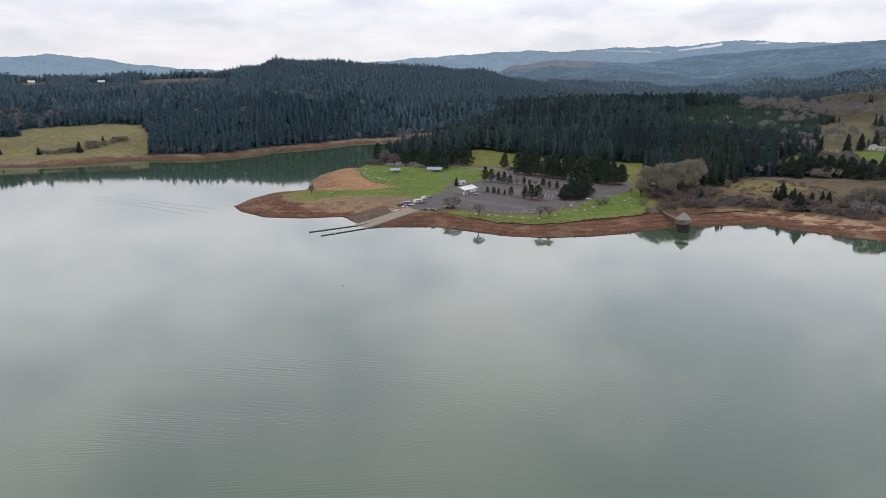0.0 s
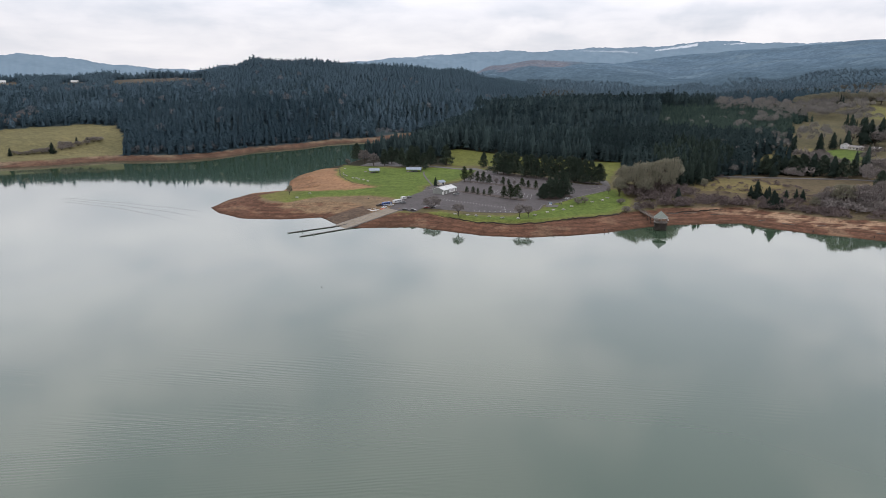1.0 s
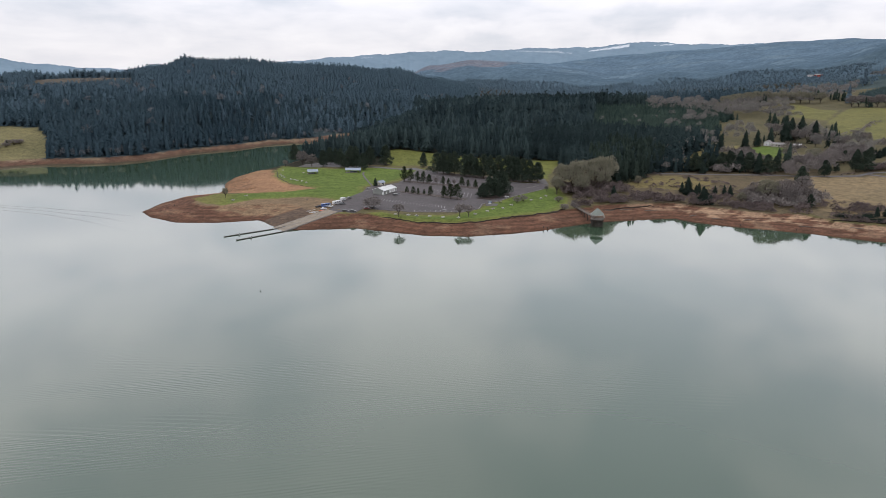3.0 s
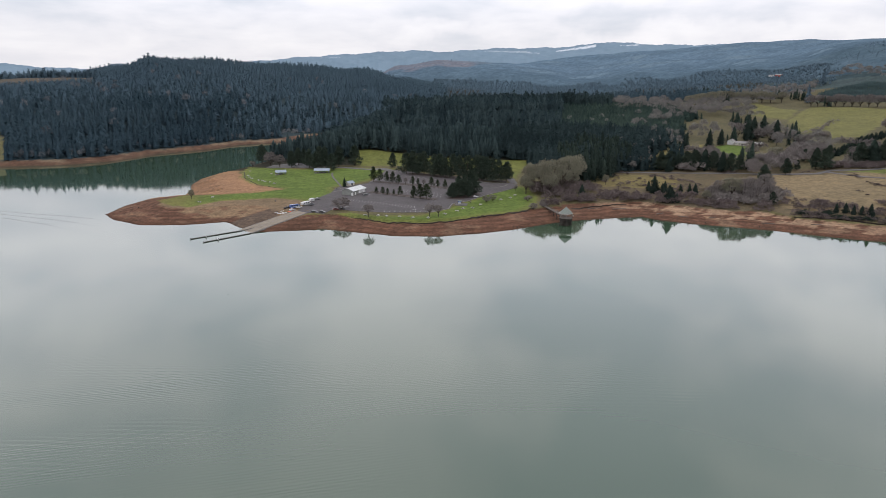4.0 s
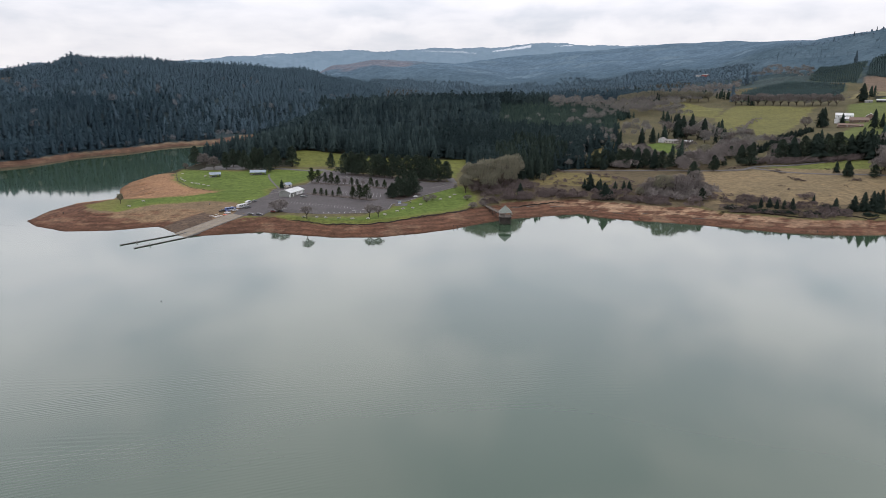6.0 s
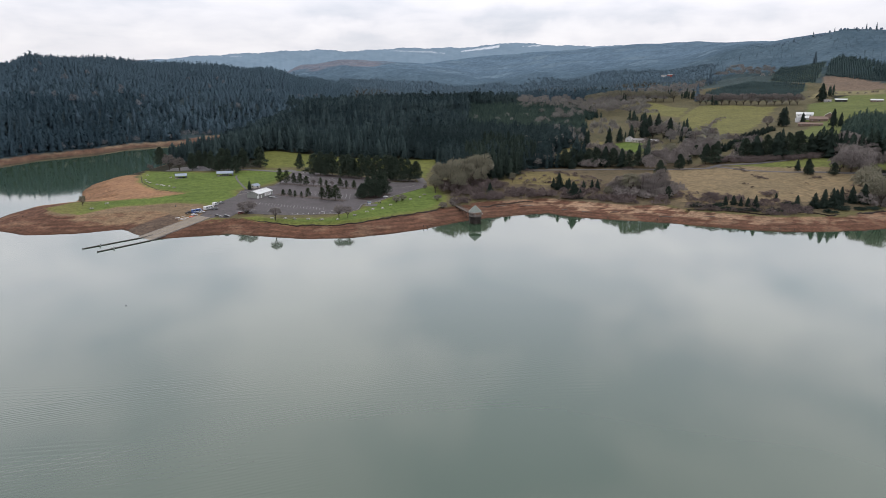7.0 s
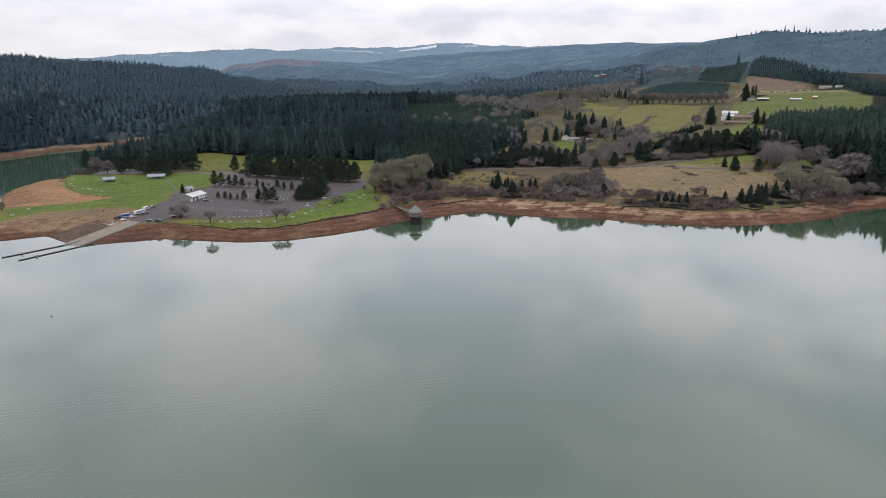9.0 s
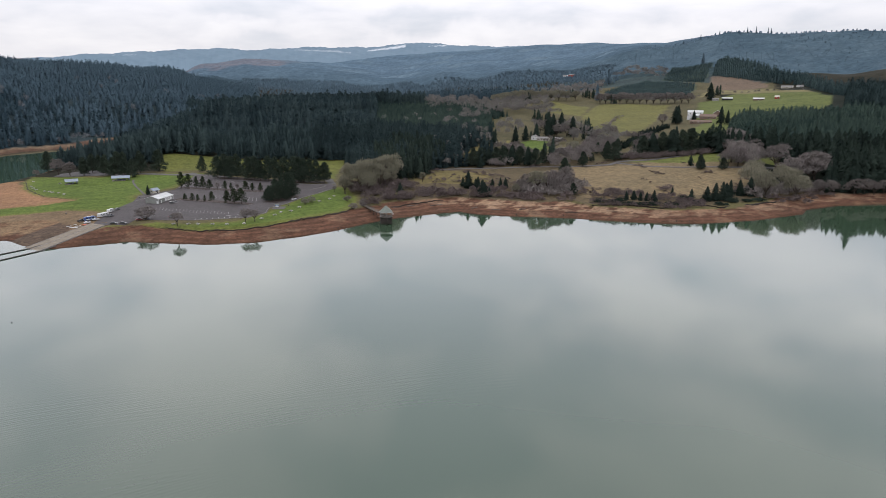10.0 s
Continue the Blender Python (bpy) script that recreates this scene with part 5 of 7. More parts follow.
BARE_TREES = [oak_kind(s, 2200, BARE, "leafless brown-grey tree with fine twigs", "bare_tree", 0.15, 0.045, 0.22) for s in (141, 142, 143)]
BUSHES = [oak_kind(s, 1500, BARE, "grey leafless bush with many stems", "bare_bush", 0.03, 0.07, 0.13) for s in (181, 182)]
THIN_TREES = [oak_kind(s, 1100, BARE, "small leafless tree beside the bank", "bare_tree", 0.25, 0.07, 0.12) for s in (151, 152)]

stand(PARK_PINES, [(-81, 845, 22), (-49, 885, 22), (-43, 774, 19), (-30, 802, 17), (-23, 764, 21), (-15, 750, 19), (-6, 752, 24), (1, 733, 18), (9, 760, 23), (27, 766, 23), (-36, 790, 20), (-12, 775, 22)], "pines by the picnic shelters", 1.15)
stand(BARE_TREES, [(-68, 801, 19), (-56, 781, 16), (-87, 796, 9)], "bare trees by the shelters", 0.9)
stand(PARK_PINES, [(67, 743, 17), (77, 696, 22), (83, 692, 24), (89, 690, 22), (94, 688, 24), (103, 677, 22), (112, 664, 20), (119, 660, 24), (125, 657, 23), (132, 653, 23), (143, 637, 24), (147, 635, 23),
                  (151, 628, 23), (157, 625, 22), (165, 627, 19), (140, 645, 24), (108, 672, 23)], "pines behind the car park", 1.15)
stand(LOT_FIRS, [(40, 645, 14.5), (46, 643, 13), (52, 638, 11), (57, 633, 11.5), (62, 628, 9.5), (74, 620, 8.5), (79, 619, 6.5), (90, 609, 9.2), (95, 604, 7.5), (101, 599, 8)], "trees of the upper parking strip", 1.1)
stand(LOT_FIRS, [(38, 579, 6.1), (43, 573, 7), (47, 570, 6.2), (52, 568, 5.3), (57, 564, 8.8), (67, 553, 10.7), (72, 549, 12.5), (77, 546, 13)], "trees of the lower parking strip", 1.2)
stand(THIN_TREES, [(68, 623, 7.5), (84, 617, 6)], "bare trees of the parking strip", 0.9)
stand(PARK_PINES, [(99, 550, 13), (105, 552, 17), (110, 555, 18.5), (117, 562, 19), (121, 565, 20), (98, 554, 10), (113, 550, 15), (106, 560, 17)], "pine clump at the car park's corner", 1.1)
stand(MOSSY_OAKS, [(176, 580, 27), (181, 568, 29), (194, 582, 31), (209, 586, 32), (219, 592, 31), (166, 564, 18), (185, 558, 20), (200, 570, 25), (212, 575, 22), (249, 590, 11)], "mossy oaks behind the pier", 0.86)
stand(SHORE_FIRS, [(209, 544, 10.8), (277, 550, 14.9), (276, 559, 8.9), (289, 554, 8.9), (276, 508, 8), (305, 541, 7.9), (305, 531, 8.7), (300, 547, 7), (308, 537, 8), (282, 545, 9)], "firs on the heath")
stand(SHORE_FIRS, [(271, 511, 14.2), (274, 513, 12)], "firs on the heath", 1.3)
stand(BELT_TREES, [(335, 655, 20), (338, 644, 13), (346, 660, 18), (356, 659, 18), (362, 653, 19), (368, 646, 20), (374, 639, 21), (380, 633, 20), (382, 620, 20), (388, 615, 19), (398, 616, 17), (413, 622, 16), (351, 665, 19), (371, 655, 20)], "fir belt below the house", 1.25)
stand(BARE_TREES, [(318, 517, 16), (330, 501, 20), (337, 496, 17), (309, 513, 13), (331, 493, 11), (345, 512, 18), (352, 500, 16), (362, 520, 17)], "bare trees on the heath", 1.05)
stand(MOSSY_OAKS, [(322, 505, 21), (300, 505, 11), (458, 648, 20), (468, 660, 18)], "mossy oaks on the heath", 0.95)
stand(PARK_PINES, [(377, 545, 18), (342, 480, 10.8), (426, 584, 16), (453, 605, 10), (448, 609, 9), (476, 596, 21), (470, 601, 20), (513, 638, 17), (500, 640, 15), (490, 645, 14)], "pines along the lane", 1.15)
stand(BELT_TREES, [(522, 605, 23), (531, 599, 24), (543, 598, 26), (551, 591, 28), (562, 588, 27), (574, 586, 28), (587, 584, 24), (596, 584, 23), (536, 606, 24), (557, 600, 26), (580, 596, 26), (517, 527, 10.7), (510, 507, 15), (514, 510, 13), (530, 497, 12)], "dark fir belt by the meadow", 1.2)
stand(SHORE_FIRS, [(370, 445, 7.2), (376, 443, 7.9), (378, 437, 7.2), (382, 434, 7.1), (385, 429, 9.4), (417, 443, 6.5), (419, 423, 9), (428, 415, 12), (435, 413, 14.5), (444, 414, 15), (452, 418, 13), (461, 422, 14), (473, 423, 14), (483, 421, 16)], "firs along the eastern bank", 1.1)
stand(MOSSY_OAKS, [(519, 451, 27), (489, 410, 24), (544, 440, 25), (515, 401, 25), (500, 425, 24), (530, 420, 26), (505, 440, 26)], "mossy oaks at the eastern cove", 1.05)
stand(BARE_TREES, [(592, 448, 33), (603, 452, 29), (593, 489, 29), (570, 450, 28), (554, 501, 22), (544, 504, 18), (560, 515, 20), (620, 540, 20), (564, 405, 14), (583, 396, 15), (593, 394, 15), (599, 389, 14), (609, 387, 13), (553, 408, 14), (625, 380, 14)], "bare trees at the eastern cove", 1.2)
stand(DARK_FIRS, [(468, 793, 21), (489, 802, 20), (541, 826, 34), (587, 862, 30), (570, 809, 28), (558, 840, 30), (770, 819, 28), (776, 830, 26), (817, 834, 15), (795, 758, 25), (800, 750, 20), (1044, 1028, 33), (1051, 1033, 30)], "tall firs about the farms", 1.0)
stand(BARE_TREES, [(748, 828, 19), (553, 822, 20), (564, 814, 20), (557, 873, 22), (548, 775, 19), (575, 780, 18), (600, 770, 18), (590, 745, 19), (560, 740, 18)], "bare trees about the houses", 1.1)
stand(BARE_TREES, [(911, 1200, 24), (912, 1182, 24), (918, 1166, 23), (925, 1152, 25), (933, 1141, 24), (941, 1130, 23), (951, 1122, 24), (961, 1113, 25), (970, 1103, 24), (976, 1089, 23), (980, 1074, 24), (985, 1060, 23), (988, 1045, 24), (990, 1028, 22)], "row of oaks above the meadow", 1.2)
stand(MOSSY_OAKS, [(764, 1304, 27), (786, 1310, 28), (809, 1318, 29), (831, 1321, 26), (850, 1322, 28), (870, 1323, 27), (890, 1323, 28), (908, 1320, 25), (922, 1305, 26), (735, 1290, 26), (712, 1270, 25), (690, 1250, 25)], "hedge of oaks up the hill", 1.1)
stand(THIN_TREES, [(26, 486, 11), (70, 481, 10.5), (76, 479, 10), (160, 576, 6)], "small bare trees on the bank", 0.9)
stand(BUSHES, [(7, 516, 10.5), (123, 529, 6), (130, 536, 5.5), (158, 531, 5.5), (153, 499, 6), (163, 505, 5), (168, 520, 4.5)], "bare bushes by the lawn", 1.65)
stand(MOSSY_OAKS, [(-114, 582, 9.6)], "tree on the spit", 0.75)
stand(SHORE_FIRS, [(-520, 877, 9.9), (-482, 905, 14), (-478, 963, 8), (-564, 870, 6), (-467, 971, 6)], "firs in the western meadow", 1.0)
stand(BUSHES, [(-479, 943, 8), (-467, 975, 6.6), (-485, 939, 8), (-492, 901, 8), (-500, 895, 7), (-470, 950, 8), (-460, 975, 8), (-505, 888, 6), (-512, 884, 5), (-488, 910, 7), (-480, 925, 7), (-474, 935, 8), (-464, 962, 7), (-455, 980, 7), (-520, 886, 5)], "bushes in the western meadow", 2.1)
stand(SHORE_FIRS, [(12, 620, 8)], "fir by the kiosk", 1.0)
stand(DARK_FIRS, [(588, 402, 40), (575, 412, 28), (602, 405, 31), (618, 400, 30), (632, 395, 32), (610, 412, 33)], "tall firs on the eastern shore", 0.8)
stand(SKYLINE_FIRS, [(2590 * math.sin(radians(a)), 2590 * math.cos(radians(a)), h) for a, h in ((43.2, 14), (44.4, 17), (45.7, 13), (47.6, 21), (48.2, 23), (49.0, 20), (49.2, 18))], "lone trees on the skyline", 0.6)
stand(SKYLINE_FIRS, [(934, 1241, 36), (1173, 1512, 38), (1492, 1507, 32)], "lone firs on the hill", 0.85)
discard(BUSHES + DARK_FIRS + PARK_PINES + LOT_FIRS + SKYLINE_FIRS + SHORE_FIRS + MOSSY_OAKS + BARE_TREES + THIN_TREES)


# ---- thickets ----
def build_thickets():
    u = RNG.uniform
    bush = [crown_arrays(100, 200 + s, low=0.05, twig=0.2, spread=0.7, thin=0.26) for s in range(4)]
    oaks_small = [crown_arrays(160, 280 + s, low=0.25, twig=0.1, spread=0.4, thin=0.25) for s in range(3)]
    ready = lambda p: p[~inside(np.array(FRONT_LAWN, float), p[:, 0], p[:, 1])]

    def band(spacing, x0, x1, y0, y1, keep):
        gx, gy = np.meshgrid(np.arange(x0, x1, spacing), np.arange(y0, y1, spacing))
        p = np.stack([gx.ravel(), gy.ravel()], -1) + RNG.uniform(-0.5, 0.5, (gx.size, 2)) * spacing
        return ready(p[keep(p[:, 0], p[:, 1])])

    shore = lambda x, y: inland(x, y) - bank_width(x, y)
    p = band(4.0, 165, 300, 470, 580, lambda x, y: between(shore(x, y), 2, 46) & (x > 165 + (y - 490) * 0.1) & (ripple(x, y, 13, 20.0) > 0.0))
    plant("bramble_thicket", bush, p, u(2.5, 6.5, len(p)), u(0.9, 1.4, len(p)), BRAMBLE, "tangled brown brambles and bare bushes above the bank", "thicket")
    p = band(4.5, 290, 420, 400, 560, lambda x, y: between(shore(x, y), 3, 60) & (ripple(x, y, 18, 21.0) > -0.1))
    plant("bramble_thicket", bush, p, u(1.5, 5.0, len(p)), u(0.9, 1.5, len(p)), BRAMBLE, "purple-brown bramble patches on the heath", "thicket")
    p = band(4.5, 340, 640, 370, 640, lambda x, y: between(shore(x, y), 2, 240) & (ripple(x, y, 21, 22.0) > 0.60))
    plant("bramble_thicket", bush, p, u(1.0, 2.6, len(p)), u(1.0, 1.8, len(p)), BRAMBLE, "low dark bramble clumps on the dry field", "thicket")
    p = band(5, 300, 420, 480, 560, lambda x, y: (np.hypot((x - 338) / 32, (y - 508) / 26) < 1))
    plant("bare_thicket", bush, p, u(4, 9, len(p)), u(0.8, 1.2, len(p)), BARE, "grey leafless scrub below the bare trees", "thicket")
    p = band(6, 150, 260, 540, 640, lambda x, y: (np.hypot((x - 195) / 45, (y - 575) / 22) < 1))
    plant("bare_thicket", bush, p, u(4, 10, len(p)), u(0.8, 1.2, len(p)), BRAMBLE, "brown scrub at the foot of the oaks", "thicket")
    p = band(7, 480, 700, 370, 640, lambda x, y: between(np.degrees(np.arctan2(x, y)), 47, 62) & between(shore(x, y), 2, 26))
    plant("bare_thicket", bush, p, u(4, 10, len(p)), u(0.8, 1.1, len(p)), BARE, "bare alder scrub along the cove", "thicket")
    p = band(6, 330, 620, 560, 760, lambda x, y: (ripple(x, y, 26, 23.0) > 0.25) & ~in_clearing(x, y))
    plant("bare_thicket", bush, p, u(4, 11, len(p)), u(0.8, 1.2, len(p)), BARE, "bare hedges between the lane and the houses", "thicket")
    spots = [(359, 430, 5), (366, 423, 5), (374, 420, 4), (353, 442, 4), (361, 443, 5), (389, 412, 4), (410, 410, 5), (426, 398, 4), (443, 404, 4), (415, 428, 5), (436, 417, 5), (447, 409, 4), (345, 446, 4), (458, 402, 4), (470, 400, 4)]
    p = np.array([(x + RNG.normal(0, w * 0.6), y + RNG.normal(0, w * 0.45)) for x, y, w in spots for k in range(11)])
    plant("heath_shrubs", bush, p, u(1.8, 3.4, len(p)), u(1.2, 1.8, len(p)), FIR, "dark low evergreen shrubs along the edge of the heath", "shrubs", tint=np.full(len(p), 0.6))
    spots = [(376, 469, 7), (353, 464, 6), (422, 455, 6), (192, 531, 8), (203, 532, 8), (210, 525, 6), (223, 533, 7), (235, 536, 7), (315, 503, 7), (334, 505, 8), (337, 493, 7), (351, 497, 7), (348, 546, 8), (360, 530, 8), (300, 480, 6), (288, 492, 6), (492, 402, 8), (505, 398, 8), (520, 400, 9), (535, 405, 9), (548, 410, 9), (490, 420, 8), (478, 430, 7), (560, 405, 9)]
    p = np.array([(x + RNG.normal(0, w * 0.6), y + RNG.normal(0, w * 0.5)) for x, y, w in spots for k in range(7)])
    plant("purple_thicket", bush, p, u(2.0, 6.0, len(p)), u(0.9, 1.3, len(p)), BRAMBLE, "purple-grey leafless shrubs on the heath", "shrubs", tint=np.clip(RNG.normal(0.6, 0.2, len(p)), 0, 1))
    def along(line, step, side):
        q = []
        for (ax, ay), (bx, by) in zip(line[:-1], line[1:]):
            m = max(1, int(math.hypot(bx - ax, by - ay) / step))
            q += [(ax + (bx - ax) * k / m + RNG.normal(0, side), ay + (by - ay) * k / m + RNG.normal(0, side)) for k in range(m)]
        return np.array(q)

    p = along([(486, 603), (520, 590), (560, 588), (605, 570), (630, 560)] * 3, 3.0, 5.0)
    plant("bare_thicket", bush, p, u(3, 7, len(p)), u(0.9, 1.3, len(p)), BRAMBLE, "brown scrub between the lane and the fir belt", "thicket", tint=np.clip(RNG.normal(0.7, 0.2, len(p)), 0, 1))
    p = along([(540, 664), (588, 701), (640, 745), (727, 794)] * 2, 3.0, 2.2)
    plant("hedge_row", wood_firs, p, u(4, 8, len(p)), u(1.1, 1.6, len(p)), FIR, "dark hedge of small firs below the meadow", "hedge")
    p = along([(560, 650), (585, 680), (600, 690), (622, 722)] * 5, 3.5, 7.0)
    plant("nursery_trees", wood_firs, p, u(2.5, 6, len(p)), u(1.2, 1.7, len(p)), LOT_PINE, "rows of pale green young trees below the farm", "trees", tint=np.full(len(p), 0.9))
    p = along([(617, 866), (667, 877), (690, 884), (730, 925), (792, 979)], 6.0, 2.5)
    plant("hedge_row", bush, p, u(2.5, 5, len(p)), u(0.9, 1.3, len(p)), BARE, "bare hedge running up the meadow", "hedge")
    p = along([(395, 590), (430, 617), (470, 640), (505, 668), (540, 690)] * 2, 7.5, 8.0)
    plant("oak_wood", [crown_arrays(520, 260 + s, low=0.2, twig=0.07, spread=0.42, thin=0.26) for s in range(4)], p, u(9, 18, len(p)), u(0.8, 1.1, len(p)), BARE, "tall grey leafless trees above the lane", "wood")
    p = along([(560, 500), (585, 515), (605, 540), (640, 575), (680, 620)] * 3, 6.5, 8.0)
    plant("oak_wood", [crown_arrays(520, 270 + s, low=0.2, twig=0.07, spread=0.42, thin=0.26) for s in range(4)], p, u(9, 19, len(p)), u(0.9, 1.2, len(p)), BARE, "grey leafless trees before the eastern wood", "wood")
    p = along([(1075, 1088), (1130, 1045), (1200, 985), (1235, 960)], 11.0, 2.0)
    plant("hedge_row", oaks_small, p, u(5, 9, len(p)), u(0.9, 1.3, len(p)), BARE, "spaced small trees along the brown field", "hedge")
    p = band(6.5, 205, 330, 500, 655, lambda x, y: inside(np.array(EAST_HEATH, float), x, y) & (shore(x, y) > 4) & (ripple(x, y, 17, 67.0) + 0.6 * ripple(x, y, 7, 68.0) > 0.05))
    plant("heath_scrub", bush, p, u(1.0, 3.6, len(p)), u(1.1, 1.7, len(p)), BRAMBLE, "low brown scrub and rough grass on the heath", "shrubs", tint=np.clip(RNG.normal(0.6, 0.25, len(p)), 0, 1))
    # plantations of small firs on the hill
    for box_poly in ([(1269, 1411), (1430, 1559), (1507, 1484), (1307, 1313)], [(945, 1222), (1034, 1345), (1229, 1438), (1267, 1299), (1082, 1124)]):
        q = np.array(box_poly, float)
        gx, gy = np.meshgrid(np.arange(q[:, 0].min(), q[:, 0].max(), 6.5), np.arange(q[:, 1].min(), q[:, 1].max(), 6.5))
        p = np.stack([gx.ravel(), gy.ravel()], -1) + RNG.uniform(-0.8, 0.8, (gx.size, 2))
        p = p[inside(q, p[:, 0], p[:, 1])]
        plant("young_plantation", far_firs, p, u(5, 7.5, len(p)), u(1.3, 1.7, len(p)), PLOT_FIR, "rows of young firs on a hillside plot", "plantation", tint=np.clip(RNG.normal(0.45, 0.1, len(p)), 0, 1))


build_thickets()

# ---- paving ----
LOT = [(-26, 517), (-18, 508), (-6, 502), (1, 519), (12, 512), (40, 499), (73, 494), (89, 506), (95, 524), (109, 534), (127, 556), (144, 573), (163, 590), (170, 604), (166, 618),
       (150, 622), (139, 634), (103, 684), (69, 726), (58, 723), (40, 657), (34, 637), (10, 622), (4, 612), (0, 590), (-13, 564)]
lot = drape("car_park", LOT, ASPHALT, 0.12)
tagged(lot, "grey asphalt car park with worn white stalls", "car park", kind="structure")
road = drape("road_1", [(-60, 792), (-31, 774), (12, 760), (40, 737), (58, 741), (66, 726), (58, 722), (40, 728), (10, 751), (-32, 765), (-60, 784)], WORN_ASPHALT, 0.16)
tagged(road, "park road behind the picnic shelters", "road", kind="structure")
road = drape("road_2", [(166, 618), (171, 608), (176, 640), (165, 680), (110, 758), (105, 752), (158, 676), (168, 640)], WORN_ASPHALT, 0.14)
tagged(road, "park road leaving the car park", "road", kind="structure")


def strip_outline(line, width):
    """An outline of constant width along a line."""
    left, right = [], []
    for k, (x, y) in enumerate(line):
        a, b = line[max(k - 1, 0)], line[min(k + 1, len(line) - 1)]
        dx, dy = b[0] - a[0], b[1] - a[1]
        n = math.hypot(dx, dy)
        left.append((x - dy / n * width / 2, y + dx / n * width / 2))
        right.append((x + dy / n * width / 2, y - dx / n * width / 2))
    return left + right[::-1]


tagged(drape("road_3", strip_outline([(262, 668), (301, 649), (340, 636), (407, 592), (455, 578), (477, 588), (509, 580), (547, 579), (600, 585)], 6), WORN_ASPHALT, 0.2), "narrow country lane past the fields", "road", kind="structure")
tagged(drape("road_4", strip_outline([(468, 580), (480, 552), (505, 525), (545, 500), (610, 488), (680, 486)], 5), WORN_ASPHALT, 0.2), "gravel drive along the meadow", "road", kind="structure")
tagged(drape("path_1", strip_outline([(9, 621), (6, 647), (3, 672), (1, 700), (2, 714)], 1.8), WORN_ASPHALT, 0.14), "narrow asphalt path across the lawn", "path", kind="structure")
tagged(drape("road_5", [(-72, 790), (-48, 770), (-25, 768), (-20, 790), (-40, 815), (-66, 812)], WORN_ASPHALT, 0.13), "small parking area under the firs", "car park", kind="structure")
for line, w, label in (([(33, 588), (84, 543)], 7, "lower"), ([(41, 646), (104, 598)], 7, "upper")):
    tagged(drape("planting_strip", strip_outline(line, w), MULCH, 0.26), "mulched planting strip in the car park", "planting strip", kind="structure")
tagged(drape("planting_strip", [(94, 548), (104, 542), (126, 563), (124, 574), (108, 566)], MULCH, 0.26), "mulched corner bed under firs", "planting strip", kind="structure")
tagged(drape("planting_strip", [(78, 690), (100, 672), (135, 640), (163, 620), (166, 630), (140, 652), (108, 682), (82, 702)], MULCH, 0.26), "mulched bed under the firs behind the lot", "planting strip", kind="structure")


def build_kerbs():
    for line in ([(40, 500), (73, 495), (88, 506), (94, 524), (109, 535), (127, 557), (144, 574), (163, 591)], [(143, 594), (152, 598), (161, 606), (158, 615), (150, 618), (140, 626)], [(4, 613), (12, 604), (1, 592)], [(35, 640), (72, 724)],
                 [(33, 585), (84, 540)], [(40, 643), (103, 595)]):
        tagged(drape("kerb", strip_outline(line, 0.28), KERB, 0.28), "pale concrete kerb of the car park", "kerb", kind="structure")


build_kerbs()


def turf_edges():
    """The turf ends in a small broken scarp above the bare bank, coloured near-black for its shadow line."""
    g = random.Random(4)
    scarps = (([(14, 490.5), (38, 469.5), (61, 463), (83, 466), (108, 477), (121, 482), (131, 486), (144, 492), (152, 500), (158, 511)], "lawn", 0.7),
              ([(331, 438), (343, 433), (355, 428), (364, 415), (371, 405), (385, 407)], "heath", 1.3), ([(403, 405), (408, 402), (414, 397), (415, 389), (422, 389), (430, 393)], "heath", 1.2), ([(444, 391), (462, 392), (481, 394), (492, 398)], "heath", 0.9),
              ([(186, 505), (202, 509), (213, 511), (228, 515), (238, 514)], "bramble", 0.9), ([(-93, 762), (-86, 707), (-68, 655), (-46, 627)], "lawn", 0.12))
    for line, label, tall in scarps:
        pts = []
        for (ax, ay), (bx, by) in zip(line[:-1], line[1:]):
            n = max(2, int(math.hypot(bx - ax, by - ay) / 2.2))
            pts += [(ax + (bx - ax) * k / n + g.uniform(-0.5, 0.5), ay + (by - ay) * k / n + g.uniform(-0.8, 0.8)) for k in range(n)]
        verts, faces = [], []
        for k, (x, y) in enumerate(pts):
            h, end = height(x, y), math.sin(math.pi * (k + 0.5) / len(pts)) ** 0.3
            lip = h + tall * end * g.uniform(0.55, 1.05)
            dx, dy = (0.0, 1.0) if label != "lawn" or x > 0 else (0.8, 0.6)
            verts += [(x - 0.5 * dx, y - 0.5 * dy, h - 0.6), (x - 0.15 * dx, y - 0.15 * dy, lip - 0.2), (x, y, lip), (x + 2.6 * dx, y + 2.6 * dy, height(x + 2.6 * dx, y + 2.6 * dy) - 0.15)]
            if k:
                i = 4 * k
                faces += [(i - 4 + j, i + j, i + j + 1, i - 3 + j) for j in range(3)]
        ob = link_mesh("turf_edge", verts, faces, SHADOW_SCARP)
        tagged(ob, "dark broken scarp at the edge of the %s turf" % label, "scarp", kind="structure")


turf_edges()


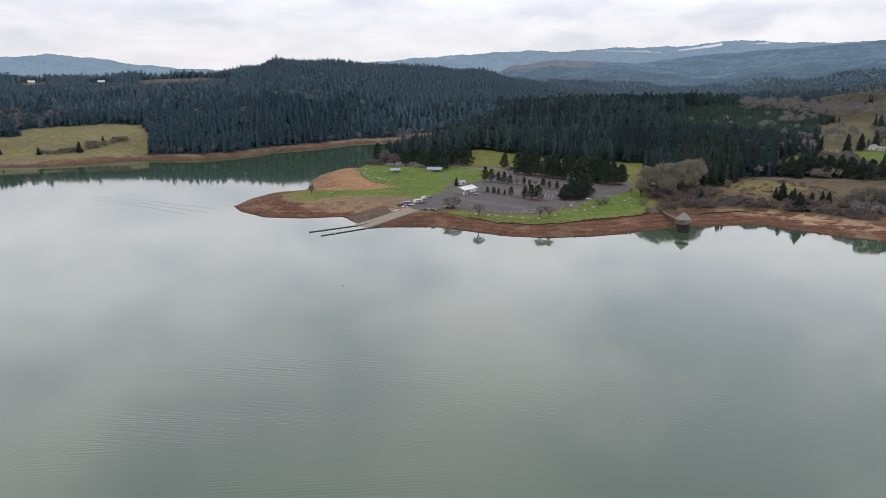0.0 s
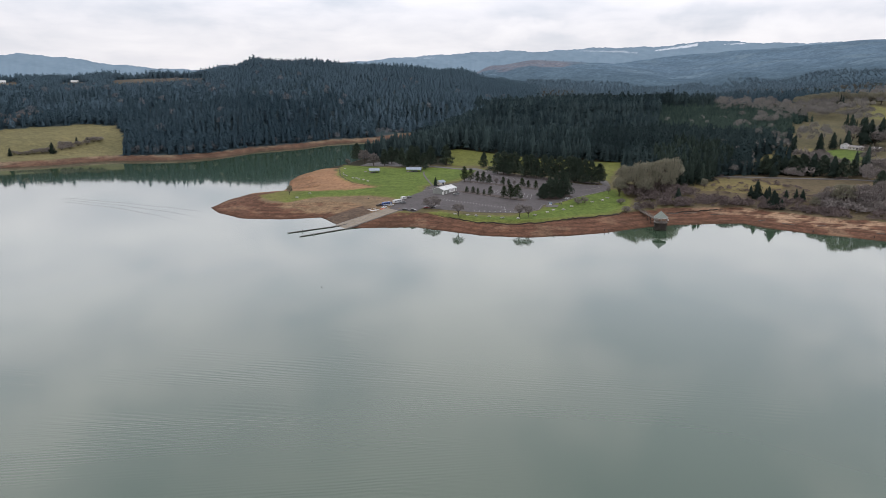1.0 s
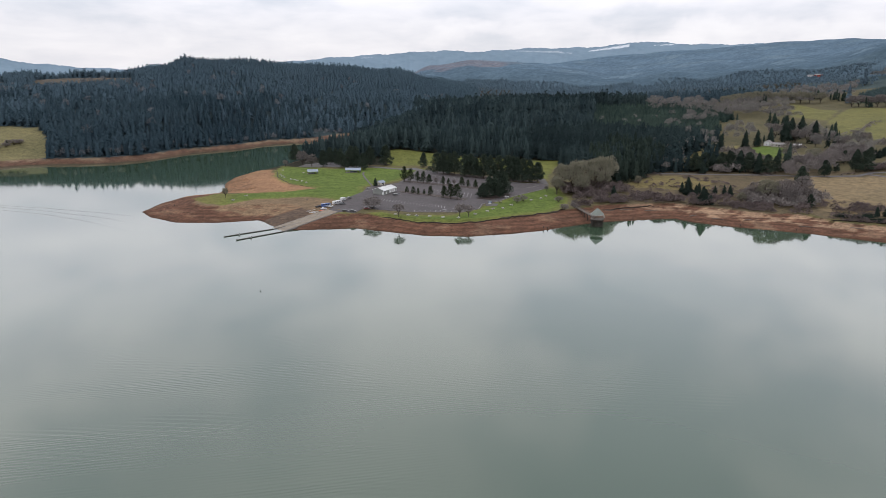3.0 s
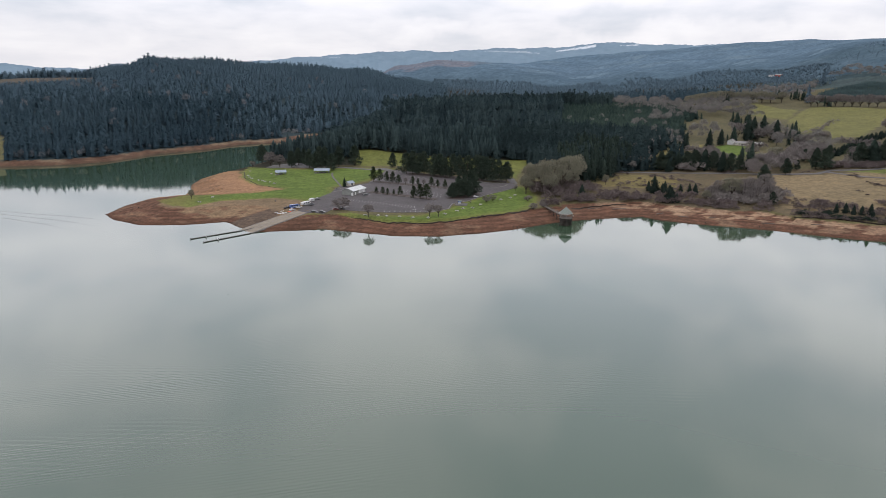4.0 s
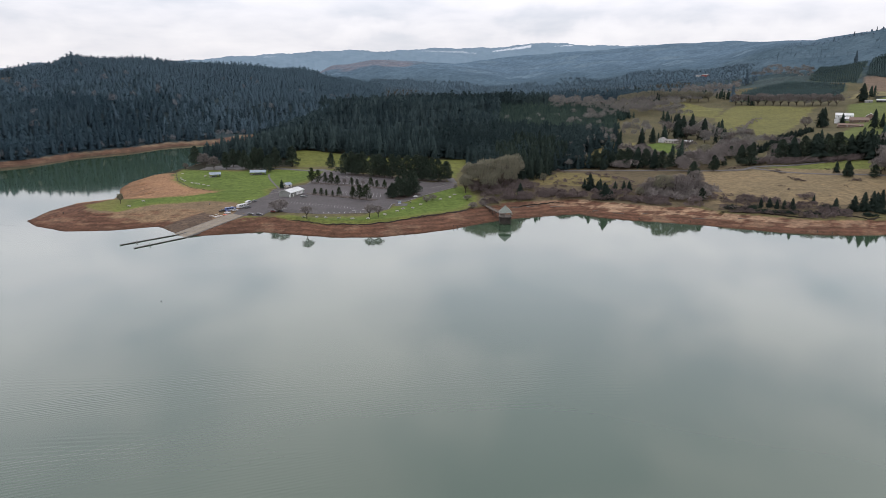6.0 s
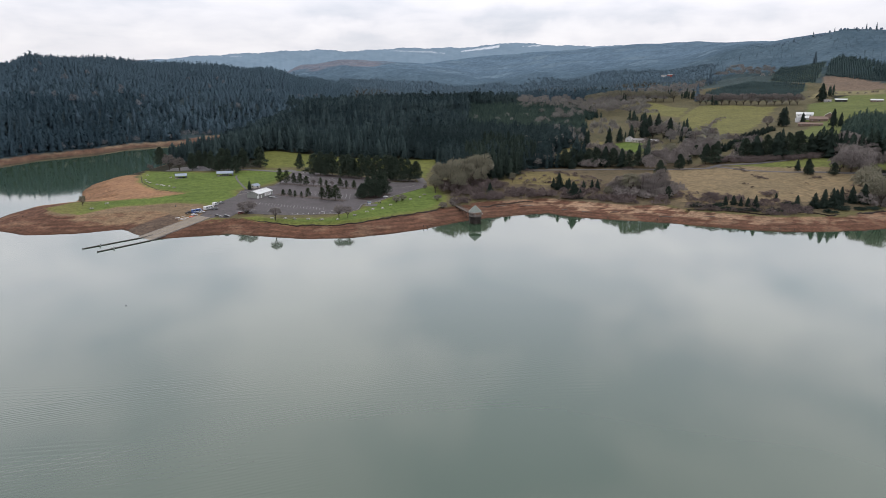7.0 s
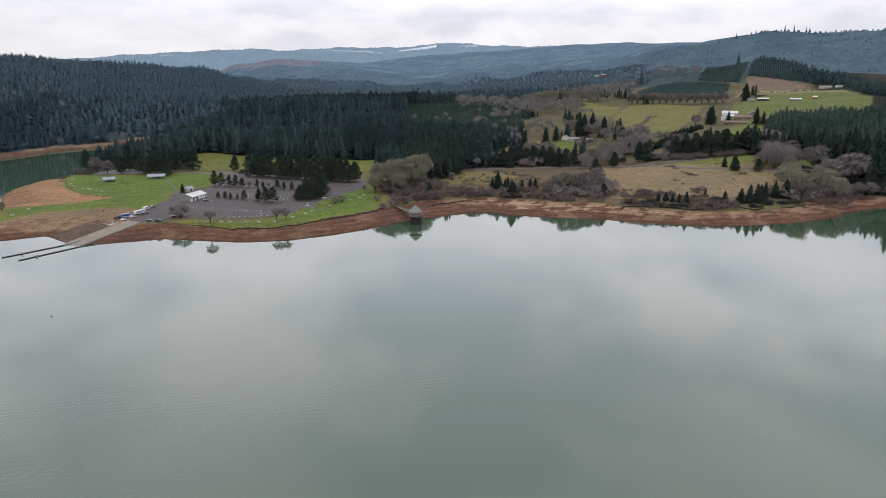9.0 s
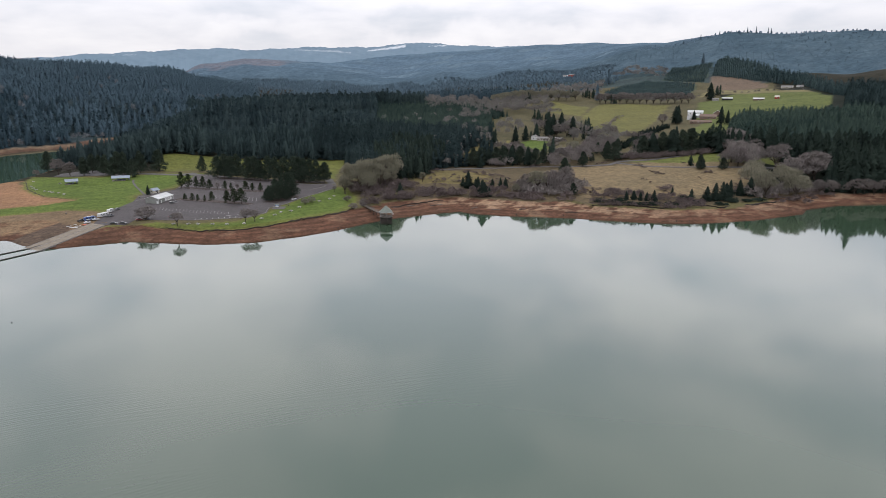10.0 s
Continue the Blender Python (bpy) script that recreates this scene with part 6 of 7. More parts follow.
def stall_lines():
    """Painted lines: each stall's line is a piece on the asphalt."""
    rows = [((15.5, 553), (63, 514.5), (1.5, 8.5), 22, 0.17), ((39, 504), (66, 499), (0.4, 2.6), 8, 0.6), ((60, 592), (92, 566), (2, 9.0), 13, 0.2), ((45, 655), (96, 618), (2, 8), 18, 0.2), ((64, 690), (100, 650), (5, 6), 14, 0.2),
            ((62, 580), (90, 556), (2.0, 8.5), 11, 0.2)]
    for (ax, ay), (bx, by), (ux, uy), n, w in rows:
        for k in range(n):
            x, y = ax + (bx - ax) * k / (n - 1), ay + (by - ay) * k / (n - 1)
            ob = drape("stall_line", strip_outline([(x - ux / 2, y - uy / 2), (x + ux / 2, y + uy / 2)], w), PAINT, 0.21, lot, skirt=0.09, step=50)
    for x, y in ((12, 527), (26, 520), (30, 532), (62, 506), (70, 508)):
        drape("stall_line", strip_outline([(x - 1.6, y - 0.6), (x + 1.6, y + 0.6)], 0.7), PAINT, 0.21, lot, skirt=0.09, step=50)


stall_lines()


# ---- boat ramp and docks ----
def build_ramp():
    ramp = new("boat_ramp")
    tagged(ramp, "grooved tan concrete boat ramp into the lake", "boat ramp")
    a, b, c, d = Vector((-66, 479.5)), Vector((-57.5, 467)), Vector((-27, 518)), Vector((-18.5, 507.5))
    za, zc = RAMP_LOW + 0.05, RAMP_TOP + 0.05
    n = 26
    for k in range(n):
        for lo, hi in ((0.0, 0.485), (0.515, 1.0)):
            f0, f1 = (k + 0.01) / n, (k + 0.99) / n
            p = lambda f, s: (a.lerp(b, s)).lerp(c.lerp(d, s), f)
            q = [p(f0, lo), p(f0, hi), p(f1, hi), p(f1, lo)]
            z = [za + (zc - za) * f for f in (f0, f0, f1, f1)]
            top = [(v.x, v.y, h + 0.35) for v, h in zip(q, z)]
            bot = [(v.x, v.y, h - 0.8) for v, h in zip(q, z)]
            part("slab", solid(top + bot, [(0, 1, 2, 3), (7, 6, 5, 4), (0, 4, 5, 1), (1, 5, 6, 2), (2, 6, 7, 3), (3, 7, 4, 0)]), CONCRETE, ramp)
    for s0, s1 in ((-0.03, -0.005), (1.005, 1.03), (0.487, 0.513)):
        q = [(a.lerp(b, s)).lerp(c.lerp(d, s), f) for f, s in ((0, s0), (0, s1), (1, s1), (1, s0))]
        z = [za, za, zc, zc]
        part("kerb_beam", solid([(v.x, v.y, h + 0.5) for v, h in zip(q, z)] + [(v.x, v.y, h - 0.8) for v, h in zip(q, z)], [(0, 1, 2, 3), (7, 6, 5, 4), (0, 4, 5, 1), (1, 5, 6, 2), (2, 6, 7, 3), (3, 7, 4, 0)]), KERB, ramp)


build_ramp()


def floating_dock(p, q):
    """A boarding dock of jointed floats with deck boards, guide piles and a gangway at the shore."""
    p, q = Vector(p), Vector(q)
    L = (q - p).length
    dock = thing("floating_dock", p.x, p.y, math.degrees(math.atan2(q.y - p.y, q.x - p.x)), "long narrow floating boarding dock of dark boards", "dock", "boarding docks", z=0.0)
    n = 6
    for k in range(n):
        x0 = L * k / n
        part("section", box(L / n - 0.12, 1.25, 0.14, x0 + L / n / 2, 0, 0.26), DOCK, dock)
        part("float", box(L / n - 0.8, 1.0, 0.38, x0 + L / n / 2, 0, -0.13), FLOAT, dock)
        part("bumper", box(L / n - 0.2, 0.08, 0.16, x0 + L / n / 2, 0.66, 0.22), PILE, dock)
        part("bumper", box(L / n - 0.2, 0.08, 0.16, x0 + L / n / 2, -0.66, 0.22), PILE, dock)
    for f in (0.72,):
        part("guide_pile", rod((L * f, 0.95, -3), (L * f, 0.95, 1.5), 0.2), PILE, dock)
        part("pile_collar", box(0.65, 0.6, 0.3, L * f, 0.95, 0.3), STEEL, dock)
        part("locker", box(0.8, 0.5, 0.6, L * f, 0.2, 0.40), TRIM_GREY, dock)
    part("guide_pile", rod((L + 0.25, 0, -3), (L + 0.25, 0, 0.8), 0.18), PILE, dock)
    ang = 0.07
    part("gangway", box(12, 1.2, 0.16, -6.0, 0, 0.5, turn=Matrix.Rotation(ang, 4, "Y")), DOCK, dock)


floating_dock((-62, 477.5), (-91.5, 455.5))
floating_dock((-54.5, 468.0), (-81.5, 444.5))


# ---- fishing pier and its pavilion ----
def build_pier():
    land, sea = Vector((165.5, 527)), Vector((166.8, 469))
    L = (sea - land).length
    z = 5.9
    pier = thing("fishing_pier", land.x, land.y, math.degrees(math.atan2(sea.y - land.y, sea.x - land.x)), "grey timber footbridge pier on dark piles", "pier", z=z)
    n = 58
    for k in range(n):
        part("plank", box(L / n * 0.92, 2.8, 0.09, L * (k + 0.5) / n, 0, 0.0), DECK, pier)
    for s in (-1, 1):
        part("beam", box(L, 0.25, 0.4, L / 2, s * 1.1, -0.41), PILE, pier)
        for h in (0.55, 1.05):
            part("rail", box(L, 0.09, 0.14, L / 2, s * 1.42, h), DECK, pier)
        for k in range(20):
            part("post", box(0.14, 0.14, 1.15, L * (k + 0.5) / 20, s * 1.36, -0.02), DECK, pier)
    for k in range(8):
        x = L * (k + 0.6) / 8
        part("cross_beam", box(0.3, 3.2, 0.35, x, 0, -0.76), PILE, pier)
        gx, gy = land.x + (sea.x - land.x) * x / L, land.y + (sea.y - land.y) * x / L
        g = min(height(gx, gy), 5.0) - z - 0.8
        for s in (-1, 1):
            part("pile", rod((x, s * 1.2, g), (x, s * 1.2, -0.4), 0.2), PILE, pier)
        if g < -3.2:
            part("brace", rod((x, -1.2, g + 1.2), (x, 1.2, -0.8), 0.1, sides=4), PILE, pier)


build_pier()


def build_pavilion():
    z, c = 5.5, (167.0, 463.5)
    pav = thing("pier_pavilion", *c, 15, "six-sided pavilion with a green roof on dark piles", "pavilion", z=z)
    ring = lambda r, h, k, n=6: (r * math.cos(math.tau * k / n), r * math.sin(math.tau * k / n), h)
    R = 5.2
    bm = bmesh.new()
    bmesh.ops.create_cone(bm, cap_ends=True, segments=6, radius1=R, radius2=R, depth=0.3, matrix=Matrix.Translation((0, 0, -0.15)))
    part("deck", bm, DECK, pav)
    for k in range(6):
        # roof panel with its own thickness
        a, b, t = Vector(ring(5.3, 3.4, k)), Vector(ring(5.3, 3.4, k + 1)), Vector((0, 0, 7.9))
        d = Vector((0, 0, -0.16))
        part("roof_panel", solid([a, b, t, a + d, b + d, t + d], [(0, 1, 2), (5, 4, 3), (0, 3, 4, 1), (1, 4, 5, 2), (2, 5, 3, 0)]), GREEN_ROOF, pav)
        part("ridge_cap", rod(a, t, 0.09, sides=4), GREEN_ROOF, pav)
        part("fascia", rod(a + d, b + d, 0.11, sides=4), TRIM_GREY, pav)
        part("post", rod(ring(4.7, 0, k), ring(4.7, 3.4, k), 0.16, sides=4), KERB, pav)
        for h in (0.35, 0.7, 1.08):
            part("rail", rod(ring(4.9, h, k), ring(4.9, h, k + 1), 0.08, sides=4), KERB, pav)
        p, q = Vector(ring(4.85, 0.1, k)), Vector(ring(4.85, 0.1, k + 1))
        part("rail_panel", rod(p.lerp(q, 0.5) + Vector((0, 0, -0.05)), p.lerp(q, 0.5) + Vector((0, 0, 1.0)), 0.07, sides=4), DECK, pav)
        part("pile", rod(ring(4.4, -8.5, k), ring(4.4, -0.3, k), 0.26), PILE, pav)
        part("edge_beam", rod(ring(4.9, -0.42, k), ring(4.9, -0.42, k + 1), 0.22, sides=4), PILE, pav)
        for h in (-0.95, -1.75, -2.55, -3.35, -4.15, -4.95):
            part("crib_board", rod(ring(4.55, h, k), ring(4.55, h, k + 1), 0.3, sides=4), PILE, pav)
        part("brace", rod(ring(4.4, -4.6, k), ring(4.4, -0.6, k + 1), 0.13, sides=4), PILE, pav)
        part("brace", rod(ring(4.4, -0.6, k), ring(4.4, -4.6, k + 1), 0.13, sides=4), PILE, pav)
    for k in range(5):
        part("pile", rod((2.2 * math.cos(k * 1.26), 2.2 * math.sin(k * 1.26), -8.5), (2.2 * math.cos(k * 1.26), 2.2 * math.sin(k * 1.26), -0.3), 0.24), PILE, pav)
    part("finial", rod((0, 0, 7.8), (0, 0, 8.4), 0.12, 0.03), GREEN_ROOF, pav)
    part("bench", box(2.6, 0.5, 0.45, -1.0, 1.6, 0.0), DECK, pav)
    part("signboard", box(0.1, 1.4, 0.9, 4.2, -2.6, 1.2), WHITE, pav, "small pale signboard")


build_pavilion()


# ---- buildings ----
def gable_roof(ob, L, W, eave, rise, material, over=0.5, thick=0.18, ribs=0):
    """Two slopes along x, each a slab, with a ridge cap and standing seams."""
    for s in (-1, 1):
        y0, z0 = s * (W / 2 + over), eave - over * rise / (W / 2)
        a, b = (-L / 2 - over, y0, z0), (L / 2 + over, y0, z0)
        c, d = (L / 2 + over, 0, eave + rise), (-L / 2 - over, 0, eave + rise)
        up = [(x, y, z + thick) for x, y, z in (a, b, c, d)]
        slope = part("roof_slope", solid([a, b, c, d] + up, [(3, 2, 1, 0), (4, 5, 6, 7), (0, 1, 5, 4), (1, 2, 6, 5), (2, 3, 7, 6), (3, 0, 4, 7)]), material, ob)
        for k in range(ribs):
            x = -L / 2 + L * (k + 0.5) / ribs
            part("seam", rod((x, y0, z0 + thick + 0.02), (x, 0, eave + rise + thick + 0.02), 0.05, sides=4), material, slope)
    part("ridge_cap", box(L + 2 * over, 0.4, 0.12, 0, 0, eave + rise + thick - 0.03), material, ob)


def walls(ob, L, W, H, rise, material, thick=0.2):
    """Four walls with thickness; the end walls carry the gables."""
    for s in (-1, 1):
        part("wall", box(L, thick, H + 0.5, 0, s * (W / 2 - thick / 2), -0.5), material, ob)
        part("gable_wall", solid([(s * (L / 2 - (0 if k else thick) + 0.003), y, z) for k in (0, 1) for y, z in ((-W / 2, -0.5), (W / 2, -0.5), (W / 2, H), (0, H + rise), (-W / 2, H))],
                                 [(0, 1, 2, 3, 4), (9, 8, 7, 6, 5)] + [(k, (k + 1) % 5, 5 + (k + 1) % 5, 5 + k) for k in range(5)]), material, ob)


def opening(ob, name, x, y, z, w, h, side, material, frame_material):
    """A window or door set in a frame on the wall that faces side ('+x', '-x', '+y', '-y')."""
    s, along_x = (1 if side[0] == "+" else -1), side[1] == "y"
    sz = (w + 0.24, 0.12, h + 0.2) if along_x else (0.12, w + 0.24, h + 0.2)
    fr = part(name, box(*sz, x, y, z - 0.1), frame_material, ob)
    sz = (w, 0.16, h) if along_x else (0.16, w, h)
    part("pane" if name == "window" else "leaf", box(*sz, x + (0 if along_x else s * 0.02), y + (s * 0.02 if along_x else 0), z), material, fr)


def house(name, x, y, turn, L, W, H, rise, wall_mat, roof_mat, label, category="house", windows=3, z=None, ribs=0, doors=1):
    ob = thing(name, x, y, turn, label, category, z=z)
    walls(ob, L, W, H, rise, wall_mat)
    gable_roof(ob, L, W, H, rise, roof_mat, ribs=ribs)
    for s in (-1, 1):
        for k in range(windows):
            opening(ob, "window", L * (k + 0.5) / windows - L / 2, s * W / 2, 1.0, 1.3, 1.2, "+y" if s > 0 else "-y", GLASS, WHITE)
    for k in range(doors):
        opening(ob, "door", -L / 2 + L * (k + 0.5) / doors + 0.9 * (windows > 0), -W / 2, 0.05, 1.0, 2.05, "-y", DARK, WHITE)
    opening(ob, "window", L / 2, 0, 1.2, 1.2, 1.0, "+x", GLASS, WHITE)
    opening(ob, "window", -L / 2, 0, 1.2, 1.2, 1.0, "-x", GLASS, WHITE)
    return ob


def build_boathouse():
    """The long metal shed beside the ramp: ribbed siding, a white panel on its front, a door in the gable."""
    L, W, H, rise = 20.5, 11.0, 3.9, 1.9
    ax = math.degrees(math.atan2(16, 11))
    mx, my = 18.0, 572.5
    u = Vector((math.cos(radians(ax)), math.sin(radians(ax))))
    v = Vector((u.y, -u.x))
    c = Vector((mx, my)) + u * L / 2 - v * W / 2
    ob = thing("boathouse", c.x, c.y, ax, "long grey-tan metal shed with a pale ribbed roof", "building", z=height(mx, my) + 0.1)
    walls(ob, L, W, H, rise, WALL)
    gable_roof(ob, L, W, H, rise, PALE_ROOF, 0.5, 0.15, 18)
    for k in range(24):
        part("siding_rib", box(0.12, 0.1, H + 0.2, -L / 2 + L * (k + 0.5) / 24, -W / 2 - 0.04, -0.3), WALL, ob)
    for k in range(12):
        part("siding_rib", box(0.1, 0.12, H + 0.2, -L / 2 - 0.04, -W / 2 + W * (k + 0.5) / 12, -0.3), WALL, ob)
    part("corner_trim", box(0.3, 0.3, H + 0.4, -L / 2, -W / 2, -0.4), WHITE, ob)
    part("corner_trim", box(0.3, 0.3, H + 0.4, L / 2, -W / 2, -0.4), WHITE, ob)
    sign = part("wall_panel", box(9.5, 0.16, 2.3, 3.2, -W / 2 - 0.14, 0.9), WHITE, ob, "large white panel with unreadable lettering")
    for k in range(3):
        part("lettering_bar", box(6.4 - k, 0.05, 0.3, 3.0, -W / 2 - 0.24, 2.5 - k * 0.55), TRIM_GREY, sign)
    opening(ob, "door", -6.5, -W / 2 - 0.06, 0.05, 1.2, 2.2, "-y", WHITE, TRIM_GREY)
    opening(ob, "door", -L / 2 - 0.06, -4.6, 0.05, 1.1, 2.2, "-x", WHITE, TRIM_GREY)
    part("gutter", box(L + 0.8, 0.18, 0.16, 0, -W / 2 - 0.5, H - 0.35), WHITE, ob)
    part("downpipe", rod((L / 2 - 0.2, -W / 2 - 0.2, -0.3), (L / 2 - 0.2, -W / 2 - 0.2, H - 0.2), 0.07), WHITE, ob)
    return c


build_boathouse()
house("restroom_kiosk", 17, 627, 40, 6.5, 5.0, 2.5, 1.4, CREAM, BLUE_ROOF, "small hut with a light blue roof behind the shed", "hut", 1)


def picnic_shelter(x, y, turn, L, W, label):
    """An open-sided shelter: posts, beams, a shallow roof and tables under it."""
    ob = thing("picnic_shelter", x, y, turn, label, "shelter", "picnic shelters")
    gable_roof(ob, L, W, 2.9, 1.6, BLUE_ROOF, 0.8, 0.16, 12)
    for k in range(4):
        for s in (-1, 1):
            part("post", box(0.3, 0.3, 3.3, -L / 2 + L * k / 3, s * W / 2, -0.4), DECK, ob)
    for s in (-1, 1):
        part("beam", box(L + 0.6, 0.25, 0.35, 0, s * W / 2, 2.6), BLUE_WALL, ob)
    part("slab", box(L + 1.0, W + 1.0, 0.5, 0, 0, -0.42), KERB, ob)
    part("end_wall", box(0.25, W - 1, 2.6, L / 2 - 0.3, 0, 0.0), BLUE_WALL, ob)
    part("counter", box(L * 0.5, 0.8, 0.95, 0, W / 2 - 1.2, 0.08), BLUE_WALL, ob)
    for k in range(3):
        part("tabletop", box(0.9, 2.4, 0.08, -L / 2 + L * (k + 0.6) / 3.4, -0.6, 0.78), DECK, ob)
        part("table_frame", box(0.6, 0.2, 0.72, -L / 2 + L * (k + 0.6) / 3.4, -0.6, 0.07), PILE, ob)


picnic_shelter(-51, 718, 12, 9.5, 6.0, "small open picnic shelter with a pale blue roof")
picnic_shelter(-9, 716, -6, 14.5, 6.5, "long open picnic shelter with a pale blue roof")

house("farmhouse", 512, 793, -42, 15, 8, 2.9, 1.7, CREAM, GREY_ROOF, "low cream house with a grey roof by a lawn", "house", 4)
house("farmhouse", 506, 806, 40, 10, 7, 4.2, 2.0, WHITE, GREY_ROOF, "white wing of the house under firs", "house", 3)
house("garage", 527, 779, -42, 9, 7, 2.8, 1.2, CREAM, WHITE, "pale garage with a nearly flat roof", "garage", 1)
house("barn", 872, 888, -42, 24, 13, 3.6, 3.0, WHITE, PALE_ROOF, "long white barn with a pale metal roof", "barn", 3, ribs=10)
house("barn", 822, 846, 48, 14, 11, 5.0, 3.6, WHITE, PALE_ROOF, "white gabled barn beside the farmyard", "barn", 2, ribs=8)
house("barn", 845, 852, -42, 16, 9, 3.0, 2.0, TRIM_GREY, PALE_ROOF, "grey lean building between the barns", "barn", 2)
house("barn", 868, 836, 44, 13, 12, 4.6, 4.2, SHED_ROOF, PALE_ROOF, "brown barn under a pale steep roof", "barn", 2, ribs=8)
house("barn", 838, 826, -42, 24, 12, 3.6, 3.2, SHED_ROOF, SHED_ROOF, "barn with a rusty brown roof", "barn", 3)
house("farm_shed", 790, 792, -44, 31, 8, 2.8, 2.0, SHED_ROOF, SHED_ROOF, "long low brown shed below the barns", "shed", 4)
# Closed walls coloured near-black: the shade inside an open front, painted on.
house("farm_shed", 1059, 999, -42, 19, 9, 3.2, 1.8, DARK, PALE_ROOF, "field barn with a pale roof, walls painted dark as an open front's shade", "shed", 3, ribs=8)
house("farm_shed", 1044, 1014, -42, 12, 7, 2.8, 1.6, TRIM_GREY, GREY_ROOF, "grey hut beside the field barn", "shed", 2)
house("farm_shed", 1087, 950, -52, 19, 8, 2.8, 1.8, SHED_ROOF, PALE_ROOF, "brown field shed with a pale roof", "shed", 3)
house("farm_shed", 1121, 938, -52, 8, 7, 3.6, 2.0, RED, CREAM, "small red-brown shed on the hill pasture", "shed", 1)
house("farmhouse", 1340, 1098, -60, 24, 9, 3.2, 2.2, CREAM, GREY_ROOF, "long pale house at the wood's edge", "house", 5)
house("garage", 1352, 1075, -60, 14, 8, 2.8, 1.6, WHITE, GREY_ROOF, "low garage beside the long house", "garage", 2)
house("barn", 1312, 1882, -70, 19, 11, 4.2, 2.6, RED, GREY_ROOF, "red barn with a grey roof in the woods", "barn", 3)
house("farmhouse", 1300, 1900, -70, 15, 9, 3.4, 2.2, WHITE, GREY_ROOF, "white house beside the red barn", "house", 3)
house("hill_house", -1010, 1714, 30, 15, 9, 3.5, 3.0, WHITE, PALE_ROOF, "small white house in a clearing on the far hill", "house", 3)
house("hill_house", -872, 1783, 20, 16, 9, 3.5, 3.0, CREAM, PALE_ROOF, "pale house in a clearing on the far hill", "house", 3)

# ---- vehicles ----
def wheel(ob, x, y, r=0.34, w=0.22):
    t = part("wheel", rod((x, y - w / 2, r), (x, y + w / 2, r), r, sides=14), RUBBER, ob)
    part("rim", rod((x, y - w / 2 - 0.01, r), (x, y + w / 2 + 0.01, r), r * 0.6, sides=10), STEEL, t)


def car(x, y, turn, paint, label, suv=False, group="parked cars", category="car"):
    """A parked car: shaped body, glasshouse, windows, bumpers, lamps and wheels."""
    ob = thing("car", x, y, turn, label, category, group, z=height(x, y) + 0.13)
    h = 0.25 if suv else 0.0
    body = [(-2.25, 0.35), (2.2, 0.35), (2.3, 0.6), (2.2, 0.85 + h * 0.4), (1.0, 0.98 + h * 0.5), (-1.9, 1.0 + h * 0.5), (-2.28, 0.9 + h * 0.4), (-2.32, 0.55)]
    part("body", prism(body, -0.88, 0.88), paint, ob, bevel=0.06)
    cabin = [(-1.95 if suv else -1.7, 0.98), (1.0, 0.98), (0.35, 1.42 + h), (-1.1, 1.45 + h), (-1.75 if suv else -1.5, 1.38 + h)]
    part("roof", prism(cabin, -0.74, 0.74), paint, ob, bevel=0.05)
    for s in (-1, 1):
        part("side_window", prism([(-1.45, 1.05), (0.75, 1.05), (0.3, 1.36 + h), (-1.2, 1.37 + h)], s * 0.75 - 0.01, s * 0.75 + 0.01), GLASS, ob)
        part("headlight", box(0.08, 0.35, 0.16, 2.24, s * 0.62, 0.62), WHITE, ob)
        part("tail_light", box(0.08, 0.3, 0.2, -2.3, s * 0.66, 0.7), RED, ob)
        for wx in (-1.4, 1.4):
            wheel(ob, wx, s * 0.82)
    part("windscreen", prism([(1.02, 1.0), (1.04, 1.02), (0.42, 1.4 + h), (0.38, 1.38 + h)], -0.68, 0.68), GLASS, ob)
    part("rear_window", prism([(-1.72, 1.05), (-1.55, 1.36 + h), (-1.6, 1.38 + h), (-1.78, 1.07)], -0.66, 0.66), GLASS, ob)
    part("front_bumper", box(0.12, 1.6, 0.22, 2.3, 0, 0.34), TRIM_GREY, ob)
    part("rear_bumper", box(0.12, 1.6, 0.22, -2.33, 0, 0.36), TRIM_GREY, ob)
    return ob


def pickup(x, y, turn, paint, label):
    ob = thing("pickup_truck", x, y, turn, label, "truck", z=height(x, y) + 0.13)
    part("body", prism([(-2.7, 0.45), (2.6, 0.45), (2.7, 0.8), (2.55, 1.1), (1.2, 1.2), (-2.75, 1.2)], -0.95, 0.95), paint, ob, bevel=0.05)
    part("cab", prism([(-0.6, 1.18), (1.3, 1.18), (0.75, 1.85), (-0.45, 1.88)], -0.82, 0.82), paint, ob, bevel=0.05)
    part("bed_floor", box(2.0, 1.5, 0.1, -1.65, 0, 1.16), DARK, ob)
    for s in (-1, 1):
        part("side_window", prism([(-0.4, 1.25), (1.0, 1.25), (0.65, 1.75), (-0.35, 1.77)], s * 0.83 - 0.01, s * 0.83 + 0.01), GLASS, ob)
        for wx in (-1.75, 1.7):
            wheel(ob, wx, s * 0.88, 0.4, 0.26)
    part("windscreen", prism([(1.32, 1.2), (1.34, 1.22), (0.8, 1.84), (0.77, 1.82)], -0.74, 0.74), GLASS, ob)


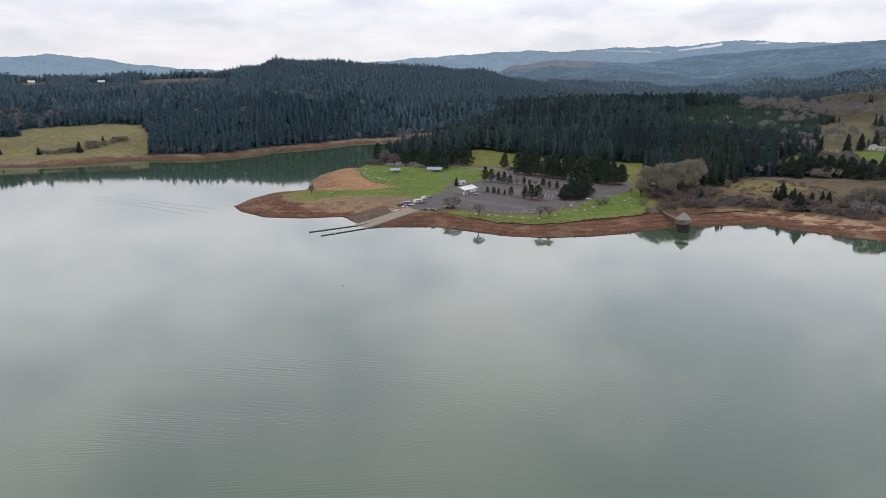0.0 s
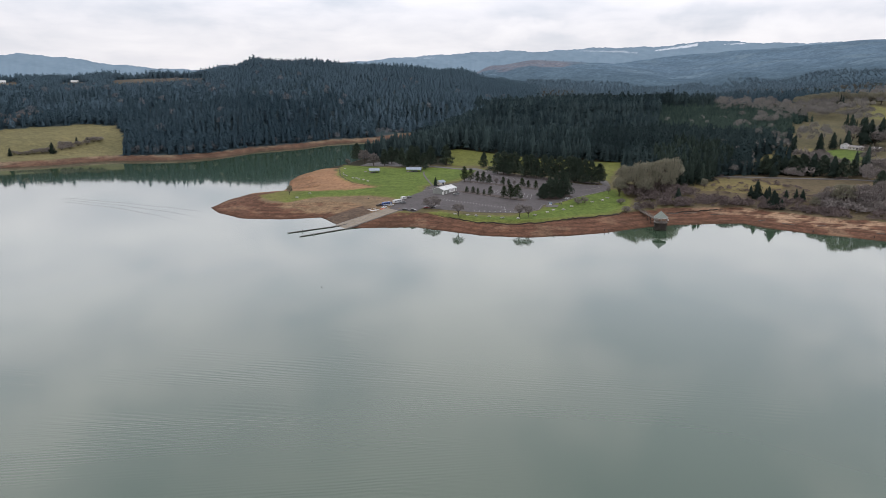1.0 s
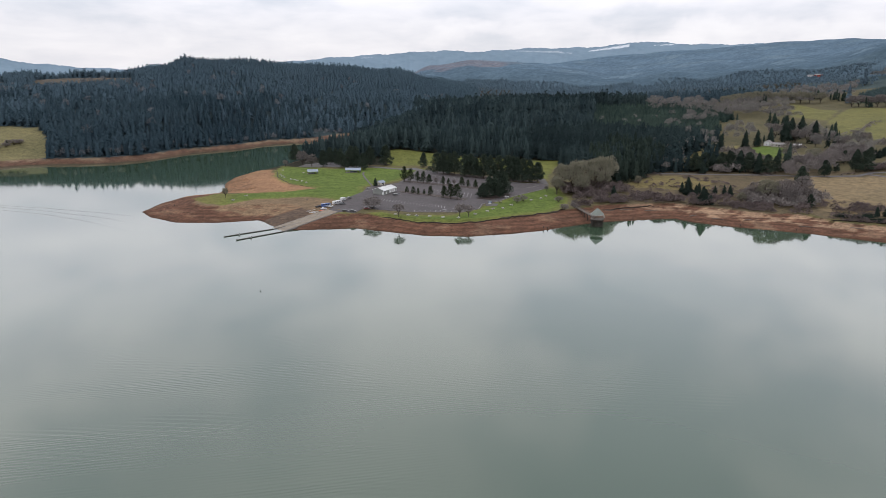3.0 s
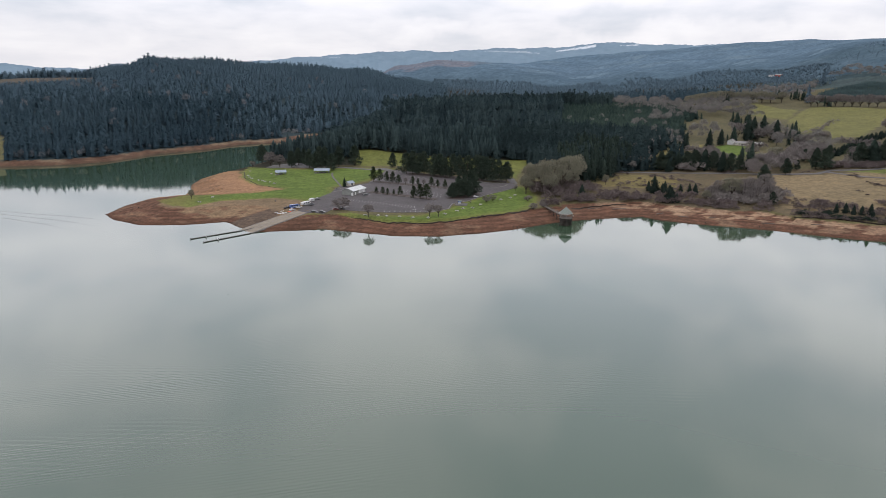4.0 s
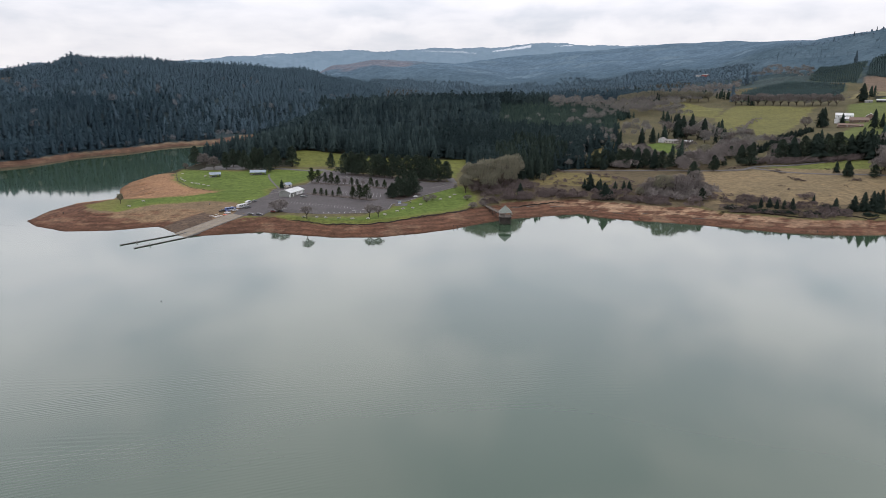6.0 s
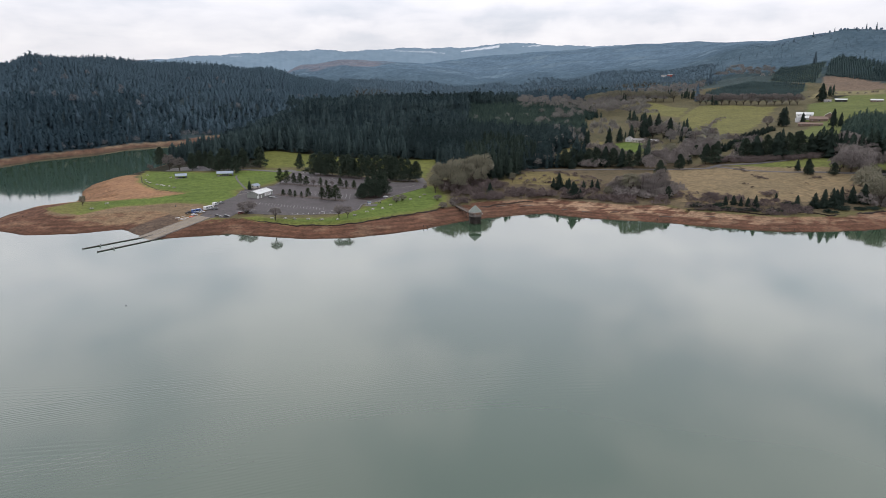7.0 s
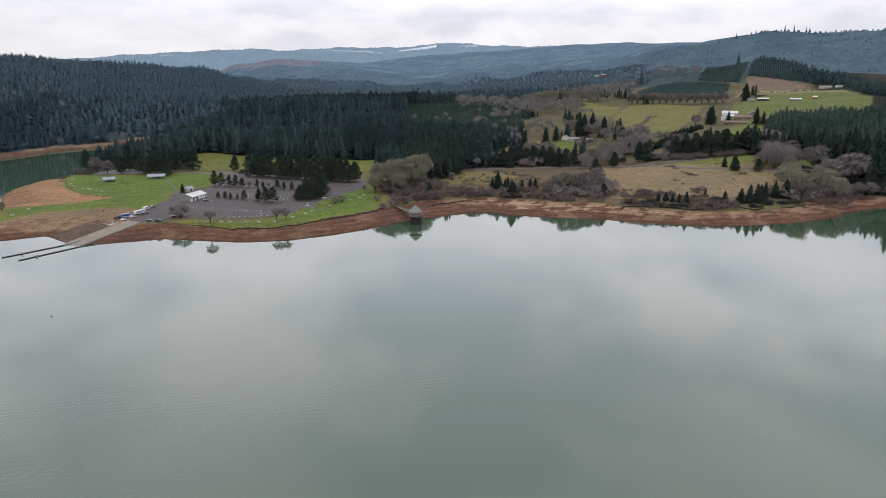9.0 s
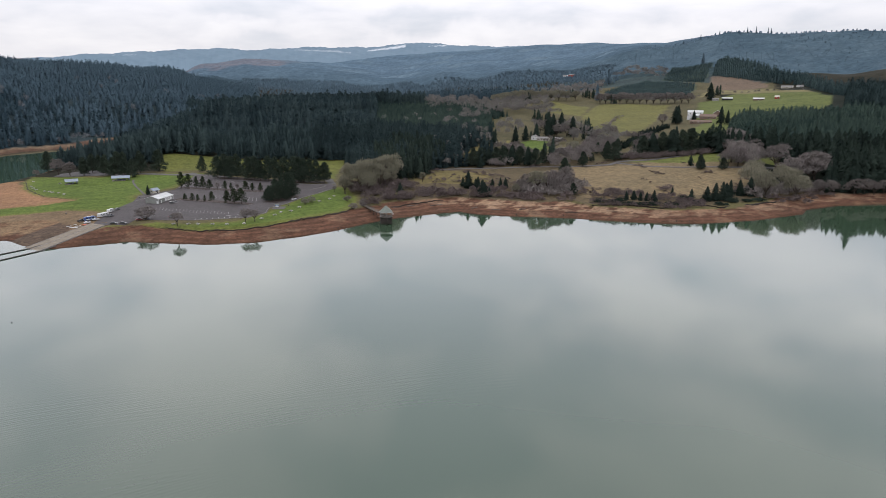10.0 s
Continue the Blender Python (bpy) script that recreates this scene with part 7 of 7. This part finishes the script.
def coach_trailer(x, y, turn, L, H, paint, stripe, label, category="trailer"):
    """A box-bodied trailer or motor home with rounded ends, windows, a door and roof vents."""
    ob = thing("travel_trailer", x, y, turn, label, category, "vehicles by the ramp", z=height(x, y) + 0.13)
    o = [(-L / 2, 0.55), (L / 2 - 0.3, 0.55), (L / 2, 1.2), (L / 2 - 0.25, H - 0.3), (L / 2 - 0.9, H), (-L / 2 + 0.3, H), (-L / 2, H - 0.35)]
    part("body", prism(o, -1.2, 1.2), paint, ob, bevel=0.06)
    for s in (-1, 1):
        part("stripe", box(L - 0.6, 0.04, 0.35, -0.1, s * 1.215, 1.0), stripe, ob)
        for k in range(3):
            part("window", box(L * 0.16, 0.05, 0.75, -L * 0.32 + k * L * 0.26, s * 1.215, 1.65), GLASS, ob)
        for wx in (-0.5, 0.45):
            wheel(ob, wx - L * 0.1, s * 1.0, 0.36)
    part("door", box(0.75, 0.06, 1.9, L * 0.36, -1.215, 0.7), TRIM_GREY, ob)
    for k in range(2):
        part("roof_vent", box(0.7, 0.7, 0.2, -L * 0.2 + k * L * 0.35, 0, H - 0.01), WHITE, ob)
    part("drawbar", rod((L / 2, 0, 0.6), (L / 2 + 1.2, 0, 0.55), 0.08, sides=4), STEEL, ob)
    part("jockey_wheel", rod((L / 2 + 0.9, 0, 0.0), (L / 2 + 0.9, 0, 0.55), 0.07), STEEL, ob)


pickup(-33.5, 525.5, 38, CAR_BLACK, "dark pickup truck parked at the top of the ramp")
coach_trailer(-28.0, 527.5, 30, 8.0, 2.9, CAR_BLUE, CAR_WHITE, "blue box trailer with white lettering-like stripes")
coach_trailer(-20.0, 537.5, 48, 8.8, 2.9, CAR_WHITE, CAR_GREY, "white travel trailer with a grey stripe", "camper")
pickup(-15.5, 536.0, 48, CAR_GREY, "grey pickup truck beside the travel trailer")
coach_trailer(-15.5, 553.0, 55, 5.4, 2.5, CAR_WHITE, CAR_GREY, "small white box trailer on the asphalt")
car(-11.0, 560.0, 55, CAR_GREY, "grey car beside the white trailers", True)
car(-24.5, 526.5, 35, CAR_WHITE, "white car beside the blue trailer")
car(-29.5, 520.0, 35, CAR_WHITE, "white car at the head of the ramp")
car(3.0, 515.0, 20, CAR_RED, "dark red car by the bare bush", True)
car(8.0, 517.5, 25, CAR_GREY, "grey car by the bare bush")
car(-7.0, 505.5, -12, CAR_BLACK, "black car at the lot's edge", True)
car(-13.0, 508.0, -10, CAR_BLACK, "black car beside the ramp")
car(24.5, 517.5, 35, CAR_GREY, "dark grey car alone in the stalls")
car(119.0, 551.0, 28, CAR_WHITE, "white car on the park drive", category="car")


# ---- boats and small things ----
def open_boat(x, y, turn, L, label, trailer=True):
    ob = thing("motor_boat", x, y, turn, label, "boat", z=height(x, y) + 0.13)
    base = 0.6 if trailer else 0.0
    sec = [(-L / 2, 1.0, 0.0), (-L / 6, 1.1, 0.0), (L / 4, 0.85, 0.05), (L / 2, 0.04, 0.35)]
    v, f = [], []
    for px, hw, k in sec:
        v += [(px, -hw, base + 0.95 + k * 0.5), (px, -hw * 0.55, base + k), (px, hw * 0.55, base + k), (px, hw, base + 0.95 + k * 0.5)]
    for k in range(3):
        for j in range(3):
            f.append((4 * k + j, 4 * k + j + 1, 4 * k + j + 5, 4 * k + j + 4))
    f += [(0, 1, 2, 3), (12, 13, 14, 15)]
    hull = part("hull", solid(v, f), CAR_GREY, ob)
    part("deck", solid([(p[0], p[1] * 0.97, p[2] - 0.12) for k in range(4) for p in (v[4 * k], v[4 * k + 3])], [(0, 1, 3, 2), (2, 3, 5, 4), (4, 5, 7, 6)]), WHITE, ob)
    part("windscreen", prism([(0.2, base + 0.85), (0.25, base + 0.85), (0.0, base + 1.35), (-0.05, base + 1.35)], -0.7, 0.7), GLASS, ob)
    part("outboard_motor", box(0.4, 0.45, 0.8, -L / 2 - 0.2, 0, base + 0.6), CAR_BLACK, ob, bevel=0.04)
    for k in range(2):
        part("seat", box(0.5, 1.3, 0.3, -1.2 + k * 0.9, 0, base + 0.75), TRIM_GREY, ob)
    for s in (-1, 1):
        part("trailer_rail", box(L, 0.1, 0.12, 0.2, s * 0.6, 0.42), STEEL, ob)
        wheel(ob, -0.8, s * 0.95, 0.33)
    part("drawbar", rod((L / 2, 0, 0.48), (L / 2 + 1.4, 0, 0.42), 0.06, sides=4), STEEL, ob)
    part("jockey_wheel", rod((L / 2 + 1.2, 0, 0.0), (L / 2 + 1.2, 0, 0.45), 0.06), STEEL, ob)


open_boat(28.5, 570.5, 25, 6.2, "grey motor boat on a trailer by the shed")


def kayak(x, y, turn, L, material, label):
    ob = thing("kayak", x, y, turn, label, "kayak", "kayaks by the ramp", z=height(x, y) + 0.02)
    v, f = [], []
    for k in range(7):
        t = -1 + k / 3
        w, zz = 0.42 * (1 - t * t) ** 0.6 + 0.03, 0.12 * t * t
        v += [(t * L / 2, -w, 0.28 + zz), (t * L / 2, -w * 0.5, 0.02 + zz), (t * L / 2, w * 0.5, 0.02 + zz), (t * L / 2, w, 0.28 + zz), (t * L / 2, 0, 0.42 + zz)]
    for k in range(6):
        for j in range(5):
            f.append((5 * k + j, 5 * k + (j + 1) % 5, 5 * k + 5 + (j + 1) % 5, 5 * k + 5 + j))
    f += [(0, 1, 2, 3, 4), (30, 31, 32, 33, 34)]
    part("hull", solid(v, f), material, ob)
    part("cockpit", rod((0, 0, 0.36), (0, 0, 0.46), 0.3, sides=12), DARK, ob)
    part("seat", box(0.4, 0.4, 0.2, -0.2, 0, 0.42), TRIM_GREY, ob)


for kx, ky, kt, km, kl in ((-38.5, 514.5, 20, WHITE, "white kayak lying beside the ramp"), (-36.8, 513.0, 10, WHITE, "white kayak lying beside the ramp"), (-40.5, 516.5, 30, WHITE, "white kayak lying beside the ramp"),
                           (-35.0, 515.5, 15, WHITE, "white kayak lying beside the ramp"), (-31.0, 517.0, 25, ORANGE, "orange kayak lying at the ramp's head"), (-30.0, 515.8, 40, ORANGE, "orange kayak lying at the ramp's head"), (-37.0, 518.0, 50, CREAM, "cream kayak lying beside the ramp")):
    kayak(kx, ky, kt, 3.8, km, kl)


def picnic_table_kind():
    ob = tagged(new("picnic_table"), "pale concrete picnic table on the grass", "table", "picnic tables")
    part("tabletop", box(2.2, 0.85, 0.1, 0, 0, 0.72), TABLE_STONE, ob)
    for s in (-1, 1):
        part("bench", box(2.2, 0.35, 0.09, 0, s * 0.85, 0.4), TABLE_STONE, ob)
        part("leg", box(0.16, 1.6, 0.1, s * 0.75, 0, 0.3), TABLE_STONE, ob)
        part("leg", box(0.2, 0.6, 0.84, s * 0.75, 0, -0.12), TABLE_STONE, ob)
    return ob


table_kind = picnic_table_kind()
TABLES = [(24, 491), (33, 487), (39, 484), (48, 480), (57, 476), (68, 474), (82, 486), (93, 496), (99, 504), (107, 506), (116, 518), (137, 538), (147, 545), (154, 556),
          (-81, 708), (-78, 700), (-70, 685), (-66, 681), (-63, 674), (-58, 668), (-53, 657), (-86, 758), (-61, 726), (-84, 722), (-105, 566), (-98, 588)]
for k, (tx, ty) in enumerate(TABLES):
    copy_thing(table_kind, Matrix.Translation((tx, ty, height(tx, ty) + 0.04)) @ Matrix.Rotation(k * 0.9, 4, "Z") @ Matrix.Scale(1.15, 4))
discard([table_kind])


def notice_board(x, y, turn):
    ob = thing("notice_board", x, y, turn, "blue and white notice board under a little roof", "sign", z=height(x, y) + 0.1)
    for s in (-1, 1):
        part("post", box(0.16, 0.16, 2.6, s * 1.3, 0, -0.2), PILE, ob)
    part("board", box(2.4, 0.12, 1.1, 0, 0, 1.25), SIGN_BLUE, ob)
    part("lower_panel", box(2.4, 0.12, 0.9, 0, -0.005, 0.3), WHITE, ob)
    for k in range(4):
        part("lettering_bar", box(1.6 - 0.2 * (k % 2), 0.03, 0.07, -0.1, -0.075, 2.1 - k * 0.22), WHITE, ob)
    part("roof", prism([(-0.7, 0), (0.7, 0), (0, 0.5)], -1.7, 1.7), GREEN_ROOF, ob).matrix_local = pose(0, 0, 2.4, 0, 0, 90)


notice_board(100, 523, -18)
tagged(drape("paved_pad", [(95, 518), (104, 516), (107, 524), (99, 528)], WORN_ASPHALT, 0.2), "small paved pad before the notice board", "paving", kind="structure")


def litter_bin(x, y):
    ob = thing("litter_bin", x, y, 0, "dark round litter bin beside the drive", "bin", "litter bins")
    part("drum", rod((0, 0, 0), (0, 0, 1.0), 0.36, 0.4, 12), CAR_BLACK, ob)
    part("lid", rod((0, 0, 1.0), (0, 0, 1.2), 0.42, 0.2, 12), TRIM_GREY, ob)


for bx, by in ((109, 530), (5, 606), (110, 528), (-45, 560)):
    litter_bin(bx, by)


def buoy(x, y, r, material, label):
    ob = thing("buoy", x, y, 0, label, "buoy", "marker buoys", z=0.0)
    part("float", rod((0, 0, -0.2), (0, 0, 0.30), r, r * 0.8, 12), material, ob, bevel=0.06)
    part("mast", rod((0, 0, 0.25), (0, 0, 0.5), 0.05), STEEL, ob)
    part("cap", rod((0, 0, 0.45), (0, 0, 0.6), 0.09, 0.04, 8), material, ob)


buoy(-50.7, 329.2, 0.28, CAR_BLACK, "small dark marker buoy on the open water")
buoy(-309, 600, 0.4, CAR_BLACK, "dark marker buoy far out on the lake")


def stump(x, y, h, r):
    ob = thing("tree_stump", x, y, 0, "dark snag of a stump at the waterline", "stump", "stumps on the bank")
    part("stem", rod((0, 0, -0.3), (0.1, 0.05, h), r, r * 0.7, 7), PILE, ob)
    part("root", rod((0, 0, 0.1), (r * 2.4, r, -0.2), r * 0.5, r * 0.2, 5), PILE, ob)
    part("root", rod((0, 0, 0.1), (-r * 1.9, r * 1.4, -0.2), r * 0.5, r * 0.2, 5), PILE, ob)


for sx, sy, sh, sr in ((126, 457, 1.4, 0.3), (129, 457, 1.2, 0.35), (300, 432, 1.0, 0.3), (364, 380, 1.5, 0.25), (372, 375, 1.1, 0.3), (-150, 560, 1.2, 0.35), (270, 452, 0.8, 0.4)):
    stump(sx, sy, sh, sr)


# drift logs on the eastern bank
def drift_log(x, y, turn, L, r):
    ob = thing("drift_log", x, y, turn, "bleached drift log lying on the bank", "log", "drift logs")
    m = part("stem", rod((-L / 2, 0, r * 0.8), (L / 2, 0.1, r * 0.9), r, r * 0.6, 8), DECK, ob)
    part("branch_stub", rod((L * 0.2, 0, r), (L * 0.3, 0.5, r * 2), r * 0.3, r * 0.15, 5), DECK, ob)


for lx, ly, lt, ll, lr in ((250, 483, 20, 9, 0.35), (262, 470, -40, 8, 0.3), (280, 460, 10, 7, 0.3), (310, 436, -30, 10, 0.35), (336, 420, -35, 8, 0.3), (225, 503, 5, 12, 0.35), (205, 506, 12, 11, 0.35), (190, 505, -8, 9, 0.3)):
    drift_log(lx, ly, lt, ll, lr)


# the spreading wake of a boat that has gone by
def wake(points, w, h, label):
    n = len(points)
    v, f = [], []
    for k, (x, y) in enumerate(points):
        a, b = points[max(k - 1, 0)], points[min(k + 1, n - 1)]
        dx, dy = b[0] - a[0], b[1] - a[1]
        s = math.hypot(dx, dy)
        fade = math.sin(math.pi * (k + 0.2) / (n - 0.6)) ** 0.5
        for o, z in ((-w, -0.02), (-w * 0.4, h * 0.7 * fade), (0, h * fade), (w * 0.4, h * 0.7 * fade), (w, -0.02)):
            v.append((x - dy / s * o, y + dx / s * o, z))
    for k in range(n - 1):
        f += [(5 * k + j, 5 * k + j + 1, 5 * k + j + 6, 5 * k + j + 5) for j in range(4)]
    tagged(link_mesh("water_wake", v, f, WATER, smooth_faces=True), label, "wake", kind="structure")


for off in (0, 9, 19):
    wake([(-318 + k * 8 + off * 0.25, 604 - k * 3.1 - off - 0.09 * k * k * (0.4 + off / 20) + 0.5 * math.sin(k)) for k in range(20)], 1.3, 0.10, "low smooth wave of a boat's wake")
